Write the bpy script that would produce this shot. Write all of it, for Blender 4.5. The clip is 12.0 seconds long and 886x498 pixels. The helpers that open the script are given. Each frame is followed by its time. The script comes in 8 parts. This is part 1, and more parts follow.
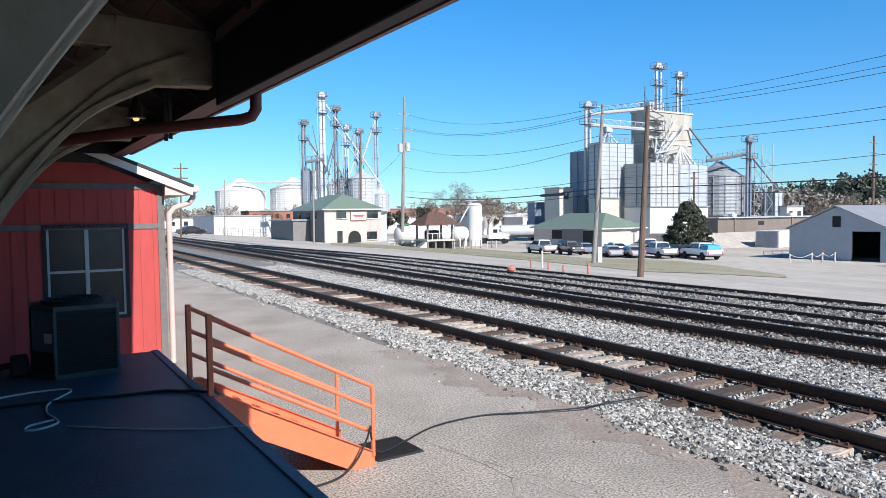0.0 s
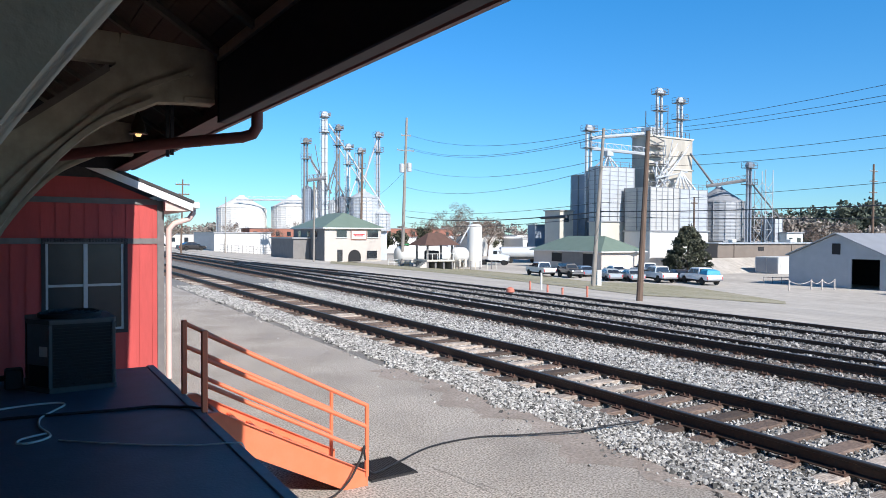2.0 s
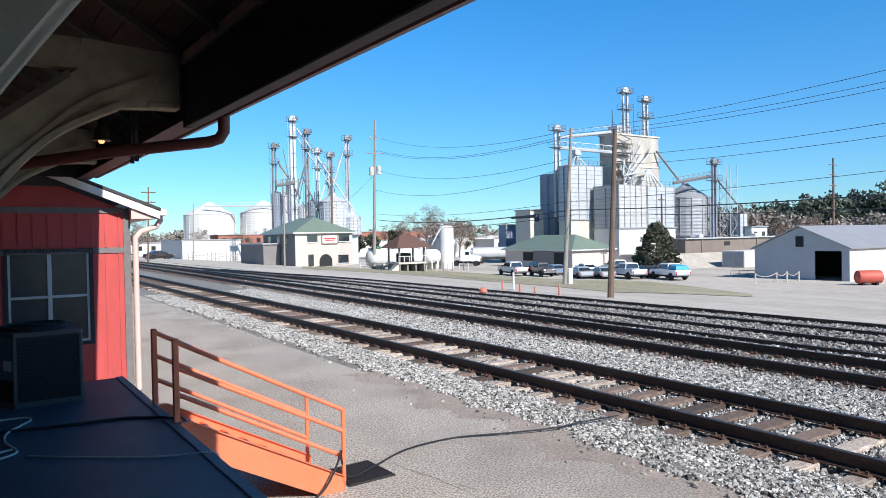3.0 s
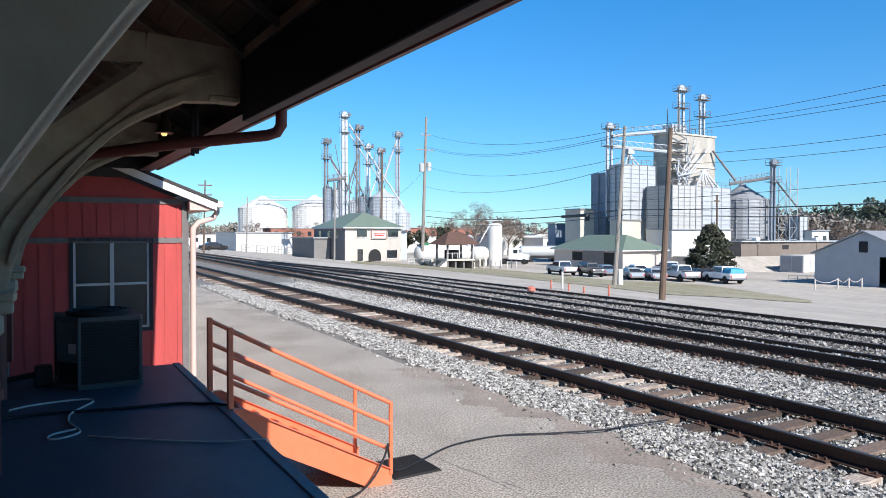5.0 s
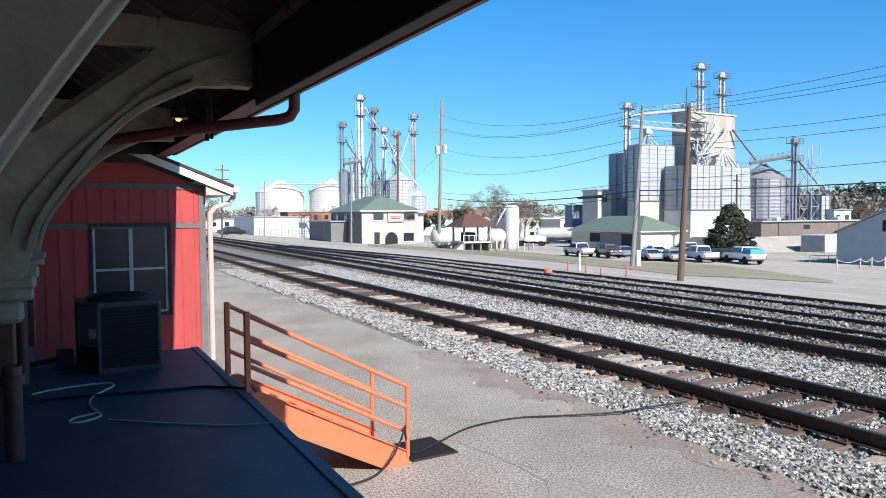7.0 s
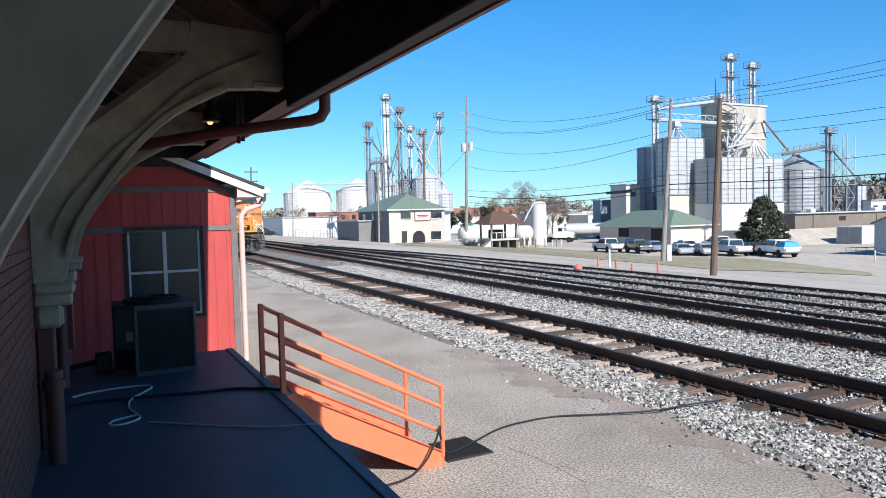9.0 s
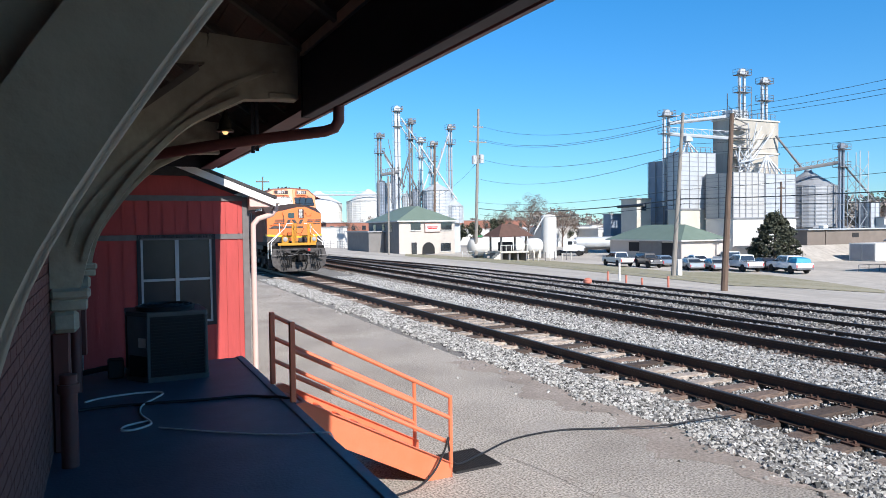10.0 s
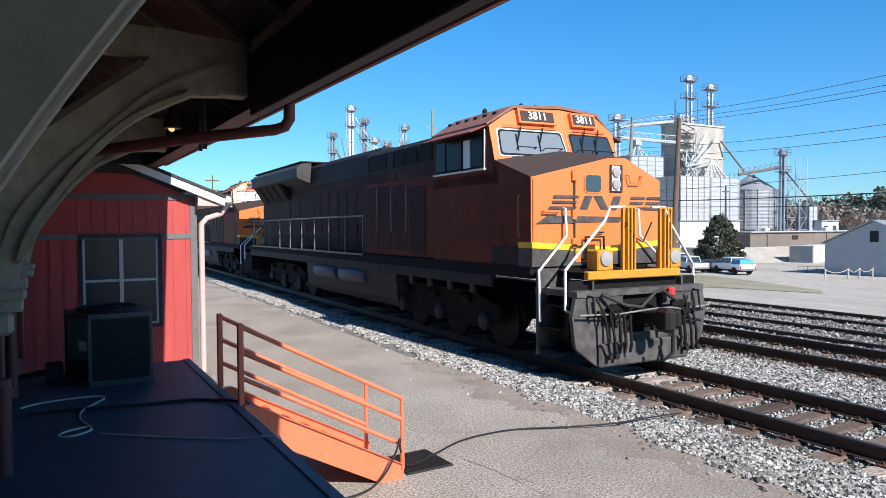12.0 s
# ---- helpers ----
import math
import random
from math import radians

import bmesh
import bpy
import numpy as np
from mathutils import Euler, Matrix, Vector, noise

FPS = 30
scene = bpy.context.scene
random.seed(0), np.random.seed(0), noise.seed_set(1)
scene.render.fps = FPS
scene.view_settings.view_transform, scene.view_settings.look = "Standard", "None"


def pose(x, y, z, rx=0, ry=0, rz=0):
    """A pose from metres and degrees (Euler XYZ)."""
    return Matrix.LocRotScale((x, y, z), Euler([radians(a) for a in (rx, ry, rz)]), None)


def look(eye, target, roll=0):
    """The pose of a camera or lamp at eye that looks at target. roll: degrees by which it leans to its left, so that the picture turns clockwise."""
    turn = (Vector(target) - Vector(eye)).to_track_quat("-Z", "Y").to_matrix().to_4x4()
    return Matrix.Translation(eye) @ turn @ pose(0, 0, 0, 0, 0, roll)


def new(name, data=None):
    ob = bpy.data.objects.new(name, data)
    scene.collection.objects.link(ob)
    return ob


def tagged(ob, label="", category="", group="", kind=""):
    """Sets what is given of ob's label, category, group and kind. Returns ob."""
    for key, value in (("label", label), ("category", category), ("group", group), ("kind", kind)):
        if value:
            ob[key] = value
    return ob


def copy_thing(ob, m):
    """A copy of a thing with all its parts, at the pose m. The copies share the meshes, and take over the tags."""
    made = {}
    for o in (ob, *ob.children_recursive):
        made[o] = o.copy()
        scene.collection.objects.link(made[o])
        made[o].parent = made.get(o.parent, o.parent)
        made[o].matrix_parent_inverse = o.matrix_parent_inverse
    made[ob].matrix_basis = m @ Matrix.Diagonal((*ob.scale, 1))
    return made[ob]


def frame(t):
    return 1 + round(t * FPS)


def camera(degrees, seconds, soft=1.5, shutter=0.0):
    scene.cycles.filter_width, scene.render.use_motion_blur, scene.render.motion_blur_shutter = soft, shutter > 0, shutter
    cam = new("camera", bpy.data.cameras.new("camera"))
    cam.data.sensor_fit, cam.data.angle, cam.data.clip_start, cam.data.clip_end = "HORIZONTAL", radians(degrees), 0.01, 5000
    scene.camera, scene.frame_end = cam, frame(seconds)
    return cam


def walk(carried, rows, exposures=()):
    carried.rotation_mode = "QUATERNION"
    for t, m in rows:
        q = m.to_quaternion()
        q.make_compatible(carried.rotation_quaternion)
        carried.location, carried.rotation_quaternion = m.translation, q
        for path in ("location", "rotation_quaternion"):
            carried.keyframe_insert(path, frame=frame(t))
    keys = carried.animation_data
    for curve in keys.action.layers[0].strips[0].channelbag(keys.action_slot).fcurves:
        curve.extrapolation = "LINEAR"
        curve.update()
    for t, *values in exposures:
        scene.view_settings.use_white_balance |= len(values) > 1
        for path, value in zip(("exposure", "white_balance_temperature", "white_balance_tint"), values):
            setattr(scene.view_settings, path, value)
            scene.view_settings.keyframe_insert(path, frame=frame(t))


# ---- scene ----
cam = camera(65.9, 12.0, soft=0.9)
PATH = [
    (0, (-7.632, -0.23, 2.537), (-6.607, 1.485, 2.438), -0.7),
    (0.5, (-7.64, -0.257, 2.534), (-6.615, 1.457, 2.431), 0.3),
    (1, (-7.628, -0.228, 2.538), (-6.596, 1.481, 2.42), 0.3),
    (1.5, (-7.625, -0.227, 2.533), (-6.579, 1.474, 2.423), -0.5),
    (2, (-7.622, -0.263, 2.533), (-6.596, 1.453, 2.494), 0.3),
    (2.5, (-7.613, -0.254, 2.533), (-6.498, 1.405, 2.495), -0.3),
    (2.7, (-7.621, -0.259, 2.524), (-6.519, 1.409, 2.49), -0.9),
    (4.3, (-7.631, -0.218, 2.52), (-6.583, 1.485, 2.485), -0.1),
    (4.5, (-7.638, -0.225, 2.517), (-6.628, 1.501, 2.463), -0.1),
    (5, (-7.644, -0.228, 2.513), (-6.668, 1.517, 2.472), 0.1),
    (5.5, (-7.637, -0.218, 2.509), (-6.673, 1.531, 2.409), -0.1),
    (6, (-7.64, -0.218, 2.509), (-6.686, 1.537, 2.414), -0.4),
    (6.5, (-7.64, -0.238, 2.508), (-6.724, 1.537, 2.419), -0.9),
    (7, (-7.616, -0.213, 2.518), (-6.684, 1.554, 2.426), -0.4),
    (7.2, (-7.615, -0.204, 2.512), (-6.69, 1.565, 2.398), -0.6),
    (9, (-7.635, -0.138, 2.524), (-6.774, 1.665, 2.427), -1.4),
    (9.5, (-7.651, -0.158, 2.522), (-6.786, 1.644, 2.457), -1.4),
    (10, (-7.661, -0.166, 2.519), (-6.824, 1.65, 2.457), -0.7),
    (10.5, (-7.66, -0.163, 2.52), (-6.835, 1.658, 2.462), -0.9),
    (11, (-7.65, -0.16, 2.519), (-6.771, 1.635, 2.448), -0.6),
    (11.5, (-7.642, -0.162, 2.517), (-6.714, 1.608, 2.44), -0.4),
    (12, (-7.64, -0.162, 2.518), (-6.683, 1.593, 2.457), -0.4),
]
walk(cam, [(t, look(e, g, r)) for t, e, g, r in PATH])

# ---- world, sun, exposure ----
SUN_AZ, SUN_EL = 4.0, 36.0     # the sun stands behind the camera, almost along the tracks
world = bpy.data.worlds.new("sky")
scene.world = world
world.use_nodes = True
wn = world.node_tree
sky = wn.nodes.new("ShaderNodeTexSky")
sky.sky_type, sky.sun_disc = "NISHITA", False
sky.sun_elevation, sky.sun_rotation = radians(SUN_EL), radians(180 - SUN_AZ)
sky.air_density, sky.dust_density, sky.ozone_density = 1.0, 0.0, 1.5
co = wn.nodes.new("ShaderNodeTexCoord")
sep = wn.nodes.new("ShaderNodeSeparateXYZ")
ramp = wn.nodes.new("ShaderNodeValToRGB")
tint = wn.nodes.new("ShaderNodeMix")
tint.data_type, tint.blend_type = "RGBA", "MULTIPLY"
tint.inputs[0].default_value = 1.0
wn.links.new(co.outputs["Generated"], sep.inputs[0])
wn.links.new(sep.outputs[2], ramp.inputs[0])
ramp.color_ramp.elements[0].position, ramp.color_ramp.elements[0].color = 0.0, (0.58, 0.96, 1.38, 1)
ramp.color_ramp.elements[1].position, ramp.color_ramp.elements[1].color = 0.34, (0.29, 1.18, 1.84, 1)
zenith = ramp.color_ramp.elements.new(0.8)
zenith.color = (0.12, 0.5, 0.85, 1)
wn.links.new(sky.outputs[0], tint.inputs[6])
wn.links.new(ramp.outputs[0], tint.inputs[7])
wn.links.new(tint.outputs[2], wn.nodes["Background"].inputs[0])
wn.nodes["Background"].inputs[1].default_value = 0.072
sun = new("sun", bpy.data.lights.new("sun", "SUN"))
sun.data.energy, sun.data.angle, sun.data.color = 5.0, radians(0.53), (1.0, 0.96, 0.91)
sun.matrix_world = look((0, 0, 60), Vector((0, 0, 60)) + Vector((-math.sin(radians(SUN_AZ)), math.cos(radians(SUN_AZ)), -math.tan(radians(SUN_EL)))))
scene.view_settings.exposure = 0.5


# ---- materials ----
def material(name, colour, rough=0.8, metal=0.0, grain=0.0, scale=8.0, second=None, bump=0.0, bump_scale=60.0, big=0.0, big_scale=0.6,
             per_object=0.0, island=0.0, coat=0.0, stretch=(1, 1, 1), spec=0.5):
    """Base colour varied by fine grain and broad stains, with fine relief."""
    m = bpy.data.materials.new(name)
    m.use_nodes = True
    nt = m.node_tree
    b = nt.nodes["Principled BSDF"]
    b.inputs["Roughness"].default_value, b.inputs["Metallic"].default_value = rough, metal
    b.inputs["Coat Weight"].default_value = coat
    b.inputs["Specular IOR Level"].default_value = spec
    co = nt.nodes.new("ShaderNodeTexCoord")
    mp = nt.nodes.new("ShaderNodeMapping")
    mp.inputs["Scale"].default_value = stretch
    nt.links.new(co.outputs["Object"], mp.inputs[0])
    second = second or tuple(c * 0.6 for c in colour)

    def noise_node(s, detail):
        n = nt.nodes.new("ShaderNodeTexNoise")
        n.inputs["Scale"].default_value, n.inputs["Detail"].default_value = s, detail
        nt.links.new(mp.outputs[0], n.inputs["Vector"])
        return n

    def mixed(a, bcol, fac, amount):
        mul = nt.nodes.new("ShaderNodeMath")
        mul.operation, mul.use_clamp = "MULTIPLY", True
        nt.links.new(fac, mul.inputs[0])
        mul.inputs[1].default_value = amount
        x = nt.nodes.new("ShaderNodeMix")
        x.data_type = "RGBA"
        nt.links.new(mul.outputs[0], x.inputs[0])
        nt.links.new(a, x.inputs[6])
        x.inputs[7].default_value = (*bcol, 1)
        return x.outputs[2]

    base = nt.nodes.new("ShaderNodeRGB")
    base.outputs[0].default_value = (*colour, 1)
    out = base.outputs[0]
    if grain:
        r = nt.nodes.new("ShaderNodeMapRange")
        r.inputs[1].default_value, r.inputs[2].default_value = 0.35, 0.65
        nt.links.new(noise_node(scale, 6).outputs[0], r.inputs[0])
        out = mixed(out, second, r.outputs[0], grain)
    if big:
        r = nt.nodes.new("ShaderNodeMapRange")
        r.inputs[1].default_value, r.inputs[2].default_value = 0.4, 0.7
        nt.links.new(noise_node(big_scale, 4).outputs[0], r.inputs[0])
        out = mixed(out, second, r.outputs[0], big)
    if per_object or island:
        if per_object:
            src = nt.nodes.new("ShaderNodeObjectInfo").outputs["Random"]
        else:
            src = nt.nodes.new("ShaderNodeNewGeometry").outputs["Random Per Island"]
        hsv = nt.nodes.new("ShaderNodeHueSaturation")
        r = nt.nodes.new("ShaderNodeMapRange")
        k = per_object or island
        r.inputs[3].default_value, r.inputs[4].default_value = 1 - k, 1 + k
        nt.links.new(src, r.inputs[0])
        nt.links.new(r.outputs[0], hsv.inputs["Value"])
        nt.links.new(out, hsv.inputs["Color"])
        out = hsv.outputs[0]
    nt.links.new(out, b.inputs["Base Color"])
    if bump:
        bp = nt.nodes.new("ShaderNodeBump")
        bp.inputs["Strength"].default_value, bp.inputs["Distance"].default_value = bump, 0.02
        nt.links.new(noise_node(bump_scale, 5).outputs[0], bp.inputs["Height"])
        nt.links.new(bp.outputs[0], b.inputs["Normal"])
    return m


def glass_material(name, tint, rough=0.03):
    m = bpy.data.materials.new(name)
    m.use_nodes = True
    b = m.node_tree.nodes["Principled BSDF"]
    b.inputs["Base Color"].default_value = (*tint, 1)
    b.inputs["Roughness"].default_value = rough
    b.inputs["Specular IOR Level"].default_value = 0.9
    b.inputs["Coat Weight"].default_value = 0.6
    return m


def glow_material(name, colour, strength):
    m = bpy.data.materials.new(name)
    m.use_nodes = True
    b = m.node_tree.nodes["Principled BSDF"]
    b.inputs["Base Color"].default_value = (*colour, 1)
    b.inputs["Emission Color"].default_value = (*colour, 1)
    b.inputs["Emission Strength"].default_value = strength
    return m


GRAVEL = material("gravel_lot", (0.53, 0.485, 0.43), 0.95, grain=0.6, scale=2.0, second=(0.31, 0.275, 0.235), bump=0.4, bump_scale=40, big=0.6, big_scale=0.16, stretch=(1, 0.35, 1))
ASPHALT = material("old_asphalt", (0.66, 0.595, 0.525), 0.92, grain=1.0, scale=42, second=(0.175, 0.15, 0.126), bump=0.6, bump_scale=130, big=0.5, big_scale=0.6)
PATCH = material("asphalt_stain", (0.47, 0.42, 0.375), 0.95, grain=0.85, scale=34, second=(0.23, 0.205, 0.18), bump=0.8)
DIRT = material("brown_dirt", (0.45, 0.385, 0.335), 0.95, grain=0.9, scale=26, second=(0.22, 0.18, 0.15), bump=0.8, big=0.7, big_scale=1.2)
CRACK = material("crack_fill", (0.22, 0.19, 0.165), 1.0, grain=0.5, scale=20)
BALLAST_BED = material("ballast_bed", (0.3, 0.285, 0.265), 0.95, grain=0.9, scale=28, second=(0.1, 0.092, 0.085), bump=1.0, bump_scale=26, big=0.3, big_scale=0.8)
CINDER_BED = material("cinder_bed", (0.21, 0.19, 0.172), 0.95, grain=0.8, scale=22, second=(0.06, 0.053, 0.048), bump=1.0, bump_scale=25, big=0.6, big_scale=0.35)
STONE = material("ballast_stone", (0.32, 0.315, 0.305), 0.9, grain=0.4, scale=40, island=0.9, second=(0.25, 0.23, 0.2))
DARK_STONE = material("cinder_stone", (0.25, 0.235, 0.22), 0.92, grain=0.4, scale=30, island=0.85)
RAIL_STEEL = material("rail_steel", (0.05, 0.036, 0.03), 0.55, 0.3, grain=0.6, scale=25, second=(0.1, 0.055, 0.035), bump=0.2)
RAIL_HEAD = material("rail_head", (0.1, 0.09, 0.085), 0.5, 0.7, grain=0.4, scale=20)
TIE_WOOD = material("tie_wood", (0.18, 0.13, 0.105), 0.95, grain=0.8, scale=9, second=(0.07, 0.05, 0.042), bump=0.7, bump_scale=18, per_object=0.5, stretch=(1, 7, 7))
TIE_WOOD_PALE = material("weathered_tie_wood", (0.52, 0.45, 0.39), 0.95, grain=0.8, scale=9, second=(0.2, 0.15, 0.12), bump=0.7, bump_scale=18, per_object=0.3, stretch=(1, 7, 7))
TIE_PLATE = material("tie_plate", (0.11, 0.06, 0.045), 0.85, 0.2, grain=0.6, scale=30)
GRASS = material("dry_grass", (0.19, 0.18, 0.08), 1.0, grain=0.9, scale=2.5, second=(0.36, 0.32, 0.24), bump=0.8, bump_scale=30, big=0.8, big_scale=0.22)


# ---- building blocks ----
def box(bm, x0, x1, y0, y1, z0, z1, bevel=0.0):
    vs = [bm.verts.new(p) for p in ((x0, y0, z0), (x1, y0, z0), (x1, y1, z0), (x0, y1, z0), (x0, y0, z1), (x1, y0, z1), (x1, y1, z1), (x0, y1, z1))]
    fs = [bm.faces.new([vs[i] for i in q]) for q in ((3, 2, 1, 0), (4, 5, 6, 7), (0, 1, 5, 4), (1, 2, 6, 5), (2, 3, 7, 6), (3, 0, 4, 7))]
    if bevel:
        es = list({e for f in fs for e in f.edges})
        bmesh.ops.bevel(bm, geom=es, offset=bevel, segments=1, affect="EDGES", clamp_overlap=True)
    return vs


def prism(bm, outline, axis, a, b):
    """Extrudes a closed 2D outline along an axis from a to b. The outline runs in the two other axes in order."""
    def place(p, q):
        return {"x": (q, p[0], p[1]), "y": (p[0], q, p[1]), "z": (p[0], p[1], q)}[axis]
    va = [bm.verts.new(place(p, a)) for p in outline]
    vb = [bm.verts.new(place(p, b)) for p in outline]
    n = len(outline)
    bm.faces.new(va)
    bm.faces.new(vb[::-1])
    for i in range(n):
        bm.faces.new((va[i], vb[i], vb[(i + 1) % n], va[(i + 1) % n]))


def tube(bm, pts, r, n=8, r2=None, caps=True):
    """A round bar along a line of points."""
    pts = [Vector(p) for p in pts]
    r2 = r if r2 is None else r2
    rings = []
    for i, p in enumerate(pts):
        d = (pts[min(i + 1, len(pts) - 1)] - pts[max(i - 1, 0)]).normalized()
        a = d.orthogonal().normalized() if not rings else (last - d * last.dot(d)).normalized()
        last = a
        c = d.cross(a)
        rr = r + (r2 - r) * i / max(1, len(pts) - 1)
        rings.append([bm.verts.new(p + rr * (math.cos(2 * math.pi * k / n) * a + math.sin(2 * math.pi * k / n) * c)) for k in range(n)])
    for u, v in zip(rings, rings[1:]):
        for k in range(n):
            bm.faces.new((u[k], u[(k + 1) % n], v[(k + 1) % n], v[k]))
    if caps:
        bm.faces.new(rings[0][::-1])
        bm.faces.new(rings[-1])


def lathe(bm, profile, centre=(0, 0, 0), n=16, axis="z"):
    """Turns (radius, height) pairs round an axis."""
    c = Vector(centre)
    rings = []
    for r, h in profile:
        ring = []
        for k in range(n):
            a = 2 * math.pi * k / n
            p = {"z": (r * math.cos(a), r * math.sin(a), h), "y": (r * math.cos(a), h, r * math.sin(a)), "x": (h, r * math.cos(a), r * math.sin(a))}[axis]
            ring.append(bm.verts.new(c + Vector(p)))
        rings.append(ring)
    for u, v in zip(rings, rings[1:]):
        for k in range(n):
            bm.faces.new((u[k], u[(k + 1) % n], v[(k + 1) % n], v[k]))
    bm.faces.new(rings[0][::-1])
    bm.faces.new(rings[-1])


def quad_slab(bm, corners, thick):
    """A slab on four corners, thickened against its normal."""
    c = [Vector(p) for p in corners]
    nrm = (c[1] - c[0]).cross(c[3] - c[0]).normalized() * thick
    a = [bm.verts.new(p) for p in c]
    b = [bm.verts.new(p - nrm) for p in c]
    bm.faces.new(a)
    bm.faces.new(b[::-1])
    for i in range(4):
        bm.faces.new((a[i], b[i], b[(i + 1) % 4], a[(i + 1) % 4]))


def mesh_of(name, bm, mat, smooth=False):
    bmesh.ops.recalc_face_normals(bm, faces=bm.faces)
    me = bpy.data.meshes.new(name)
    bm.to_mesh(me)
    bm.free()
    for m in (mat if isinstance(mat, (list, tuple)) else [mat]):
        me.materials.append(m)
    if smooth:
        me.polygons.foreach_set("use_smooth", [True] * len(me.polygons))
        me.set_sharp_from_angle(angle=radians(38))
    return me


def part(name, bm, mat, parent, label="", smooth=False):
    ob = new(name, mesh_of(name, bm, mat, smooth))
    ob.parent = parent
    if label:
        ob["label"] = label
    return ob


def thing(name, label, category, m=None, group="", kind=""):
    ob = tagged(new(name), label, category, group, kind)
    ob.empty_display_size = 0.2
    if m is not None:
        ob.matrix_basis = m
    return ob


def single(name, bm, mat, label, category, m=None, group="", kind="", smooth=False):
    ob = tagged(new(name, mesh_of(name, bm, mat, smooth)), label, category, group, kind)
    if m is not None:
        ob.matrix_basis = m
    return ob


def B():
    return bmesh.new()


def boxed(*boxes, bevel=0.0):
    bm = B()
    for b in boxes:
        box(bm, *b, bevel=bevel)
    return bm


def tubed(*runs, n=8):
    bm = B()
    for pts, r in runs:
        tube(bm, pts, r, n)
    return bm


def share(name, mesh, parent, m):
    """One more object on a mesh that is there already."""
    ob = new(name, mesh)
    ob.parent = parent
    ob.matrix_basis = m
    return ob


# ---- ground ----
def ground_z(x):
    if x < 10.5:
        return 0.0
    if x < 50:
        return -2.9 * (x - 10.5) / 39.5
    return -2.9 - 0.6 * min(1, (x - 50) / 250)


def build_ground():
    xs = [-1500, -400, -100, -30, -2.0, -1.9, 11.2, 11.3, 16, 22, 30, 40, 50, 60, 80, 120, 200, 300, 700, 2500]
    ys = [-600, -150, -40, 0, 20, 40, 60, 80, 100, 130, 170, 250, 400, 900, 3500]
    bm = B()
    grid = [[bm.verts.new((x, y, -0.4 if -1.95 < x < 11.25 else ground_z(x) - 0.02)) for x in xs] for y in ys]
    for j in range(len(ys) - 1):
        for i in range(len(xs) - 1):
            bm.faces.new((grid[j][i], grid[j][i + 1], grid[j + 1][i + 1], grid[j + 1][i]))
    single("ground", bm, GRAVEL, "pale gravel and dirt yard sloping away from the tracks", "ground", kind="structure")
    bm = boxed((-12, -1.85, -12, 140, -0.3, 0.0))
    single("pavement", bm, ASPHALT, "worn grey asphalt platform beside the tracks", "pavement", kind="structure")


build_ground()


# ---- tracks ----
GAUGE = 1.505


def rail_mesh(name, y0, y1, bend):
    """Flat-bottomed rail: foot, web and head, in one run that follows bend(y)."""
    prof = [(-0.07, 0), (0.07, 0), (0.07, 0.012), (0.012, 0.035), (0.012, 0.125), (0.036, 0.135), (0.036, 0.168), (0.028, 0.175), (-0.028, 0.175), (-0.036, 0.168), (-0.036, 0.135), (-0.012, 0.125), (-0.012, 0.035), (-0.07, 0.012)]
    bm = B()
    ys = [y0 + (y1 - y0) * i / 24 for i in range(25)]
    rings = [[bm.verts.new((bend(y) + p[0], y, p[1])) for p in prof] for y in ys]
    n = len(prof)
    for a, b in zip(rings, rings[1:]):
        for k in range(n):
            f = bm.faces.new((a[k], a[(k + 1) % n], b[(k + 1) % n], b[k]))
            f.material_index = 1 if k in (6, 7, 8) else 0
    return mesh_of(name, bm, [RAIL_STEEL, RAIL_HEAD])


def tie_mesh(seed, mat):
    rnd = random.Random(seed)
    bm = B()
    box(bm, -1.31, 1.31, -0.115, 0.115, -0.14, 0.0, bevel=0.012)
    for v in bm.verts:
        v.co += Vector((rnd.uniform(-0.03, 0.03), rnd.uniform(-0.012, 0.012), rnd.uniform(-0.008, 0.006)))
    return mesh_of("tie", bm, mat)


def plate_mesh():
    bm = boxed((-0.16, 0.16, -0.09, 0.09, 0, 0.018))
    for sx in (-0.1, 0.1):
        for sy in (-0.05, 0.05):
            box(bm, sx - 0.013, sx + 0.013, sy - 0.013, sy + 0.013, 0.018, 0.05)
    return mesh_of("tie_plate", bm, TIE_PLATE)


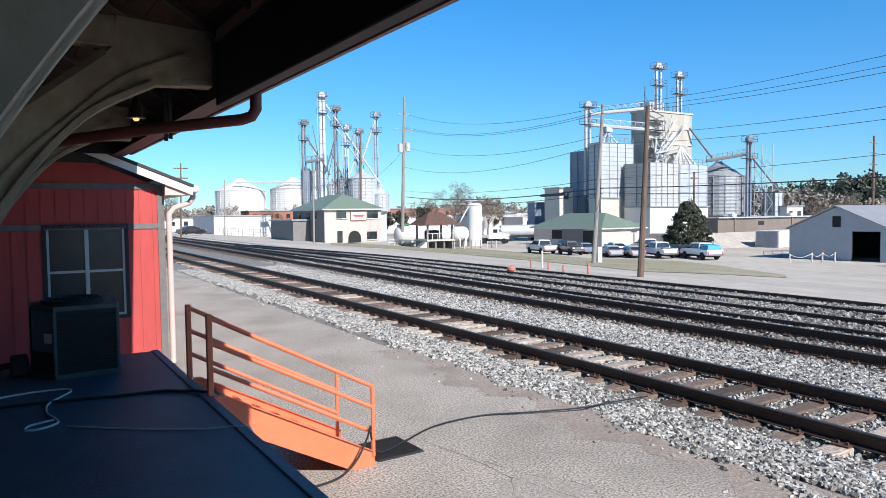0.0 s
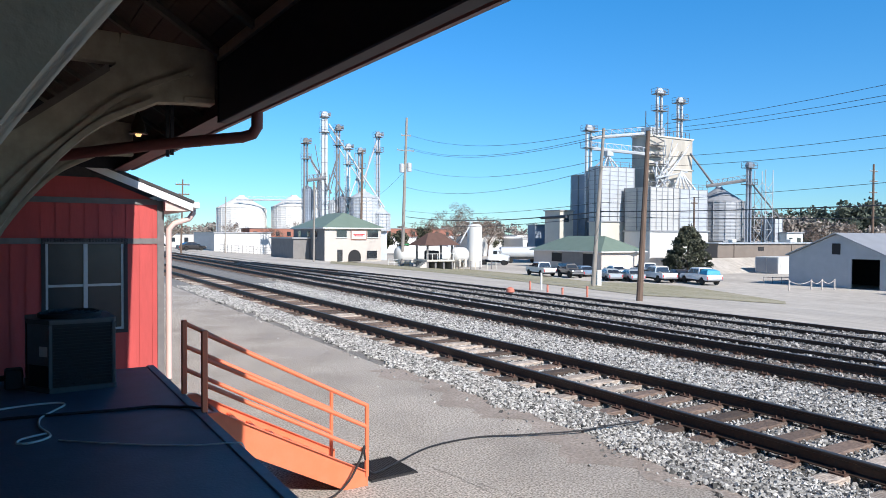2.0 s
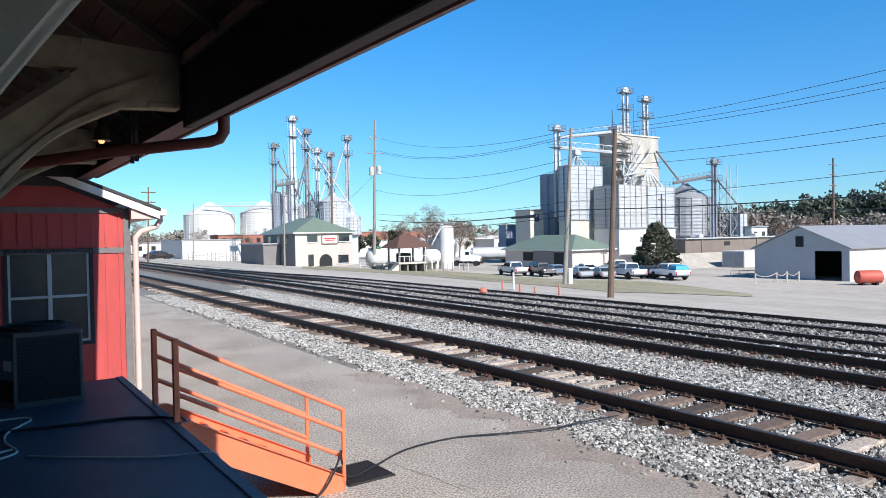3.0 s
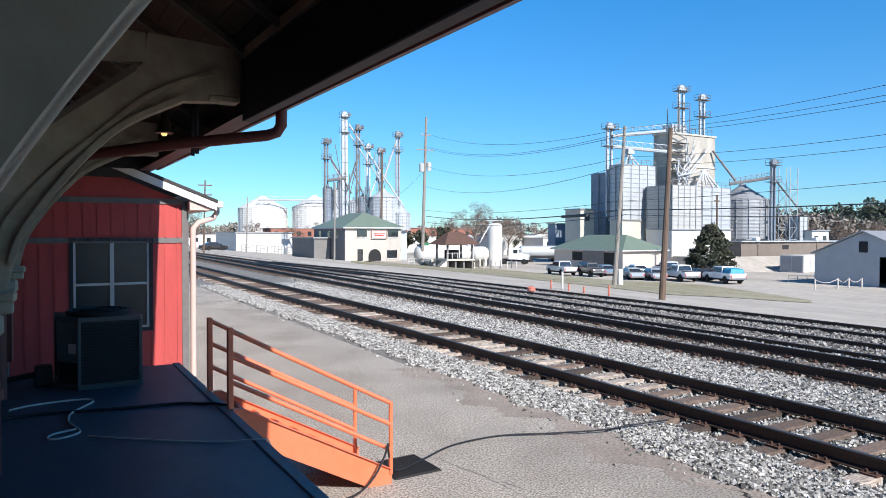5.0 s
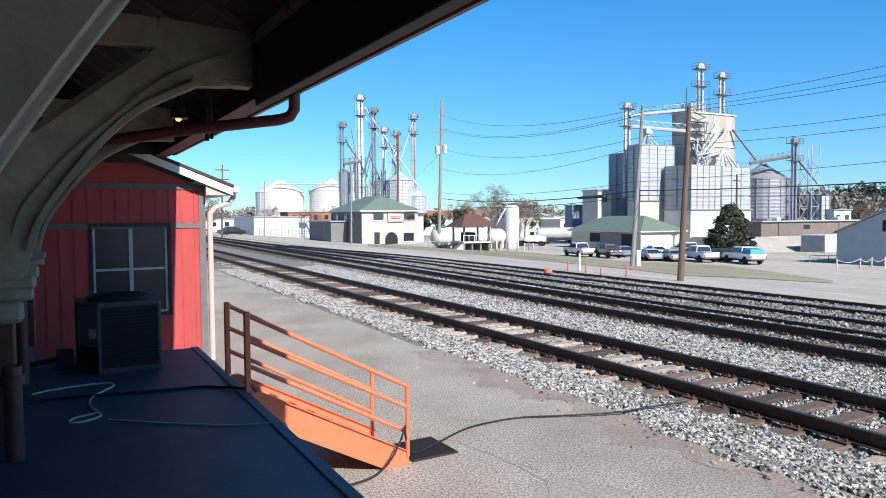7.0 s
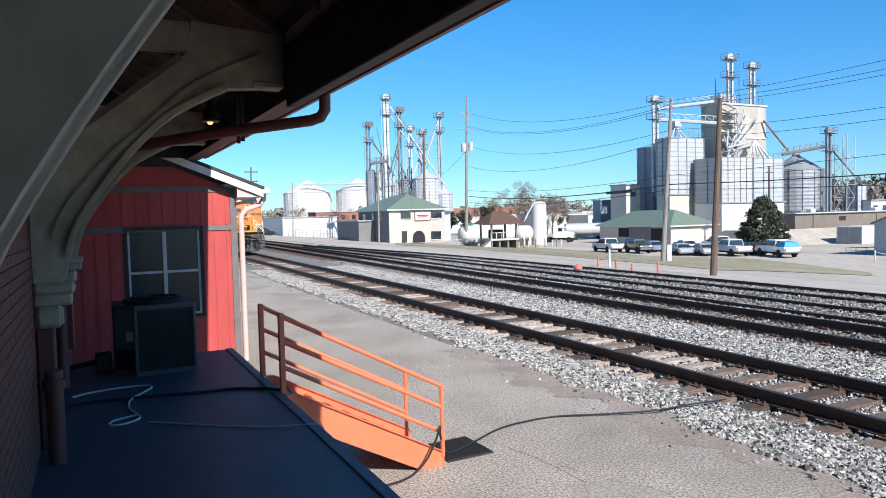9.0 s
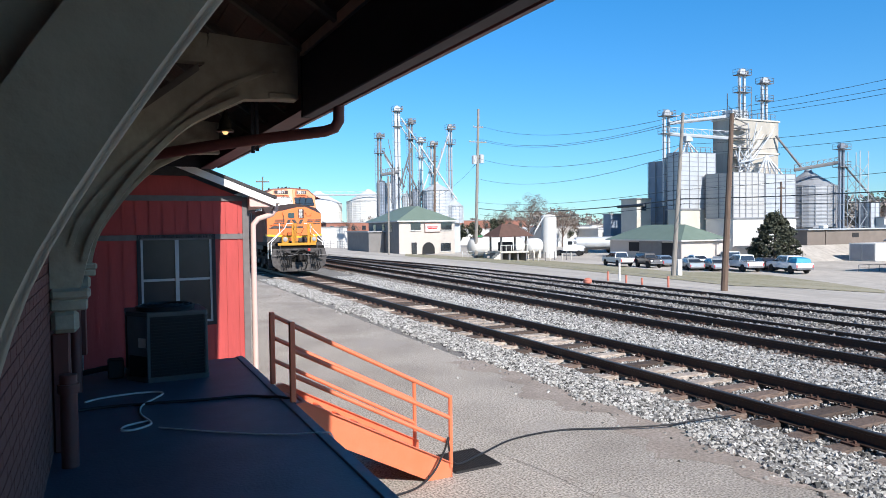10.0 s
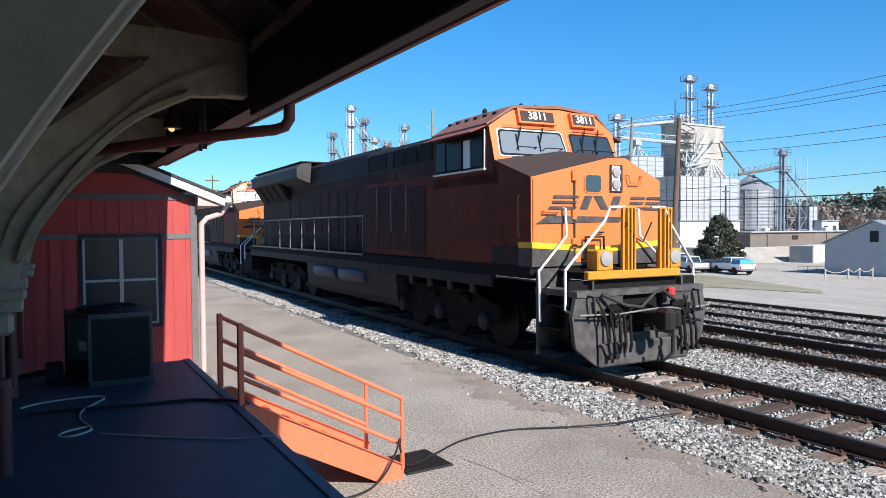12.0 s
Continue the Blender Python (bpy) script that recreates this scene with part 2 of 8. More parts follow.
def build_track(label, centre, y0, y1, near0, near1, z=-0.03, sunk=0.0, pale=0.25, seed=1):
    """centre(y) gives the middle of the track; ties near the camera are pieces of their own, far ones one part."""
    rnd = random.Random(seed)
    t = thing("railway_track", label, "railway track", kind="structure")
    for s in (-1, 1):
        part_ob = new("rail", rail_mesh("rail", y0, y1, lambda y: centre(y) + s * GAUGE / 2))
        part_ob.parent = t
        part_ob.location.z = z
    ties = [tie_mesh(seed * 10 + i, TIE_WOOD) for i in range(4)] + [tie_mesh(seed * 10 + 5 + i, TIE_WOOD_PALE) for i in range(2)]
    plate = plate_mesh()
    far_ties, far_plates = B(), B()
    y, k = y0, 0
    while y < y1:
        tilt = rnd.uniform(-1.2, 1.2)
        me = ties[4 + rnd.randrange(2)] if rnd.random() < pale else ties[rnd.randrange(4)]
        zz = z - 0.004 - sunk + rnd.uniform(-0.012, 0.004)
        if near0 <= y <= near1:
            share("tie", me, t, pose(centre(y) + rnd.uniform(-0.05, 0.05), y, zz, 0, 0, tilt))
            for s in (-1, 1):
                share("tie_plate", plate, t, pose(centre(y) + s * GAUGE / 2, y, z - 0.004, 0, 0, 0))
        else:
            box(far_ties, centre(y) - 1.28, centre(y) + 1.28, y - 0.11, y + 0.11, zz - 0.14, zz)
            for s in (-1, 1):
                c = centre(y) + s * GAUGE / 2
                box(far_plates, c - 0.16, c + 0.16, y - 0.08, y + 0.08, zz, zz + 0.03)
        y += 0.54 + rnd.uniform(-0.04, 0.04)
    tagged(part("far_ties", far_ties, TIE_WOOD, t), kind="stuff")
    tagged(part("far_tie_plates", far_plates, TIE_PLATE, t), kind="stuff")
    return t


def track_1(y):
    return 0.72


def track_2(y):
    return 4.98 + 0.0155 * max(0, y - 8) - 0.00008 * max(0, y - 8) ** 2


def track_3(y):
    """A siding beside the second track."""
    return 7.78 + 0.026 * min(24, max(0, y - 12)) - 0.012 * max(0, y - 45)


def track_4(y):
    """The outer siding, slanting in towards the others."""
    return max(track_3(y), 11.15 - 0.0038 * max(0, min(y, 54) - 34) ** 2 - 0.06 * max(0, y - 54))


build_track("near main track with rusty rails on weathered wooden ties", track_1, -14, 150, -2, 42, pale=0.32, seed=1)
build_track("second track with dark rails and dirty ties", track_2, -14, 150, 0, 36, sunk=0.01, pale=0.06, seed=2)
build_track("siding track with dark rails in dirty stone", track_3, -14, 110, 2, 30, z=-0.13, sunk=-0.05, pale=0.12, seed=3)
build_track("outer siding track sunk in dark cinders", track_4, -14, 64, 4, 34, z=-0.165, sunk=-0.05, pale=0.12, seed=4)


def yard_edge(y):
    """Where the cinders end and the gravel lot begins."""
    return max(10.2, 12.6 - 0.06 * max(0, y - 34)) + 0.12 * math.sin(y * 0.9) + 0.08 * math.sin(y * 2.3)


def build_bed():
    """Ballast shoulders as one sheet with slight lumps."""
    rnd = random.Random(5)
    xs = [-1.95, -1.5, -1.2, -0.8, -0.5, 0.72, 1.95, 2.25, 2.9, 3.6]
    zs = [-0.03, -0.01, -0.02, -0.05, -0.11, -0.11, -0.11, -0.05, -0.02, -0.03]
    ys = [-14 + i * 0.8 for i in range(206)]
    bm = B()
    rows = [[bm.verts.new((x + rnd.uniform(-0.08, 0.08), y, z + rnd.uniform(-0.02, 0.02))) for x, z in zip(xs, zs)] for y in ys]
    for a, b in zip(rows, rows[1:]):
        for i in range(len(xs) - 1):
            bm.faces.new((a[i], a[i + 1], b[i + 1], b[i]))
    single("ballast", bm, BALLAST_BED, "grey crushed stone ballast under the near track", "ballast", kind="structure", smooth=True)
    bm = B()
    rows = []
    for y in ys:
        e = yard_edge(y)
        row = [bm.verts.new((3.4 + (e - 3.4) * k / 10 + rnd.uniform(-0.06, 0.06), y, -0.075 - max(0, k - 6) * 0.012 + rnd.uniform(-0.02, 0.02))) for k in range(11)]
        row += [bm.verts.new((e + (max(11.7, e + 0.5) - e) * k / 2, y, -0.085 - 0.03 * k)) for k in (1, 2)]
        rows.append(row)
    for a, b in zip(rows, rows[1:]):
        for i in range(12):
            bm.faces.new((a[i], a[i + 1], b[i + 1], b[i])).material_index = 1 if i > 9 else 0
    single("cinder_bed", bm, [CINDER_BED, GRAVEL], "dark cinders and stone under the yard tracks", "ballast", kind="structure", smooth=True)


build_bed()


def stone_cloud(name, label, mat, count, place, size, seed):
    """Broken stones, one mesh, each a skewed block with its own corners."""
    rs = np.random.RandomState(seed)
    base = np.array([(-1, -1, -1), (1, -1, -1), (1, 1, -1), (-1, 1, -1), (-1, -1, 1), (1, -1, 1), (1, 1, 1), (-1, 1, 1)], float)
    quads = np.array([(3, 2, 1, 0), (4, 5, 6, 7), (0, 1, 5, 4), (1, 2, 6, 5), (2, 3, 7, 6), (3, 0, 4, 7)])
    p = place(rs, count)
    s = rs.uniform(size[0], size[1], (count, 1, 1)) * rs.uniform(0.6, 1.2, (count, 1, 3))
    v = base[None] * s + rs.uniform(-0.45, 0.45, (count, 8, 3)) * s
    ang = rs.uniform(0, 2 * np.pi, (count, 3))
    for i, (a, b) in enumerate(((0, 1), (1, 2), (0, 2))):
        c, q = np.cos(ang[:, i])[:, None], np.sin(ang[:, i])[:, None]
        va, vb = v[:, :, a].copy(), v[:, :, b].copy()
        v[:, :, a], v[:, :, b] = va * c - vb * q, va * q + vb * c
    v += p[:, None, :]
    faces = (quads[None] + 8 * np.arange(count)[:, None, None]).reshape(-1, 4)
    me = bpy.data.meshes.new(name)
    me.from_pydata(v.reshape(-1, 3).tolist(), [], faces.tolist())
    me.materials.append(mat)
    return tagged(new(name, me), label, "ballast stones", kind="stuff")


def shoulder(rs, n):
    y = 1.0 + 34 * rs.rand(n) ** 1.5
    x = np.where(rs.rand(n) < 0.5, rs.uniform(-1.6, -0.62, n), rs.uniform(2.05, 3.6, n))
    edge = x < -1.45
    x = np.where(edge, x + 0.07 * np.sin(y * 2.1) + 0.06 * np.sin(y * 5.3) - np.clip(5.5 - y, 0, 3) * 0.1 - rs.exponential(0.02, n), x)
    return np.stack([x, y, np.where(edge, -0.005, -0.02) + rs.uniform(-0.015, 0.012, n)], 1)


def between(rs, n):
    y = 1.0 + 34 * rs.rand(n) ** 1.5
    return np.stack([rs.uniform(-0.7, 2.1, n), y, np.full(n, -0.098) + rs.uniform(-0.012, 0.012, n)], 1)


def yard_stones(rs, n):
    y = 4 + 36 * rs.rand(n) ** 1.3
    edge = np.clip(12.6 - 0.06 * (y - 34), 10.2, 12.6)
    x = 3.4 + (edge - 3.4) * rs.rand(n) ** 1.2
    return np.stack([x, y, -0.07 - np.clip(x - 8.5, 0, 4) * 0.012 + rs.uniform(-0.02, 0.02, n)], 1)


stone_cloud("ballast_stones", "pale grey crushed ballast stones", STONE, 150000, shoulder, (0.012, 0.027), 11)
def strays(rs, n):
    y = 2.5 + 26 * rs.rand(n) ** 1.4
    return np.stack([-1.75 - rs.exponential(0.22, n), y, np.full(n, 0.008)], 1)


stone_cloud("stray_stones", "loose stones strayed over the asphalt edge", STONE, 140, strays, (0.008, 0.02), 14)
stone_cloud("tie_bay_stones", "pale grey crushed stones between the ties", STONE, 30000, between, (0.011, 0.022), 12)
def verge(rs, n):
    y = 4 + 40 * rs.rand(n) ** 1.4
    return np.stack([6.35 + rs.normal(0, 0.28, n) + 0.01 * (y - 8), y, -0.06 + rs.uniform(-0.02, 0.02, n)], 1)


stone_cloud("verge_stones", "pale stones heaped between second track and siding", STONE, 16000, verge, (0.014, 0.03), 15)
stone_cloud("cinder_stones", "dirty dark stones round the yard tracks", DARK_STONE, 60000, yard_stones, (0.014, 0.03), 13)

# ---- depot materials ----
RED_WALL = material("red_painted_board", (0.5, 0.072, 0.068), 0.75, grain=0.4, scale=5, second=(0.29, 0.045, 0.04), bump=0.15, bump_scale=25, big=0.3, big_scale=0.9, stretch=(1, 1, 0.25))
GREY_TRIM = material("grey_trim_paint", (0.17, 0.155, 0.155), 0.8, grain=0.4, scale=9, bump=0.1)
PINK_TRIM = material("pale_pink_paint", (0.66, 0.47, 0.42), 0.7, grain=0.3, scale=6, second=(0.55, 0.38, 0.34), bump=0.1)
WHITE_PAINT = material("white_paint", (0.78, 0.76, 0.73), 0.6, grain=0.2, scale=8, second=(0.6, 0.57, 0.53))
BRACKET_PAINT = material("chalky_grey_green_paint", (0.45, 0.405, 0.31), 0.9, grain=0.6, scale=9, second=(0.27, 0.24, 0.18), bump=0.35, bump_scale=14, big=0.6, big_scale=3)
SOFFIT = material("brown_soffit_boards", (0.13, 0.085, 0.062), 0.85, grain=0.5, scale=4, second=(0.07, 0.05, 0.04), bump=0.2, stretch=(1, 6, 1))
RAFTER = material("dusty_rafter_paint", (0.17, 0.145, 0.12), 0.85, grain=0.5, scale=6, second=(0.09, 0.075, 0.06), bump=0.2)
VALANCE = material("dark_navy_board", (0.018, 0.02, 0.038), 0.6, grain=0.4, scale=7, second=(0.01, 0.011, 0.02), big=0.4, big_scale=1.5)
PALE_BOARD = material("lit_pale_board", (0.5, 0.42, 0.33), 0.8, grain=0.4, scale=6)
FASCIA = material("dark_maroon_fascia", (0.11, 0.035, 0.034), 0.6, grain=0.4, scale=6, second=(0.05, 0.018, 0.018))
GUTTER = material("maroon_gutter", (0.15, 0.045, 0.038), 0.5, 0.0, grain=0.4, scale=10, second=(0.12, 0.04, 0.035))
DARK_BOARD = material("near_black_board", (0.022, 0.02, 0.026), 0.7, grain=0.4, scale=7)
ROOF_DARK = material("dark_shingles", (0.06, 0.055, 0.055), 0.9, grain=0.5, scale=12, bump=0.4)
BRICK = material("dark_red_brick", (0.15, 0.055, 0.042), 0.9, grain=0.4, scale=18, second=(0.13, 0.05, 0.04), bump=0.3, per_object=0.35)
MORTAR = material("grey_mortar", (0.13, 0.11, 0.1), 0.95, grain=0.4, scale=30, bump=0.3)
DECK_TOP = material("dark_blue_grey_deck", (0.085, 0.1, 0.13), 0.55, grain=0.5, scale=5, second=(0.055, 0.065, 0.085), bump=0.15, bump_scale=40, big=0.4, big_scale=1.2)
DECK_EDGE = material("deck_edge_strip", (0.2, 0.21, 0.23), 0.6, grain=0.4, scale=12)
ORANGE_PAINT = material("orange_steel_paint", (0.78, 0.2, 0.1), 0.5, grain=0.3, scale=7, second=(0.6, 0.14, 0.045), bump=0.08, big=0.25, big_scale=2)
GRATING = material("dark_grating_steel", (0.075, 0.068, 0.065), 0.6, 0.5, grain=0.4, scale=20)
WINDOW_GLASS = material("dusty_window_glass", (0.022, 0.027, 0.034), 0.22, grain=0.5, scale=3, second=(0.04, 0.045, 0.05), spec=0.35)
WINDOW_FRAME = material("aluminium_frame", (0.42, 0.44, 0.47), 0.45, 0.3, grain=0.2)
AC_METAL = material("air_conditioner_grey", (0.085, 0.09, 0.095), 0.5, 0.3, grain=0.3, scale=8)
AC_PANEL = material("air_conditioner_panel", (0.17, 0.18, 0.2), 0.5, 0.2, grain=0.3, scale=8)
AC_DARK = material("air_conditioner_grille", (0.013, 0.014, 0.017), 0.7)
LABEL_WHITE = material("white_label", (0.75, 0.75, 0.73), 0.6)
CABLE_BLACK = material("black_rubber_cable", (0.018, 0.018, 0.02), 0.55)
CABLE_WHITE = material("white_cable", (0.62, 0.6, 0.56), 0.5)
BRONZE = material("dark_bronze", (0.06, 0.045, 0.03), 0.5, 0.6)
LAMP_GLOW = glow_material("warm_bulb", (1.0, 0.62, 0.25), 0.9)

# the depot stands turned a little from the tracks
DEPOT = pose(-6.33, 6.0, 0, 0, 0, 1.5)


def depot(*a):
    return DEPOT @ pose(*a)


WALL_U, EAVE_U, ANNEX_U, ANNEX_V = -1.86, 0.31, 0.765, 6.27
DECK_Z = 0.95


def build_deck():
    t = thing("loading_deck", "dark blue-grey painted timber loading deck in shade", "deck", depot(0, 0, 0))
    part("deck_top", boxed((WALL_U, -0.03, -16, 2.55, DECK_Z - 0.06, DECK_Z)), DECK_TOP, t)
    part("edge_strip", boxed((-0.085, 0.0, -16, 2.55, DECK_Z - 0.09, DECK_Z + 0.012), bevel=0.006), DECK_EDGE, t, "pale worn metal edge strip")
    part("edge_joist", boxed((-0.09, -0.01, -16, 2.5, 0.62, DECK_Z - 0.092)), DARK_BOARD, t)
    part("end_joist", boxed((WALL_U, -0.1, 2.44, 2.54, 0.62, DECK_Z - 0.062)), DARK_BOARD, t)
    for v in (-12, -9, -6, -3, 0, 2.2):
        part("deck_post", boxed((-0.3, -0.16, v, v + 0.14, 0, 0.62), bevel=0.01), DARK_BOARD, t)
    # Black board added in place of the deep shade under the deck.
    part("skirt_board", boxed((-0.34, -0.31, -16, 2.4, 0, 0.62)), DARK_BOARD, t)
    part("back_panel", boxed((-1.1, -1.06, -16, 2.5, 0, 0.9)), DARK_BOARD, t)


def build_ramp():
    """Orange steel ramp from the deck down to the platform, with a railing on either side."""
    t = thing("steel_ramp", "orange painted steel ramp with tube railings off the deck", "ramp", depot(0.02, -0.02, 0))
    L, W = 1.57, 0.83
    for v in (0.0, W):
        bm = B()
        prism(bm, [(0, 0.70), (0, 0.945), (0.08, 0.94), (L, 0.14), (L, 0.0), (L - 0.25, 0.0)], "y", v - 0.004, v + 0.004)
        box(bm, L - 0.01, L, v - 0.01, v + 0.05, 0, 0.14)
        part("stringer", bm, ORANGE_PAINT, t)
        bm = B()
        prism(bm, [(0.0, 0.943), (0.08, 0.943), (L, 0.142), (L, 0.148), (0.08, 0.952), (0, 0.952)], "y", v - 0.03, v + 0.03)
        part("flange", bm, ORANGE_PAINT, t)
    bm = B()
    prism(bm, [(0, 0.87), (0.08, 0.868), (L - 0.03, 0.055), (L - 0.03, 0.045), (0.08, 0.855), (0, 0.855)], "y", 0.008, W - 0.008)
    part("ramp_plate", bm, ORANGE_PAINT, t)
    for k in range(7):
        u = 0.18 + k * 0.2
        z = 0.868 - (u - 0.08) * 0.57
        part("cleat", boxed((u, u + 0.03, 0.01, W - 0.01, z - 0.01, z + 0.025)), ORANGE_PAINT, t)
    for v, ulow in ((0.0, 1.56), (W, 1.53)):
        for z0, z1 in ((1.655, 0.815), (1.43, 0.60), (1.2, 0.345)):
            part("rail", tubed(([(-0.02, v, z0), (ulow, v, z1)], 0.021)), ORANGE_PAINT, t)
        part("post", boxed((-0.055, -0.005, v - 0.025, v + 0.025, DECK_Z + 0.012, 1.69), bevel=0.006), ORANGE_PAINT, t)
        part("post", tubed(([(ulow, v, 0.1), (ulow, v, 0.83)], 0.022)), ORANGE_PAINT, t)


def build_grate():
    t = thing("drain_grate", "square dark steel grating lying at the foot of the ramp", "grate", pose(-4.41, 6.38, 0.0, 0, 0, 3))
    bar = mesh_of("bar", boxed((-0.004, 0.004, -0.29, 0.29, 0.004, 0.022)), GRATING)
    for k in range(19):
        share("bar", bar, t, pose(-0.261 + k * 0.029, 0, 0))
    cross = mesh_of("cross_bar", boxed((-0.27, 0.27, -0.004, 0.004, 0.004, 0.018)), GRATING)
    for k in range(10):
        share("cross_bar", cross, t, pose(0, -0.28 + k * 0.062, 0))
    part("backing", boxed((-0.28, 0.28, -0.3, 0.3, 0.0, 0.003)), DARK_BOARD, t)


def build_annex():
    d = depot(0, 0, 0)
    v0, u0, u1 = ANNEX_V, WALL_U, ANNEX_U
    t = thing("annex", "red board-and-batten annex with grey trim and pale eaves", "building", d)
    win = (-0.98, 0.15, 0.95, 2.40)   # u0, u1, z0, z1
    bm = boxed((u0, win[0], v0, v0 + 0.12, 0, 3.0), (win[1], u1, v0, v0 + 0.12, 0, 3.0), (win[0], win[1], v0, v0 + 0.12, 0, win[2]), (win[0], win[1], v0, v0 + 0.12, win[3], 3.0))
    part("front_wall", bm, RED_WALL, t)
    bm = B()
    prism(bm, [(u0, 3.0), (u1, 3.0), (u1, 3.06), (u0, 3.06 + 0.4 * (u1 - u0))], "y", v0, v0 + 0.12)
    part("gable", bm, RED_WALL, t)
    part("side_wall", boxed((u1 - 0.12, u1, v0 + 0.12, v0 + 16, 0, 3.06)), RED_WALL, t)
    u = u0 + 0.2
    while u < u1 - 0.1:
        if not (win[0] - 0.04 < u < win[1] + 0.02):
            part("batten", boxed((u, u + 0.035, v0 - 0.012, v0 - 0.001, 0.05, 2.36)), RED_WALL, t)
        part("batten", boxed((u, u + 0.035, v0 - 0.012, v0 - 0.001, 2.47, 3.02)), RED_WALL, t)
        u += 0.205
    part("belt_trim", boxed((u0, u1 - 0.09, v0 - 0.02, v0 - 0.001, 2.37, 2.46)), GREY_TRIM, t, "grey belt board")
    part("top_trim", boxed((u0, u1 - 0.09, v0 - 0.022, v0 - 0.001, 3.03, 3.12)), GREY_TRIM, t, "grey board under the gable")
    part("corner_board", boxed((u1 - 0.09, u1 + 0.012, v0 - 0.022, v0 - 0.001, 0, 3.1)), GREY_TRIM, t)
    part("corner_board", boxed((u1 + 0.001, u1 + 0.02, v0 - 0.02, v0 + 0.12, 0, 3.1)), GREY_TRIM, t)
    bm = B()
    prism(bm, [(u1 + 0.46, 3.06), (u1 + 0.46, 3.11), (u0, 3.11 + 0.4 * (u1 + 0.46 - u0)), (u0, 3.06 + 0.4 * (u1 + 0.46 - u0))], "y", v0 - 0.3, v0 + 16)
    part("roof", bm, ROOF_DARK, t, "dark shingle roof")
    bm = B()
    prism(bm, [(u1 + 0.44, 2.93), (u1 + 0.44, 3.055), (u0, 3.055 + 0.4 * (u1 + 0.44 - u0)), (u0, 2.93 + 0.4 * (u1 + 0.44 - u0))], "y", v0 - 0.29, v0 - 0.25)
    part("rake_board", bm, WHITE_PAINT, t, "white painted rake board")
    bm = B()
    prism(bm, [(u1 + 0.0, 2.93), (u1 + 0.42, 2.93), (u1 + 0.42, 3.05), (u1, 3.22)], "y", v0 - 0.24, v0 + 16)
    part("boxed_eave", bm, PINK_TRIM, t, "sunlit pale pink boxed eave")
    part("gutter", boxed((u1 + 0.44, u1 + 0.55, v0 - 0.3, v0 + 16, 2.98, 3.09), bevel=0.015), WHITE_PAINT, t)
    part("downspout", tubed(([(u1 + 0.49, v0 - 0.06, 2.98), (u1 + 0.49, v0 - 0.06, 2.9), (u1 + 0.42, v0 - 0.06, 2.8), (u1 + 0.18, v0 - 0.06, 2.72), (u1 + 0.09, v0 - 0.06, 2.62), (u1 + 0.085, v0 - 0.06, 2.4), (u1 + 0.085, v0 - 0.06, 0.05)], 0.048), n=10), PINK_TRIM, t, "pale pink downspout", smooth=True)
    part("side_board", boxed((u1 + 0.13, u1 + 0.165, v0 + 3.0, v0 + 3.1, 0, 2.6)), WHITE_PAINT, t)
    w = tagged(new("window_1"), "two-sash aluminium window with dusty dark panes in the red wall", "window", kind="structure")
    w.matrix_basis = d
    a, b, c, e = win
    part("dark_casing", boxed((a - 0.06, a, v0 - 0.02, v0 + 0.1, c - 0.06, e + 0.06), (b, b + 0.06, v0 - 0.02, v0 + 0.1, c - 0.06, e + 0.06), (a, b, v0 - 0.02, v0 + 0.1, e, e + 0.06), (a, b, v0 - 0.02, v0 + 0.1, c - 0.06, c)), DARK_BOARD, w)
    m = (a + b) / 2
    h = (c + e) / 2 + 0.02
    part("window_frame", boxed((a, a + 0.035, v0 + 0.0, v0 + 0.05, c, e), (b - 0.035, b, v0, v0 + 0.05, c, e), (m - 0.03, m + 0.03, v0 - 0.005, v0 + 0.05, c, e), (a, b, v0 + 0.002, v0 + 0.05, e - 0.03, e), (a, b, v0 + 0.002, v0 + 0.05, c, c + 0.035), (a, b, v0 + 0.004, v0 + 0.05, h - 0.02, h + 0.02)), WINDOW_FRAME, w)
    for x0, x1 in ((a + 0.035, m - 0.03), (m + 0.03, b - 0.035)):
        for z0, z1 in ((c + 0.035, h - 0.02), (h + 0.02, e - 0.03)):
            part("pane", boxed((x0, x1, v0 + 0.03, v0 + 0.036, z0, z1)), WINDOW_GLASS, w)
    part("room_back", boxed((u0 + 0.05, u1 - 0.2, v0 + 1.2, v0 + 1.25, 0.2, 2.9)), DARK_BOARD, w)


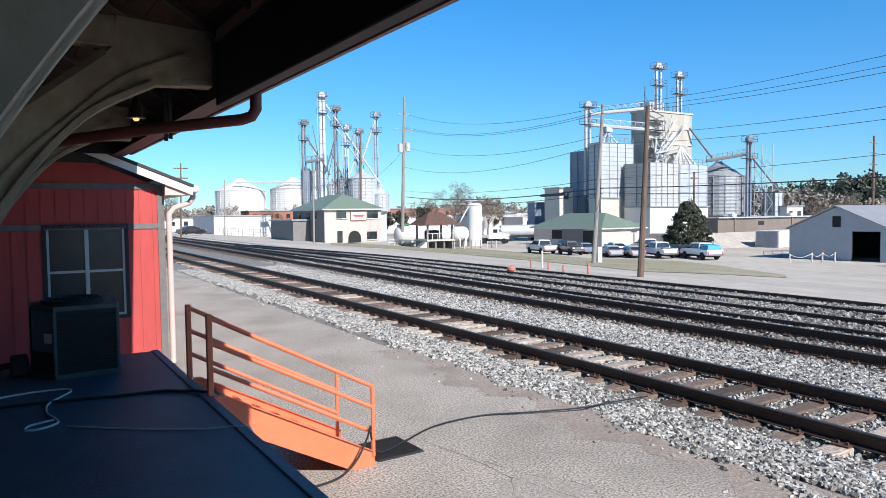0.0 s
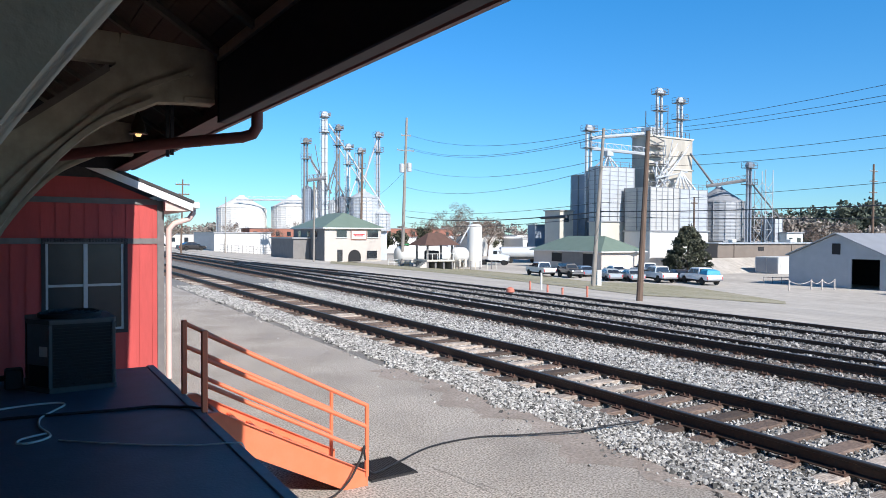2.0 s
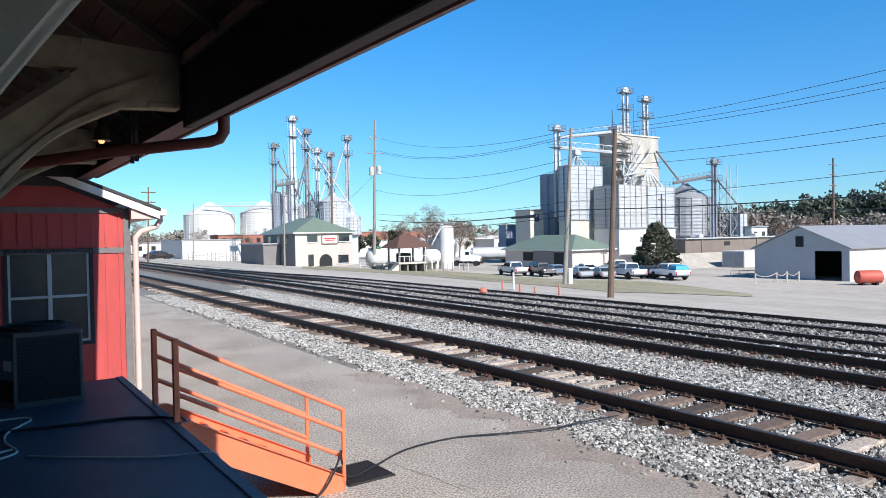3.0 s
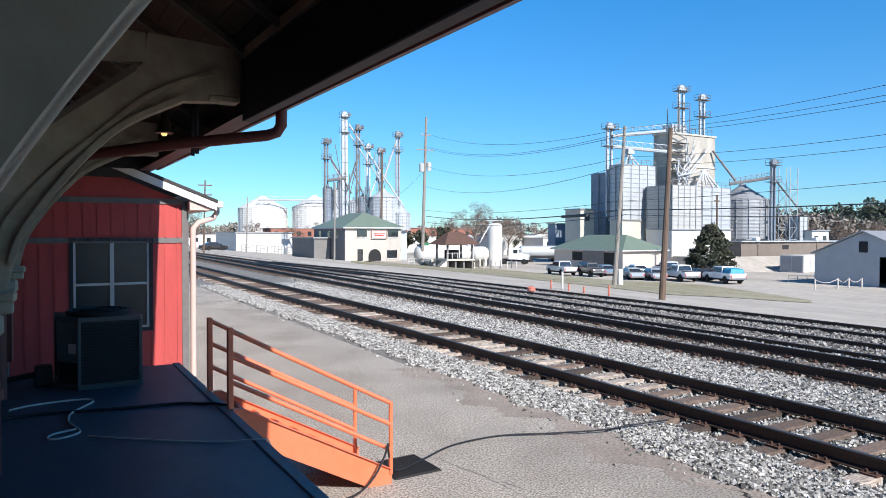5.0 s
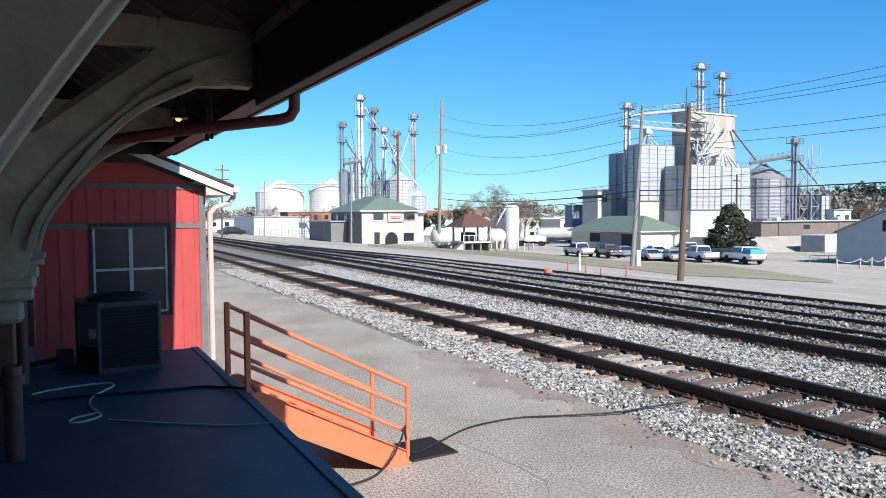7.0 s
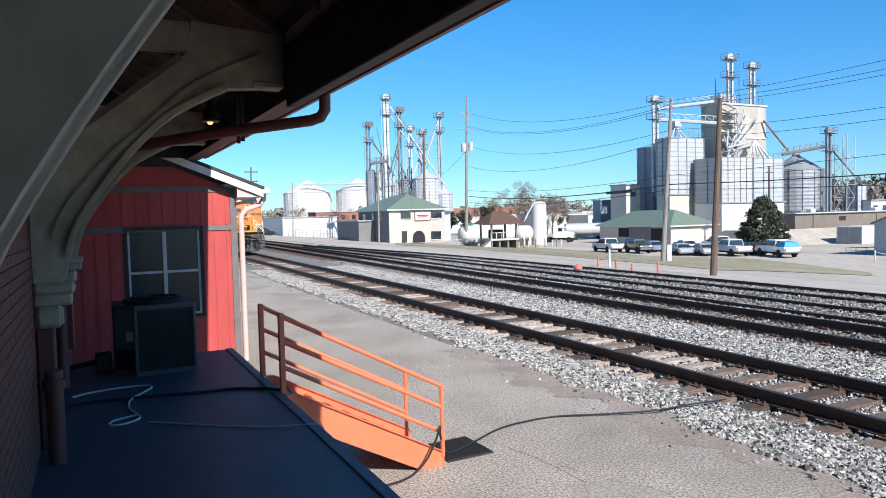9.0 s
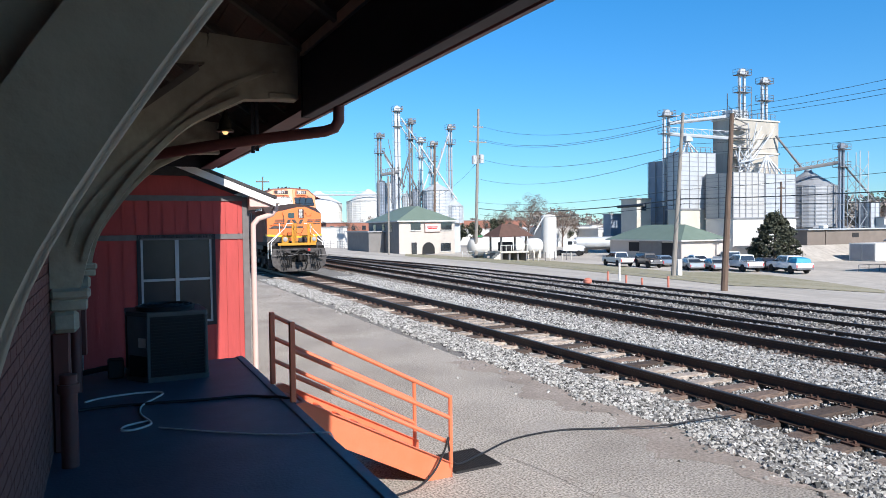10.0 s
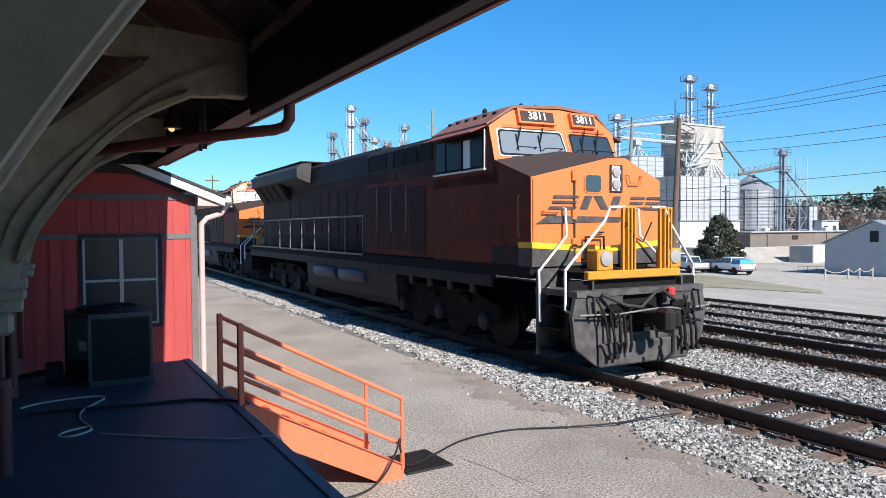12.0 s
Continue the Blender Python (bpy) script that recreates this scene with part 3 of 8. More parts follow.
def arc_bracket(v):
    """A great curved eave bracket: a tie beam from the wall, an arched brace below it with an open spandrel, edged with two mouldings."""
    t = thing("eave_bracket", "large curved wooden eave bracket in chalky grey paint", "bracket", depot(0, v, 0), group="brackets under the eave")

    def curve(keys, n=5):
        k = [Vector((a, 0, b)) for a, b in keys]
        out = []
        for i in range(len(k) - 1):
            p0, p1, p2, p3 = k[max(0, i - 1)], k[i], k[i + 1], k[min(len(k) - 1, i + 2)]
            for q in range(n):
                f = q / n
                c = 0.5 * ((2 * p1) + (p2 - p0) * f + (2 * p0 - 5 * p1 + 4 * p2 - p3) * f * f + (3 * p1 - p0 - 3 * p2 + p3) * f ** 3)
                out.append((c.x, c.z))
        return out + [(k[-1].x, k[-1].z)]

    low = curve([(-1.62, 2.3), (-1.55, 2.5), (-1.36, 2.80), (-1.14, 3.08), (-0.88, 3.33), (-0.48, 3.55)])
    mid = curve([(-1.70, 2.42), (-1.62, 2.62), (-1.36, 2.95), (-1.07, 3.23), (-0.70, 3.56), (-0.22, 3.80)])
    bm = B()
    prism(bm, [(WALL_U + 0.004, 2.12), (WALL_U + 0.2, 2.12)] + low + [(-0.06, 3.58), (-0.06, 4.0), (-0.74, 4.04), (-0.78, 3.80), (-1.62, 3.12), (WALL_U + 0.2, 3.12), (WALL_U + 0.2, 4.3), (WALL_U + 0.004, 4.4)], "y", -0.06, 0.06)
    brace = part("brace", bm, BRACKET_PAINT, t)
    part("tie_beam", boxed((WALL_U + 0.21, -0.75, -0.058, 0.058, 3.81, 4.04), bevel=0.01), BRACKET_PAINT, t)
    bm = B()
    for side in (-1, 1):
        prism(bm, [(-1.58, 3.13), (-0.82, 3.745), (-0.83, 3.80), (-1.64, 3.135)], "y", side * 0.061, side * 0.075)
    part("spandrel_bead", bm, RAFTER, brace)
    for line, wide, half in ((low, 0.045, 0.105), (mid, 0.04, 0.085)) if v > -2 else ((low, 0.1, 0.1),):
        bm = B()
        up = [(a - wide * 0.7, b + wide * 0.7) for a, b in line]
        prism(bm, line + up[::-1], "y", -half, half)
        part("moulding", bm, BRACKET_PAINT, t)
    bm = boxed((WALL_U + 0.004, WALL_U + 0.26, -0.09, 0.09, 2.04, 2.12), bevel=0.02)
    box(bm, WALL_U + 0.004, WALL_U + 0.24, -0.08, 0.08, 1.96, 2.04, bevel=0.012)
    box(bm, WALL_U + 0.004, WALL_U + 0.18, -0.075, 0.075, 1.8, 1.96, bevel=0.03)
    part("foot_block", bm, BRACKET_PAINT, t)
    part("scroll_end", tubed(([(-0.25, -0.09, 3.80), (-0.25, 0.09, 3.80)], 0.028)), BRACKET_PAINT, t)
    part("beam_end", boxed((-0.30, -0.058, -0.075, 0.075, 3.57, 3.62), bevel=0.01), BRACKET_PAINT, t)
    return t


def build_eave():
    t = thing("eave", "deep overhanging depot eave with dark maroon fascia", "roof", depot(0, 0, 0, 0, 0, 0.9), kind="structure")
    v0, v1 = -16, 6.1
    bm = B()
    prism(bm, [(WALL_U - 3.0, 7.04), (WALL_U - 3.0, 7.1), (EAVE_U + 0.06, 3.86), (EAVE_U + 0.06, 3.80)], "y", v0, v1)
    part("roof_deck", bm, ROOF_DARK, t)
    s = -(7.04 - 3.80) / (EAVE_U + 0.06 - WALL_U + 3.0)
    n = 15
    for i in range(n):
        ua, ub = WALL_U + (EAVE_U - WALL_U) * i / n, WALL_U + (EAVE_U - WALL_U) * (i + 1) / n - 0.006
        za, zb = 3.80 + s * (ua - EAVE_U - 0.06) - 0.004, 3.80 + s * (ub - EAVE_U - 0.06) - 0.004
        bm = B()
        prism(bm, [(ua, za), (ub, zb), (ub, zb - 0.02), (ua, za - 0.02)], "y", v0, v1)
        part("soffit_board", bm, SOFFIT, t)
    v = v0 + 0.3
    while v < v1:
        bm = B()
        prism(bm, [(WALL_U, 3.80 + s * (WALL_U - EAVE_U) - 0.03), (EAVE_U - 0.05, 3.80), (EAVE_U - 0.05, 3.75), (WALL_U, 3.80 + s * (WALL_U - EAVE_U) - 0.09)], "y", v - 0.03, v + 0.03)
        part("rafter", bm, RAFTER, t)
        v += 0.885
    # Black board added to close the sky gap and keep the eave end dark.
    bm = B()
    prism(bm, [(WALL_U - 3.0, 3.4), (WALL_U - 3.0, 7.02), (EAVE_U, 3.83), (EAVE_U - 0.04, 3.58), (WALL_U, 3.58)], "y", 5.88, 5.93)
    part("end_board", bm, DARK_BOARD, t)
    part("valance", boxed((-0.045, 0.05, v0, -0.63, 3.43, 3.915), bevel=0.008), VALANCE, t, "dark navy board hung inside the eave")
    part("valance_post", boxed((-0.05, 0.02, -0.626, -0.60, 3.43, 4.12)), DARK_BOARD, t)
    # Pale colour stands in for light falling on the strip above the valance.
    part("frieze_board", boxed((-0.06, -0.02, v0, -0.63, 3.92, 4.0)), PALE_BOARD, t, "board over the dark valance, coloured pale for light on it")
    for v in (0.75, 0.95):
        part("pipe_strap", boxed((-0.13, -0.1, v, v + 0.035, 3.3, 3.86)), DARK_BOARD, t)
    part("fascia", boxed((EAVE_U - 0.04, EAVE_U, v0, v1, 3.60, 3.85)), FASCIA, t)
    part("soffit_strip", boxed((0.065, EAVE_U - 0.045, v0, v1, 3.56, 3.58)), FASCIA, t)
    bm = B()
    prism(bm, [(EAVE_U + 0.004, 3.78), (EAVE_U + 0.004, 3.63), (EAVE_U + 0.04, 3.585), (EAVE_U + 0.1, 3.6), (EAVE_U + 0.13, 3.68), (EAVE_U + 0.14, 3.78), (EAVE_U + 0.125, 3.78), (EAVE_U + 0.1, 3.66), (EAVE_U + 0.03, 3.64), (EAVE_U + 0.02, 3.78)], "y", v0, v1)
    part("gutter", bm, GUTTER, t, "maroon half-round gutter")
    for v in [v0 + 1.5 * k for k in range(15)]:
        part("gutter_strap", boxed((EAVE_U, EAVE_U + 0.145, v, v + 0.03, 3.782, 3.79)), GUTTER, t)
    p = thing("downspout", "maroon downspout swan-necking from gutter back to the wall", "downspout", depot(0, 0, 0))
    part("elbow_pipe", tubed(([(EAVE_U + 0.06, -0.32, 3.62), (EAVE_U + 0.06, -0.31, 3.47), (EAVE_U + 0.03, -0.28, 3.41), (EAVE_U - 0.04, -0.22, 3.385), (-0.5, 0.05, 3.28), (-1.1, 0.6, 3.21), (WALL_U + 0.2, 1.0, 3.0), (WALL_U + 0.09, 1.2, 2.9), (WALL_U + 0.09, 1.2, 1.0)], 0.05), n=12), GUTTER, p, smooth=True)


def build_brick_wall():
    t = thing("wall_depot", "dark red brick depot wall in shade", "wall", depot(0, 0, 0), kind="structure")
    part("core", boxed((WALL_U - 0.3, WALL_U - 0.012, -16, ANNEX_V, 0, 5.1)), MORTAR, t)
    me = mesh_of("brick", boxed((0, 0.03, 0, 0.2, 0, 0.06), bevel=0.004), BRICK)
    far = B()
    for r in range(44):
        z = 0.95 + r * 0.068
        v = -5.2 + (0.105 if r % 2 else 0)
        while v < 1.5:
            if -5.0 < v < -3.55 and 1.1 < z < 2.4:
                share("brick", me, t, pose(WALL_U - 0.03 + random.uniform(-0.003, 0.002), v, z))
            else:
                box(far, WALL_U - 0.03, WALL_U, v, v + 0.2, z, z + 0.06)
            v += 0.21
    tagged(part("other_bricks", far, BRICK, t), kind="stuff")
    d = depot(0, 0, 0)
    single("wall_back", boxed((WALL_U - 9, WALL_U - 0.3, -16.3, -16, 0, 6)), BRICK, "plain brick end wall of the depot", "wall", d, kind="structure")
    # Unseen depot mass: far wall and roof added to block sky light.
    single("wall_west", boxed((WALL_U - 9.3, WALL_U - 9, -16.3, 24, 0, 4.6)), BRICK, "unseen brick far wall added to block low sky light", "wall", d, kind="structure")
    bm = B()
    quad_slab(bm, [(WALL_U - 3.0, -16.3, 7.08), (WALL_U - 4.5, -16.3, 7.9), (WALL_U - 4.5, ANNEX_V, 7.9), (WALL_U - 3.0, ANNEX_V, 7.08)], 0.1)
    quad_slab(bm, [(WALL_U - 4.5, -16.3, 7.9), (WALL_U - 9.6, -16.3, 4.6), (WALL_U - 9.6, ANNEX_V, 4.6), (WALL_U - 4.5, ANNEX_V, 7.9)], 0.1)
    # Added gable piece fills the sky gap and darkens the upper annex wall.
    prism(bm, [(WALL_U - 9, 3.45), (-0.06, 3.45), (0.2, 3.72), (WALL_U - 3.0, 6.36), (WALL_U - 4.5, 7.0), (WALL_U - 9, 4.6)], "y", 6.1, 6.2)
    # Unseen wall behind the camera, added to block sky light under the eave.
    single("wall_deck_end", boxed((WALL_U, 0.0, -9.6, -9.45, DECK_Z, 3.9)), RED_WALL, "unseen red wall added to cut sky light under the eave", "wall", d, kind="structure")
    single("depot_roof", bm, ROOF_DARK, "depot roof added to block sky light, with a dark filler gable", "roof", d, kind="structure")


def build_condenser():
    t = thing("air_conditioner", "grey outdoor air conditioner with round fan on top on the deck", "air conditioner", depot(-0.93, 1.86, DECK_Z, 0, 0, 1))
    h = 0.68
    foot = [(-0.20, -0.33), (0.36, -0.33), (0.38, -0.31), (0.38, 0.34), (0.36, 0.36), (-0.36, 0.36), (-0.38, 0.34), (-0.38, -0.06)]

    def ring(grow, z0, z1):
        bm = B()
        prism(bm, [(x * grow, y * grow) for x, y in foot], "z", z0, z1)
        return bm
    part("base_pan", ring(1.04, 0.0, 0.05), AC_METAL, t)
    part("cabinet", ring(0.97, 0.05, h), AC_DARK, t)
    part("top_cover", ring(1.03, h, h + 0.045), AC_METAL, t)
    for x, y in ((-0.20, -0.33), (0.37, -0.32), (0.37, 0.35), (-0.37, 0.35)):
        part("corner_post", boxed((x - 0.018, x + 0.018, y - 0.012, y + 0.018, 0.05, h), bevel=0.006), AC_METAL, t)
    a, b = Vector((-0.385, -0.06, 0)), Vector((-0.205, -0.335, 0))
    up = Vector((0, 0, 1))
    bm = B()
    quad_slab(bm, [a + up * 0.27, b + up * 0.27, b + up * (h - 0.004), a + up * (h - 0.004)], 0.02)
    panel = part("service_panel", bm, AC_PANEL, t, "pale grey service panel")
    c = a.lerp(b, 0.55)
    d = a.lerp(b, 0.9)
    out = (b - a).cross(up).normalized() * 0.004
    bm = B()
    quad_slab(bm, [c + up * 0.36 + out, d + up * 0.36 + out, d + up * 0.46 + out, c + up * 0.46 + out], 0.003)
    part("label", bm, LABEL_WHITE, panel)
    slat = mesh_of("louvre", boxed((-0.17, 0.35, -0.341, -0.32, 0, 0.01)), AC_DARK)
    for k in range(18):
        share("louvre", slat, t, pose(0, 0, 0.07 + k * 0.033))
    bm = B()
    lathe(bm, [(0.29, h + 0.04), (0.3, h + 0.085), (0.28, h + 0.095), (0.26, h + 0.05)], n=28)
    part("fan_ring", bm, AC_DARK, t, smooth=True)
    for r in (0.07, 0.13, 0.19, 0.25):
        part("fan_guard", tubed(([(r * math.cos(g), r * math.sin(g), h + 0.1) for g in [2 * math.pi * k / 20 for k in range(21)]], 0.005), n=5), AC_DARK, t)
    p = thing("line_set", "dark insulated refrigerant pipes behind the air conditioner", "pipe", depot(-1.35, 2.0, DECK_Z))
    part("pipe", tubed(([(0, 0, 0.12), (-0.2, 0.05, 0.1), (-0.4, 0.1, 0.06)], 0.03), n=8), AC_DARK, p, smooth=True)
    part("service_box", boxed((-0.16, 0.0, -0.08, 0.1, 0.0, 0.2), bevel=0.015), AC_DARK, p)


def build_cables():
    def cable(name, label, mat, pts, r, m=None):
        cu = [Vector(p) for p in pts]
        fine = []
        for i in range(len(cu) - 1):
            p0, p1, p2, p3 = cu[max(0, i - 1)], cu[i], cu[i + 1], cu[min(len(cu) - 1, i + 2)]
            for k in range(6):
                t = k / 6
                fine.append(0.5 * ((2 * p1) + (p2 - p0) * t + (2 * p0 - 5 * p1 + 4 * p2 - p3) * t * t + (3 * p1 - p0 - 3 * p2 + p3) * t ** 3))
        fine.append(cu[-1])
        bm = B()
        tube(bm, fine, r, 7)
        single(name, bm, mat, label, "cable", m, smooth=True)
    z = DECK_Z + 0.012
    cable("power_cable", "black cable lying across the deck and over its edge", CABLE_BLACK, [(-1.75, 0.6, z), (-1.55, 0.62, z), (-1.1, 0.55, z), (-0.7, 0.47, z), (-0.35, 0.42, z), (-0.18, 0.3, z), (-0.05, 0.14, z + 0.01), (0.03, 0.08, z - 0.06), (0.035, 0.06, 0.4), (0.1, 0.0, 0.02)], 0.013, depot(0, 0, 0))
    cable("white_wire", "loose white wire curled on the deck", CABLE_WHITE, [(-1.7, 0.9, z), (-1.56, 1.0, z), (-1.3, 1.05, z), (-1.08, 1.02, z), (-1.04, 0.9, z), (-1.12, 0.74, z), (-1.24, 0.5, z), (-1.26, 0.2, z), (-1.2, -0.08, z), (-1.22, -0.19, z), (-1.34, -0.27, z), (-1.42, -0.23, z), (-1.38, -0.12, z), (-1.22, -0.05, z)], 0.009, depot(0, 0, 0))
    cable("thin_wire", "thin grey wire stretched across the deck", CABLE_WHITE, [(-1.15, -0.28, z - 0.004), (-0.95, -0.46, z - 0.004), (-0.6, -0.75, z - 0.004), (-0.3, -0.95, z - 0.004), (-0.06, -1.08, z + 0.01), (0.02, -1.12, z - 0.02), (0.05, -1.2, 0.7), (0.12, -1.3, 0.3), (0.25, -1.4, 0.012)], 0.006, depot(0, 0, 0))
    cable("ground_hose", "black hose lying over the asphalt into the ballast", CABLE_BLACK, [(-5.75, 5.9, 0.02), (-5.5, 5.78, 0.02), (-5.2, 5.82, 0.04), (-5.0, 5.88, 0.14), (-4.86, 5.93, 0.32), (-4.81, 5.95, 0.43), (-4.78, 6.0, 0.3), (-4.6, 6.2, 0.05), (-4.2, 6.42, 0.03), (-3.6, 6.75, 0.02), (-2.9, 6.8, 0.02), (-2.3, 6.55, 0.03), (-1.7, 6.3, 0.05), (-1.2, 6.25, 0.06), (-0.6, 6.2, 0.06)], 0.011)


def build_pendant():
    t = thing("pendant_lantern", "small dark bronze lantern glowing warmly under the eave", "lantern", depot(-0.40, 0.95, 0))
    part("stem", tubed(([(0, 0, 4.12), (0, 0, 3.56)], 0.012)), BRONZE, t)
    bm = B()
    lathe(bm, [(0.014, 3.7), (0.03, 3.67), (0.034, 3.64), (0.06, 3.6), (0.066, 3.53), (0.085, 3.515), (0.085, 3.5), (0.05, 3.5)], n=12)
    part("shade", bm, BRONZE, t, smooth=True)
    bm = B()
    lathe(bm, [(0.028, 3.51), (0.03, 3.495), (0.02, 3.476), (0.006, 3.473)], n=12)
    part("bulb", bm, LAMP_GLOW, t, "lit warm bulb", smooth=True)


build_deck()
build_ramp()
build_grate()
build_annex()
build_brick_wall()
build_eave()
for v in (-5.3, -0.53, 3.75):
    arc_bracket(v)
    single("wall_post", boxed((WALL_U + 0.004, WALL_U + 0.12, v - 0.07, v + 0.07, DECK_Z, 1.8), bevel=0.012), GUTTER, "dark maroon wall post below the bracket", "post", depot(0, 0, 0), group="posts under the brackets")
t = thing("standpipe", "dark maroon pipe standing on the deck by the wall", "pipe", depot(WALL_U + 0.12, -0.95, DECK_Z))
part("pipe", tubed(([(0, 0, 0), (0, 0, 0.62)], 0.055), n=12), GUTTER, t, smooth=True)
part("collar", tubed(([(0, 0, 0.5), (0, 0, 0.56)], 0.07), n=12), GUTTER, t, smooth=True)
build_condenser()
build_cables()
build_pendant()


def build_pavement_marks():
    """Cracks and darker patches in the asphalt."""
    rnd = random.Random(17)
    runs = ((-4.9, 8.2, 0.0, 17), (-4.2, 12.5, 0.25, 14), (-3.3, 9.6, 1.1, 16), (-4.6, 6.9, -0.9, 14), (-3.9, 6.6, -1.45, 24), (-3.75, 5.6, -1.3, 18), (-3.1, 6.9, 2.6, 16),
            (-4.4, 9.6, 0.5, 20), (-3.6, 12.8, 1.8, 22), (-2.9, 5.4, -1.9, 14), (-4.9, 10.6, -0.2, 16), (-3.4, 16.0, 0.4, 18), (-2.7, 10.5, 1.5, 24))
    for x, y, head, n in runs:
        bm = B()
        a = []
        for i in range(n):
            w = rnd.uniform(0.001, 0.005)
            head += rnd.uniform(-0.45, 0.45)
            x, y = x + 0.1 * math.cos(head), y + 0.1 * math.sin(head)
            nx, ny = -math.sin(head), math.cos(head)
            a.append((bm.verts.new((x + nx * w, y + ny * w, 0.0045)), bm.verts.new((x - nx * w, y - ny * w, 0.0045))))
        for p, q in zip(a, a[1:]):
            bm.faces.new((p[0], p[1], q[1], q[0]))
        single("pavement_crack", bm, CRACK, "thin dark crack in the worn asphalt", "crack", kind="structure")
    # brown dirt washed along the ballast edge
    bm = B()
    n = 70
    near = [bm.verts.new((-2.15 - 0.2 * math.sin(k * 0.31) - 0.14 * math.sin(k * 0.83) + rnd.uniform(-0.09, 0.09), 2.4 + k * 0.13, 0.003)) for k in range(n)]
    far = [bm.verts.new((-1.55, 2.4 + k * 0.13, 0.003)) for k in range(n)]
    for k in range(n - 1):
        bm.faces.new((near[k], far[k], far[k + 1], near[k + 1]))
    single("pavement_stain", bm, DIRT, "brown dirt washed along the ballast edge", "stain", kind="structure")
    for x, y, r in ((-4.6, 7.9, 0.55), (-3.7, 4.6, 0.5), (-5.2, 5.0, 0.4), (-4.9, 11.5, 0.9), (-3.0, 7.0, 0.35), (-2.8, 14.0, 0.7)):
        bm = B()
        vs = [bm.verts.new((x + r * rnd.uniform(0.5, 1.2) * math.cos(2 * math.pi * k / 18), y + r * rnd.uniform(0.5, 1.2) * math.sin(2 * math.pi * k / 18), 0.003)) for k in range(18)]
        bm.faces.new(vs)
        single("pavement_stain", bm, PATCH, "darker worn stain on the asphalt", "stain", kind="structure")


build_pavement_marks()

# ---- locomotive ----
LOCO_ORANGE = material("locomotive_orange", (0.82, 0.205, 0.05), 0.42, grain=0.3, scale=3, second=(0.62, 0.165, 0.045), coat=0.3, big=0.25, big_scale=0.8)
# Grimy orange, darkened further: the side's shade is put into the colour.
SHADED_ORANGE = material("shaded_grimy_orange", (0.17, 0.034, 0.014), 0.7, spec=0.2, grain=0.5, scale=3, second=(0.05, 0.017, 0.01), big=0.5, big_scale=0.5)
DUST_BAND = material("dusty_brown_band", (0.085, 0.05, 0.036), 0.85, spec=0.2, grain=0.7, scale=4, second=(0.03, 0.018, 0.014), big=0.6, big_scale=0.7)
# Hood colour kept near black to carry the shade on that side.
SHADED_HOOD = material("shaded_hood_paint", (0.062, 0.019, 0.012), 0.75, spec=0.25, grain=0.6, scale=2, second=(0.022, 0.015, 0.012), big=0.6, big_scale=0.4)
LOCO_BLACK = material("locomotive_black", (0.012, 0.011, 0.012), 0.7, spec=0.3, grain=0.5, scale=3, second=(0.026, 0.022, 0.02), big=0.4, big_scale=0.8)
LOCO_ROOF = material("faded_cab_roof", (0.3, 0.13, 0.09), 0.7, grain=0.5, scale=4, second=(0.16, 0.08, 0.06))
WING_GREY = material("wing_grey_paint", (0.055, 0.048, 0.048), 0.7, grain=0.5, scale=3, second=(0.025, 0.022, 0.022))
LOCO_BROWN = material("antiglare_brown", (0.055, 0.036, 0.032), 0.8, grain=0.4, scale=4)
LOCO_GREY = material("dusty_pilot_grey", (0.11, 0.1, 0.097), 0.8, 0.1, grain=0.8, scale=6, second=(0.045, 0.04, 0.038), big=0.5, big_scale=1.5)
LOCO_YELLOW = material("safety_yellow", (0.85, 0.52, 0.03), 0.5, grain=0.25, scale=6)
AMBER_PAINT = material("amber_post_paint", (0.6, 0.28, 0.025), 0.5, grain=0.3, scale=6)
DIRTY_RAIL = material("grimy_white_rail", (0.26, 0.24, 0.23), 0.6, grain=0.6, scale=9, second=(0.1, 0.09, 0.085))
RAIL_WHITE = material("white_handrail", (0.8, 0.79, 0.76), 0.45)
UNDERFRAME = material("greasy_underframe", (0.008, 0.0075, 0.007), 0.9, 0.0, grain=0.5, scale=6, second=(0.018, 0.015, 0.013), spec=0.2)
TANK_GREY = material("fuel_tank_grey", (0.03, 0.027, 0.026), 0.75, grain=0.5, scale=4)
AIR_BLUE = material("air_tank_blue_grey", (0.05, 0.048, 0.085), 0.55, grain=0.4, scale=5)
WHEEL_STEEL = material("wheel_steel", (0.022, 0.018, 0.016), 0.7, 0.3, grain=0.4, scale=10)
PALE_FRAME = material("pale_window_frame", (0.75, 0.7, 0.64), 0.5)
CAB_GLASS = glass_material("tinted_cab_glass", (0.035, 0.05, 0.06), 0.05)
SIDE_GLASS = material("shaded_side_glass", (0.01, 0.011, 0.013), 0.25, spec=0.1)
GLARE_GLASS = glass_material("glare_cab_glass", (0.2, 0.23, 0.25), 0.15)
LENS = glow_material("headlight_lens", (0.34, 0.33, 0.31), 0.04)
NUMBER_WHITE = material("number_white", (0.85, 0.85, 0.82), 0.5)
AWNING = material("faded_red_awning", (0.3, 0.09, 0.075), 0.7, grain=0.4, scale=8)
GASKET = material("rubber_gasket", (0.013, 0.013, 0.013), 0.75, spec=0.2)
HOSE_RED = material("red_glad_hand", (0.5, 0.04, 0.03), 0.6)


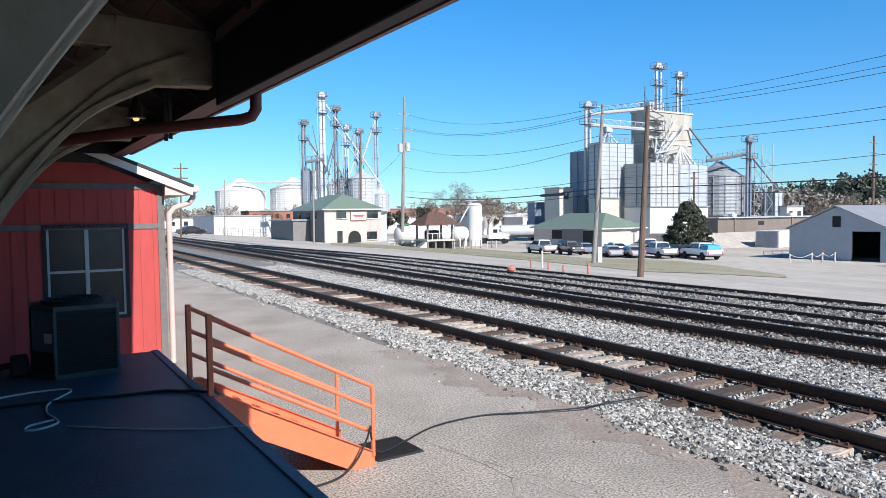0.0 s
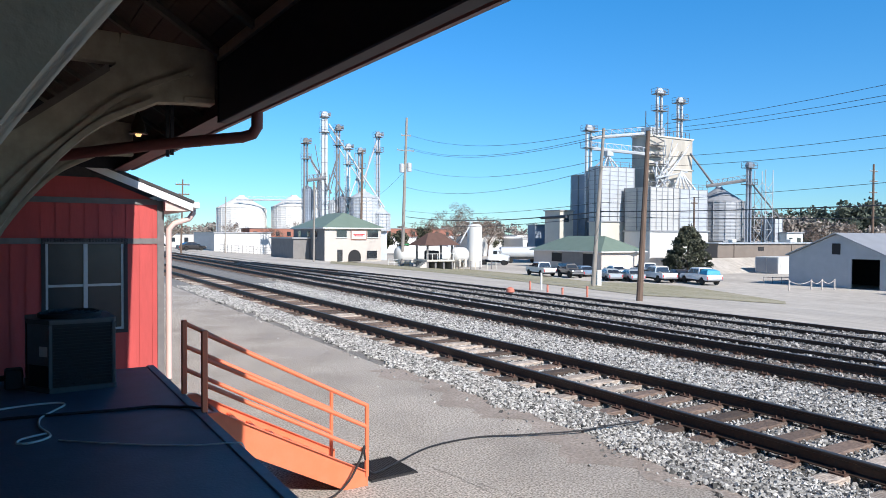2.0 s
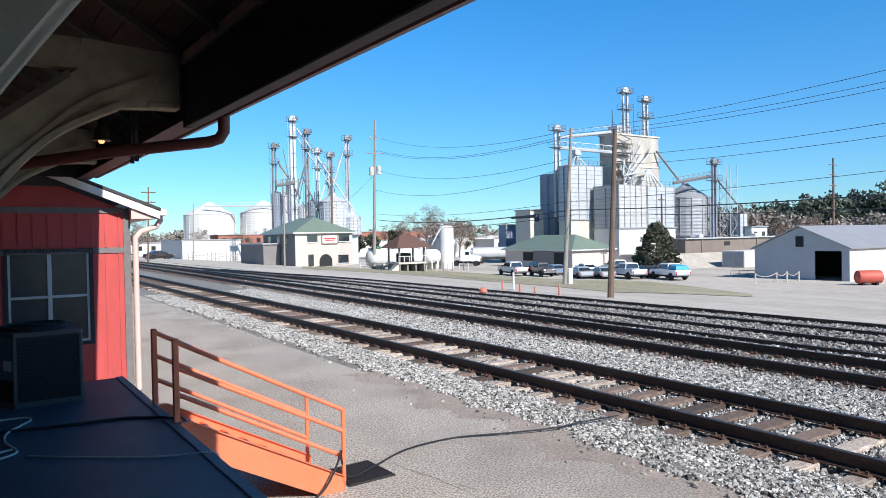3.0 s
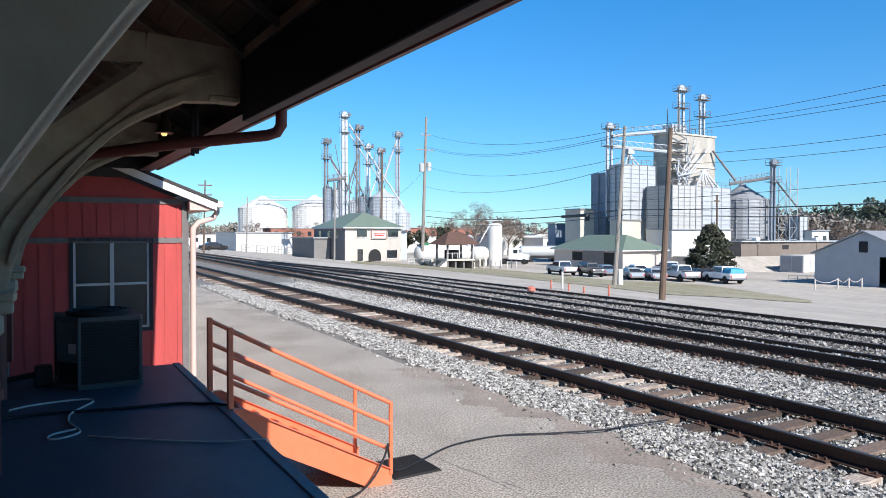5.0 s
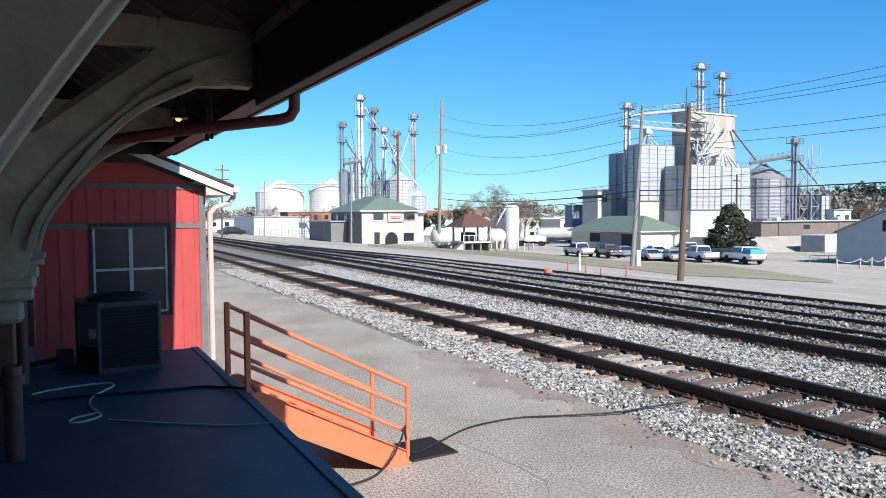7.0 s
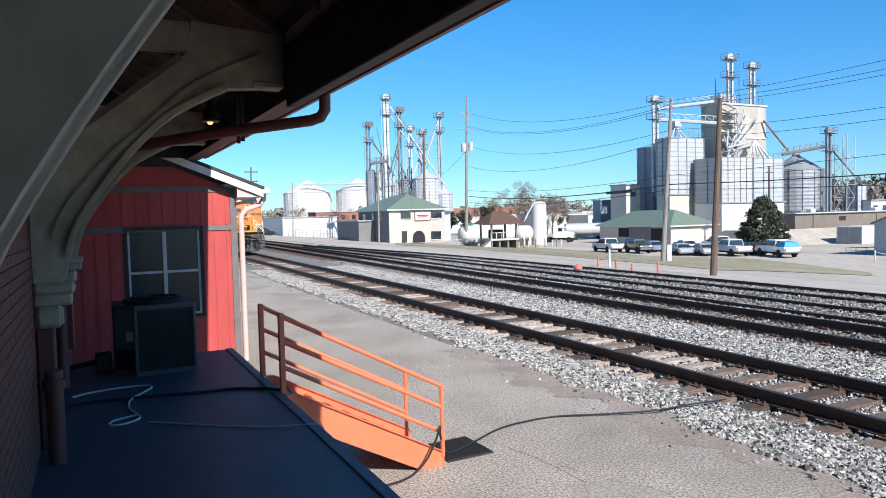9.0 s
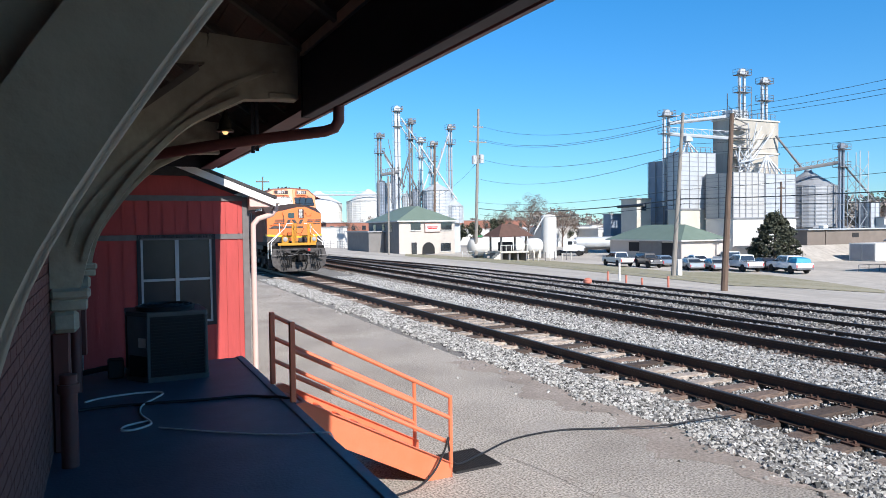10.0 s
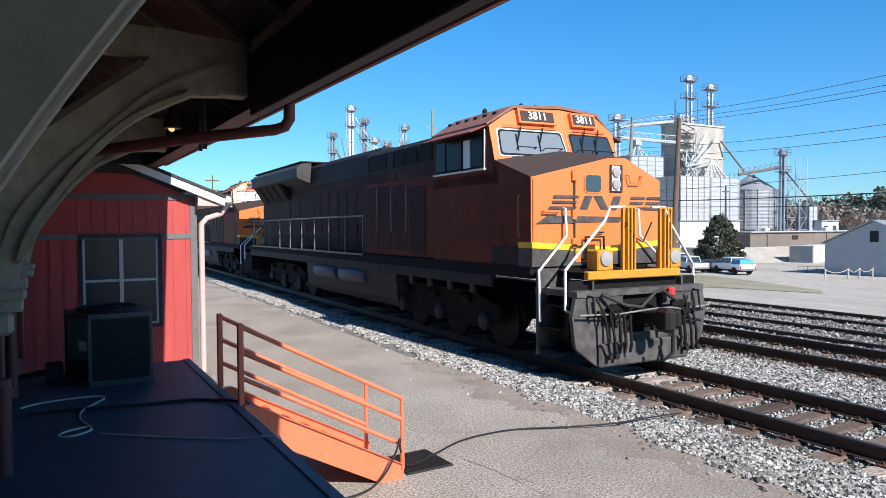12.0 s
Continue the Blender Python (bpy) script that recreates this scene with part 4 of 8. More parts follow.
def lettering(text, size, parent, m, mat):
    cu = bpy.data.curves.new("road_number", "FONT")
    cu.body, cu.size, cu.align_x, cu.align_y, cu.extrude = text, size, "CENTER", "CENTER", 0.004
    cu.materials.append(mat)
    cu.offset = size * 0.02
    ob = new("road_number", cu)
    ob.parent, ob.matrix_basis = parent, m
    return ob


def rounded(w, h, r, n=4):
    pts = []
    for cx, cz, a0 in ((w - r, h - r, 0), (-w + r, h - r, 90), (-w + r, -h + r, 180), (w - r, -h + r, 270)):
        pts += [(cx + r * math.cos(radians(a0 + 90 * i / n)), cz + r * math.sin(radians(a0 + 90 * i / n))) for i in range(n + 1)]
    return pts


def inset(corners, s, t, out=0.0):
    """A smaller quad on a quad: s and t are the kept spans along its two ways; out lifts it off."""
    a, b, c, d = [Vector(p) for p in corners]
    nrm = (b - a).cross(d - a).normalized() * out

    def at(u, v):
        return (a * (1 - u) + b * u) * (1 - v) + (d * (1 - u) + c * u) * v + nrm
    return [at(s[0], t[0]), at(s[1], t[0]), at(s[1], t[1]), at(s[0], t[1])]


def build_locomotive(label, number):
    t = thing("locomotive", label, "locomotive", pose(0.72, 9, 0.145))
    W = 1.5
    # nose: five-sided box with a sloping brown top
    bm = B()
    NF = 1.17
    front = [(-W, 1.7), (W, 1.7), (W, 3.23), (0.62, 3.63), (0.2, 3.61), (-W, 3.22)]
    back = [(-W, 1.7), (W, 1.7), (W, 3.63), (0.62, 3.84), (0.0, 3.86), (-W, 3.63)]
    va = [bm.verts.new((x, NF, z)) for x, z in front]
    vb = [bm.verts.new((x, 2.36, z)) for x, z in back]
    bm.faces.new(va)
    bm.faces.new(vb[::-1])
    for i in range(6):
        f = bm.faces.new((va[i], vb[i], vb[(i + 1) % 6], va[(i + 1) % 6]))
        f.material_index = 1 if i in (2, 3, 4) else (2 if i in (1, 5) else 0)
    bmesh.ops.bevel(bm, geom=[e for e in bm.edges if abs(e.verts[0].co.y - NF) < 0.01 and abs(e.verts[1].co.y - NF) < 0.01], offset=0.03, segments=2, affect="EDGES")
    nose = part("nose", bm, [LOCO_ORANGE, LOCO_BROWN, SHADED_ORANGE], t, "bright orange short hood")
    bm = B()
    prism(bm, [(-W - 0.006, 1.7), (W + 0.006, 1.7), (W + 0.006, 2.02), (0.75, 1.955), (0.1, 1.915), (-0.5, 1.955), (-W - 0.006, 2.02)], "y", NF - 0.012, NF + 0.4)
    part("nose_band", bm, LOCO_GREY, nose)
    bm = B()
    prism(bm, [(-W - 0.008, 2.024), (-0.5, 1.959), (0.1, 1.919), (0.75, 1.959), (W + 0.008, 2.024), (W + 0.008, 2.125), (0.75, 2.065), (0.1, 2.02), (-0.5, 2.065), (-W - 0.008, 2.125)], "y", NF - 0.016, NF + 0.4)
    part("yellow_stripe", bm, LOCO_YELLOW, nose)
    for s in (-1, 1):
        part("side_band", boxed((min(s * W, s * (W + 0.008)), max(s * W, s * (W + 0.008)), NF + 0.4, 2.4, 1.7, 2.05)), LOCO_BLACK, nose)
    # brand emblem as plain slanted shapes over a long swoosh bar
    def slant(pts, name="emblem_shape"):
        bm = B()
        prism(bm, [(x + 0.5 * (z - 2.69), z) for x, z in pts], "y", NF - 0.026, NF - 0.015)
        part(name, bm, LOCO_GREY, nose)
    for x0, w in ((-1.16, 0.56), (0.62, 0.36), (1.02, 0.38)):
        slant([(x0, 2.69), (x0 + w, 2.69), (x0 + w + 0.04, 2.735), (x0, 2.735)])
        slant([(x0 + 0.02, 2.79), (x0 + w - 0.03, 2.79), (x0 + w, 2.835), (x0 + 0.02, 2.835)])
        slant([(x0, 2.885), (x0 + w, 2.885), (x0 + w - 0.04, 2.93), (x0, 2.93)])
    for x0 in (-0.48, 0.2):
        slant([(x0, 2.69), (x0 + 0.17, 2.69), (x0 + 0.17, 2.93), (x0, 2.93)])
    slant([(-0.29, 2.93), (-0.1, 2.93), (0.18, 2.69), (0.0, 2.69)])
    slant([(-1.3, 2.44), (0.56, 2.47), (0.56, 2.555), (-1.12, 2.575)], "emblem_bar")
    bm = B()
    prism(bm, [(-0.58, 1.76), (0.19, 1.76), (0.19, 3.55), (-0.58, 3.37)], "y", NF - 0.014, NF - 0.001)
    door = part("nose_door", bm, LOCO_ORANGE, nose)
    part("door_jamb", boxed((-0.61, -0.585, NF - 0.03, NF - 0.001, 1.76, 3.37)), LOCO_BROWN, door)
    for z in (2.0, 2.5, 3.18):
        part("hinge", boxed((-0.66, -0.56, NF - 0.05, NF - 0.002, z, z + 0.18), bevel=0.01), LOCO_ORANGE, door)
    part("door_latch", tubed(([(0.02, NF - 0.02, 2.28), (0.02, NF - 0.07, 2.28), (-0.1, NF - 0.07, 2.28)], 0.014)), LOCO_BLACK, door)
    bm = B()
    prism(bm, rounded(0.2, 0.17, 0.07), "y", 0, 0.012)
    g0 = part("window_gasket", bm, LOCO_ORANGE, door)
    g0.location = (-0.18, NF - 0.027, 3.15)
    bm = B()
    prism(bm, rounded(0.175, 0.145, 0.06), "y", 0, 0.02)
    g1 = part("door_window", bm, CAB_GLASS, door)
    g1.location = (-0.18, NF - 0.036, 3.15)
    box_out = part("headlight_box", boxed((0.22, 0.52, NF - 0.03, NF - 0.001, 3.0, 3.5), bevel=0.01), LOCO_BROWN, nose)
    part("headlight_plate", boxed((0.24, 0.43, NF - 0.05, NF - 0.031, 3.02, 3.48), bevel=0.01), PALE_FRAME, box_out)
    for z in (3.14, 3.36):
        bm = B()
        lathe(bm, [(0.095, 0), (0.09, -0.03), (0.02, -0.045)], (0.335, NF - 0.05, z), 16, "y")
        part("headlight", bm, LENS, box_out, smooth=True)
    part("grab_iron", tubed(([(0.62, NF, 3.32), (0.62, NF - 0.07, 3.32), (0.66, NF - 0.07, 3.17), (0.92, NF - 0.07, 3.17), (0.95, NF - 0.07, 3.3), (0.95, NF, 3.3)], 0.014)), LOCO_ORANGE, nose)
    part("grab_iron", tubed(([(-1.3, NF, 2.64), (-1.3, NF - 0.07, 2.64), (-0.98, NF - 0.07, 2.64), (-0.98, NF, 2.64)], 0.018)), LOCO_ORANGE, nose)
    part("step_frame", tubed(([(-0.42, NF, 1.8), (-0.42, NF - 0.1, 1.8), (-0.42, NF - 0.1, 2.2), (0.0, NF - 0.1, 2.2), (0.0, NF - 0.1, 1.8), (0.0, NF, 1.8)], 0.022)), LOCO_BLACK, nose)
    for k in range(9):
        part("rung_mark", boxed((-W - 0.012, -W - 0.001, 2.02, 2.1, 1.9 + k * 0.07, 1.925 + k * 0.07)), DUST_BAND, nose)
    part("side_plate", boxed((-W - 0.014, -W - 0.001, 1.72, 1.95, 1.84, 2.06)), DUST_BAND, nose)
    # cab: two raked front facets, side walls in shade-darkened orange, roof
    cab = part("cab", boxed((-W, W, 2.365, 4.7, 1.68, 3.4)), SHADED_ORANGE, t, "orange crew cab")
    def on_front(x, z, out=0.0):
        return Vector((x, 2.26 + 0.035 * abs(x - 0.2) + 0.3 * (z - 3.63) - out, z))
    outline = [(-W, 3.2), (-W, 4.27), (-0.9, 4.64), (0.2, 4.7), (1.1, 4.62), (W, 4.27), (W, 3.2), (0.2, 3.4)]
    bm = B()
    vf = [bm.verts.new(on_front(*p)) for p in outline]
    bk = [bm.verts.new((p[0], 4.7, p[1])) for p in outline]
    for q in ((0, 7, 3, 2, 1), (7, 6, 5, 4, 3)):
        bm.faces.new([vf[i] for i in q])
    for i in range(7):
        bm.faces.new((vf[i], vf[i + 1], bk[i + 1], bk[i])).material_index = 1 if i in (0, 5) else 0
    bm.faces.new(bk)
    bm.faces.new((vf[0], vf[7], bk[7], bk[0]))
    part("cab_front", bm, [LOCO_ORANGE, SHADED_ORANGE], cab)
    # Left glass and rim are paler: sun glare is put into their colours.
    spans = (((-1.32, 0.14), (-1.3, 0.06), (-0.82, -0.06), GLARE_GLASS, "windshield with sun glare in its colour", PALE_FRAME), ((0.36, 1.4), (0.32, 1.3), (0.42, 0.98), CAB_GLASS, "dark windshield", LOCO_ORANGE))
    for (b0, b1), (c0, c1), (n0, n1), gl, lab, rim in spans:
        def pane(e, out):
            return [on_front(b0 - e, 3.76 - e, out), on_front(b1 + e, 3.76 - e, out), on_front(c1 + e, 4.18 + e, out), on_front(c0 - e, 4.18 + e, out)]
        for nm, mat, e, out in (("pale_frame", rim, 0.06, 0.008), ("gasket", GASKET, 0.035, 0.014), ("windshield", gl, 0.0, 0.02)):
            bm = B()
            quad_slab(bm, pane(e, out), 0.03)
            bmesh.ops.bevel(bm, geom=[q for q in bm.edges if abs((q.verts[0].co - q.verts[1].co).length - 0.03) < 0.004], offset=0.06, segments=3, profile=0.5, affect="EDGES")
            part(nm, bm, mat, cab, lab if nm == "windshield" else "")
        part("wiper_bar", tubed(([on_front(c0 + 0.08, 4.29, 0.06), on_front(c1 - 0.05, 4.29, 0.06)], 0.012)), LOCO_ORANGE, cab)
        for f in (0.25, 0.62):
            x = c0 + (c1 - c0) * f
            part("wiper", tubed(([on_front(x + 0.18, 4.34, 0.02), on_front(x + 0.1, 4.25, 0.08), on_front(x, 3.98, 0.05)], 0.012)), GASKET, cab)
            part("wiper_blade", tubed(([on_front(x, 4.14, 0.04), on_front(x, 3.82, 0.04)], 0.01)), GASKET, cab)
        nb = [on_front(n0, 4.4, 0.1), on_front(n1, 4.4, 0.1), on_front(n1, 4.6, 0.1), on_front(n0, 4.6, 0.1)]
        bm = B()
        quad_slab(bm, [on_front(n0 - 0.04, 4.36, 0.09), on_front(n1 + 0.04, 4.36, 0.09), on_front(n1 + 0.04, 4.64, 0.09), on_front(n0 - 0.04, 4.64, 0.09)], 0.13)
        rim_ob = part("number_frame", bm, LOCO_ORANGE, cab)
        bm = B()
        quad_slab(bm, nb, 0.05)
        part("number_board", bm, LOCO_BROWN, rim_ob)
        ctr = sum(nb, Vector()) / 4
        nrm = (nb[1] - nb[0]).cross(nb[3] - nb[0]).normalized()
        xa = (nb[1] - nb[0]).normalized()
        rot = Matrix((xa, nrm.cross(xa), nrm)).transposed().to_4x4()
        lettering(number, 0.22, rim_ob, Matrix.Translation(ctr + nrm * 0.006) @ rot, NUMBER_WHITE)
    part("facet_seam", tubed(([on_front(0.25, 3.7, 0.004), on_front(0.22, 4.62, 0.004)], 0.012)), LOCO_ORANGE, cab)
    for x in (-1.1, -0.5, 0.3, 0.8):
        part("cowl_grab", tubed(([(x, 2.2, 3.82), (x, 2.1, 3.86), (x + 0.4, 2.1, 3.86), (x + 0.4, 2.2, 3.84)], 0.01)), GASKET, cab)
    bm = B()
    prism(bm, [(-W - 0.02, 4.29), (-0.9, 4.65), (0.2, 4.71), (1.1, 4.63), (W + 0.02, 4.29), (W + 0.02, 4.33), (1.12, 4.68), (0.2, 4.77), (-0.92, 4.7), (-W - 0.02, 4.33)], "y", 2.55, 4.75)
    part("cab_roof", bm, LOCO_ROOF, cab, "sun-faded orange cab roof")
    for k in range(6):
        part("roof_rib", boxed((-1.18, -1.1, 2.75 + k * 0.35, 2.9 + k * 0.35, 4.52, 4.6), bevel=0.01), LOCO_BROWN, cab)
    for x, y, h in ((-0.5, 2.9, 0.12), (0.25, 2.95, 0.08), (0.75, 3.0, 0.14), (-0.9, 3.6, 0.1)):
        bm = B()
        lathe(bm, [(0.05, 4.62), (0.05, 4.66 + h), (0.02, 4.7 + h)], (x, y, 0), 10)
        part("antenna", bm, LOCO_BLACK, cab)
    part("air_horn", tubed(([(-0.2, 3.1, 4.78), (-0.2, 3.5, 4.8)], 0.04), ([(0.0, 3.1, 4.82), (0.0, 3.5, 4.8)], 0.05), ([(0.2, 3.15, 4.78), (0.2, 3.5, 4.8)], 0.04), ([(-0.22, 3.4, 4.74), (0.22, 3.4, 4.74)], 0.03)), LOCO_BLACK, cab)
    for s in (-1, 1):
        part("window_recess", boxed((s * W - 0.012, s * W + 0.012, 2.66, 4.62, 3.5, 4.2), bevel=0.006), GASKET, cab)
        for y0, y1 in ((2.72, 3.12), (3.5, 4.1), (4.16, 4.56)):
            part("side_window", boxed((s * (W + 0.006) - 0.015, s * (W + 0.006) + 0.015, y0, y1, 3.54, 4.14), bevel=0.008), SIDE_GLASS, cab)
        part("side_window_frame", boxed((s * (W + 0.02) - 0.012, s * (W + 0.02) + 0.012, 3.16, 3.4, 3.54, 4.08)), RAIL_WHITE, cab, "white folded wind deflector")
        part("front_window_post", boxed((s * (W + 0.02) - 0.01, s * (W + 0.02) + 0.01, 2.62, 2.655, 3.46, 4.22)), PALE_FRAME, cab)
        part("window_ledge", boxed((s * (W + 0.03) - 0.03, s * (W + 0.03) + 0.03, 2.6, 4.62, 3.46, 3.495)), PALE_FRAME, cab)
        bm = B()
        quad_slab(bm, [(s * W, 2.6, 4.3), (s * W, 4.5, 4.3), (s * (W + 0.36), 4.5, 4.15), (s * (W + 0.36), 2.6, 4.15)], 0.02)
        part("awning", bm, AWNING, cab, "dull red side window awning")
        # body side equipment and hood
        part("body_side_door", boxed((s * 1.455 - 0.012, s * 1.455 + 0.012, 5.2, 6.0, 1.8, 3.3), bevel=0.004), SHADED_HOOD, t)
    eq = part("equipment_cab", boxed((-1.45, 1.45, 4.7, 8.75, 1.72, 3.52)), SHADED_ORANGE, t)
    part("dust_band", boxed((-1.452, 1.452, 4.7, 8.752, 3.522, 3.79)), DUST_BAND, eq)
    bm = B()
    prism(bm, [(-1.45, 3.792), (1.45, 3.792), (1.45, 4.25), (1.25, 4.38), (-1.25, 4.38), (-1.45, 4.25)], "y", 4.7, 8.75)
    part("equipment_top", bm, LOCO_BLACK, eq)
    for y, w in ((4.85, 0.62), (5.62, 0.5), (6.25, 0.6), (7.3, 1.1)):
        for s in (-1, 1):
            g = part("vent_grille", boxed((s * 1.45 - 0.015, s * 1.45 + 0.015, y, y + w, 3.86, 4.24), bevel=0.005), GASKET, eq)
            part("vent_post", boxed((s * 1.46 - 0.015, s * 1.46 + 0.015, y + w + 0.02, y + w + 0.06, 3.84, 4.25)), DUST_BAND, g)
    for y, w in ((6.15, 0.7), (7.0, 0.75), (7.85, 0.8)):
        for s in (-1, 1):
            part("side_door", boxed((s * 1.45 - 0.012, s * 1.45 + 0.012, y, y + w, 1.85, 3.42), bevel=0.004), SHADED_HOOD, eq)
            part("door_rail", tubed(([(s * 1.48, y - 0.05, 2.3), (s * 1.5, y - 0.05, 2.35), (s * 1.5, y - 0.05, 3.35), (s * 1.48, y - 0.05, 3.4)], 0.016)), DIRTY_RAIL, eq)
    hood = part("engine_hood", boxed((-0.98, 0.98, 8.75, 17.4, 1.72, 3.62)), SHADED_HOOD, t)
    part("dust_band", boxed((-0.982, 0.982, 8.752, 17.4, 3.622, 3.85)), DUST_BAND, hood)
    bm = B()
    prism(bm, [(-0.99, 3.852), (0.99, 3.852), (0.99, 4.45), (0.85, 4.58), (-0.85, 4.58), (-0.99, 4.45)], "y", 8.75, 17.4)
    part("hood_top", bm, LOCO_BLACK, hood)
    for k in range(10):
        for s in (-1, 1):
            part("hood_door", boxed((s * 0.98 - 0.012, s * 0.98 + 0.012, 8.9 + k * 0.8, 9.62 + k * 0.8, 1.85, 3.5), bevel=0.004), SHADED_HOOD, hood)
    part("exhaust_stack", boxed((-0.35, 0.35, 11.5, 12.6, 4.58, 4.7), bevel=0.03), LOCO_BLACK, hood)
    rad = part("radiator_cab", boxed((-1.0, 1.0, 17.4, 21.4, 1.72, 3.6)), SHADED_HOOD, t)
    for s in (-1, 1):
        bm = B()
        prism(bm, [(s * 0.98, 3.94), (s * 1.5, 4.14), (s * 1.5, 4.48), (s * 1.35, 4.62), (s * 0.98, 4.66)], "y", 14.75, 21.4)
        part("radiator_wing", bm, WING_GREY, rad, "flared grey radiator wing")
        bm = B()
        prism(bm, [(s * 1.0, 3.45), (s * 1.0, 3.936), (s * 1.42, 4.106)], "y", 17.3, 21.3)
        part("intake_box", bm, SHADED_HOOD, rad)
        for k in range(4):
            bm = B()
            quad_slab(bm, [(s * 1.02, 17.45 + k * 0.97, 3.47), (s * 1.02, 18.2 + k * 0.97, 3.47), (s * 1.41, 18.2 + k * 0.97, 4.07), (s * 1.41, 17.45 + k * 0.97, 4.07)], 0.03 * s)
            part("intake_screen", bm, GASKET, rad)
            part("screen_post", tubed(([(s * 1.03, 17.4 + k * 0.97, 3.46), (s * 1.43, 17.4 + k * 0.97, 4.08)], 0.03)), DUST_BAND, rad)
    part("radiator_roof", boxed((-1.34, 1.34, 14.8, 21.4, 4.662, 4.72), bevel=0.02), LOCO_BLACK, rad)
    for s in (-1, 1):
        for k in range(9):
            part("door_latch", boxed((s * 1.0 - 0.02, s * 1.0 + 0.02, 9.6 + k * 0.8, 9.64 + k * 0.8, 2.3, 2.5)), LOCO_BLACK, hood)
        for k in range(6):
            part("louvre", boxed((s * 1.47 - 0.01, s * 1.47 + 0.01, 5.3, 5.9, 1.9 + k * 0.09, 1.88 + k * 0.09)), LOCO_BLACK, eq)
        for k in range(5):
            part("sill_bracket", boxed((s * 1.52 - 0.03, s * 1.52 + 0.03, 3.0 + k * 0.9, 3.16 + k * 0.9, 1.12, 1.3)), TANK_GREY, t)
        part("nose_grab", tubed(([(s * 1.52, 1.5, 2.2), (s * 1.56, 1.5, 2.25), (s * 1.56, 1.5, 2.9), (s * 1.52, 1.5, 2.95)], 0.012)), LOCO_BLACK, nose)
    # frame, walkway, rails
    part("walkway", boxed((-1.52, 1.52, 1.2, 21.9, 1.5, 1.7)), UNDERFRAME, t)
    for s in (-1, 1):
        part("side_sill", boxed((s * 1.5 - 0.03, s * 1.5 + 0.03, 2.4, 21.5, 1.28, 1.5), bevel=0.006), LOCO_BLACK, t)
        part("handrail", tubed(([(s * 1.47, 8.8, 2.72), (s * 1.47, 21.3, 2.72)], 0.022)), DIRTY_RAIL, t)
        part("handrail", tubed(([(s * 1.47, 8.8, 2.2), (s * 1.47, 21.3, 2.2)], 0.014)), LOCO_BLACK, t)
        part("walkway_edge", boxed((s * 1.525 - 0.004, s * 1.525 + 0.004, 8.8, 21.3, 1.66, 1.71)), DIRTY_RAIL, t)
        for k in range(10):
            y = 8.85 + k * 1.38
            part("stanchion", tubed(([(s * 1.47, y, 1.7), (s * 1.47, y, 2.72)], 0.018)), DIRTY_RAIL, t)
        bm = B()
        lathe(bm, [(0.2, 8.7), (0.24, 8.8), (0.24, 10.6), (0.2, 10.7)], (s * 1.32, 0, 1.08), 14, "y")
        part("air_tank", bm, AIR_BLUE, t, smooth=True)
        bm = B()
        lathe(bm, [(0.2, 11.0), (0.24, 11.1), (0.24, 12.9), (0.2, 13.0)], (s * 1.32, 0, 1.08), 14, "y")
        part("air_tank", bm, AIR_BLUE, t, smooth=True)
    bm = B()
    prism(bm, [(-1.4, 0.62), (-1.32, 0.48), (-1.15, 0.42), (1.15, 0.42), (1.32, 0.48), (1.4, 0.62), (1.46, 1.28), (-1.46, 1.28)], "y", 6.8, 13.9)
    part("fuel_tank", bm, TANK_GREY, t)
    # trucks
    wheel = B()
    lathe(wheel, [(0.3, -0.07), (0.5, -0.075), (0.53, -0.06), (0.53, 0.04), (0.57, 0.055), (0.57, 0.075), (0.3, 0.07)], (0, 0, 0), 24, "x")
    wheel_me = mesh_of("wheel", wheel, WHEEL_STEEL, True)
    wheels = []
    for y0 in (2.9, 15.1):
        truck = part("truck", boxed((-0.6, 0.6, y0 + 0.2, y0 + 4.0, 0.5, 1.0)), UNDERFRAME, t)
        for s in (-1, 1):
            bm = B()
            prism(bm, [(y0 - 0.3, 0.55), (y0 + 0.3, 0.4), (y0 + 3.7, 0.4), (y0 + 4.4, 0.55), (y0 + 4.4, 0.85), (y0 + 3.4, 1.1), (y0 + 0.7, 1.1), (y0 - 0.3, 0.85)], "x", s * 1.12, s * 1.22)
            part("side_frame", bm, UNDERFRAME, truck)
            for k in range(3):
                bm = B()
                lathe(bm, [(0.17, s * 1.2), (0.17, s * 1.32), (0.1, s * 1.36)], (0, y0 + 0.15 + k * 1.85, 0.55), 12, "x")
                part("axle_box", bm, TANK_GREY, truck)
                part("brake_cylinder", tubed(([(s * 1.25, y0 + 0.7 + k * 1.4, 0.95), (s * 1.25, y0 + 1.1 + k * 1.4, 0.95)], 0.1)), UNDERFRAME, truck)
        for k in range(3):
            for s in (-1, 1):
                w = share("wheel", wheel_me, t, pose(s * 0.76, y0 + 0.15 + k * 1.85, 0.53))
                wheels.append(w)
    # pilot, steps, coupler
    bm = B()
    prism(bm, [(-1.42, 1.28), (-1.5, 0.95), (-1.42, 0.45), (-0.98, 0.13), (0.98, 0.13), (1.42, 0.45), (1.5, 0.95), (1.42, 1.28), (0.45, 1.28), (0.45, 0.62), (-0.45, 0.62), (-0.45, 1.28)], "y", 0.12, 0.2)
    pilot = part("pilot", bm, LOCO_GREY, t, "dusty grey pilot plow")
    part("plow_blade", boxed((-1.0, 1.0, 0.04, 0.118, 0.12, 0.5), bevel=0.03), LOCO_GREY, pilot)
    part("end_plate", boxed((-1.42, 1.42, 0.3, 0.4, 0.6, 1.5)), UNDERFRAME, pilot)
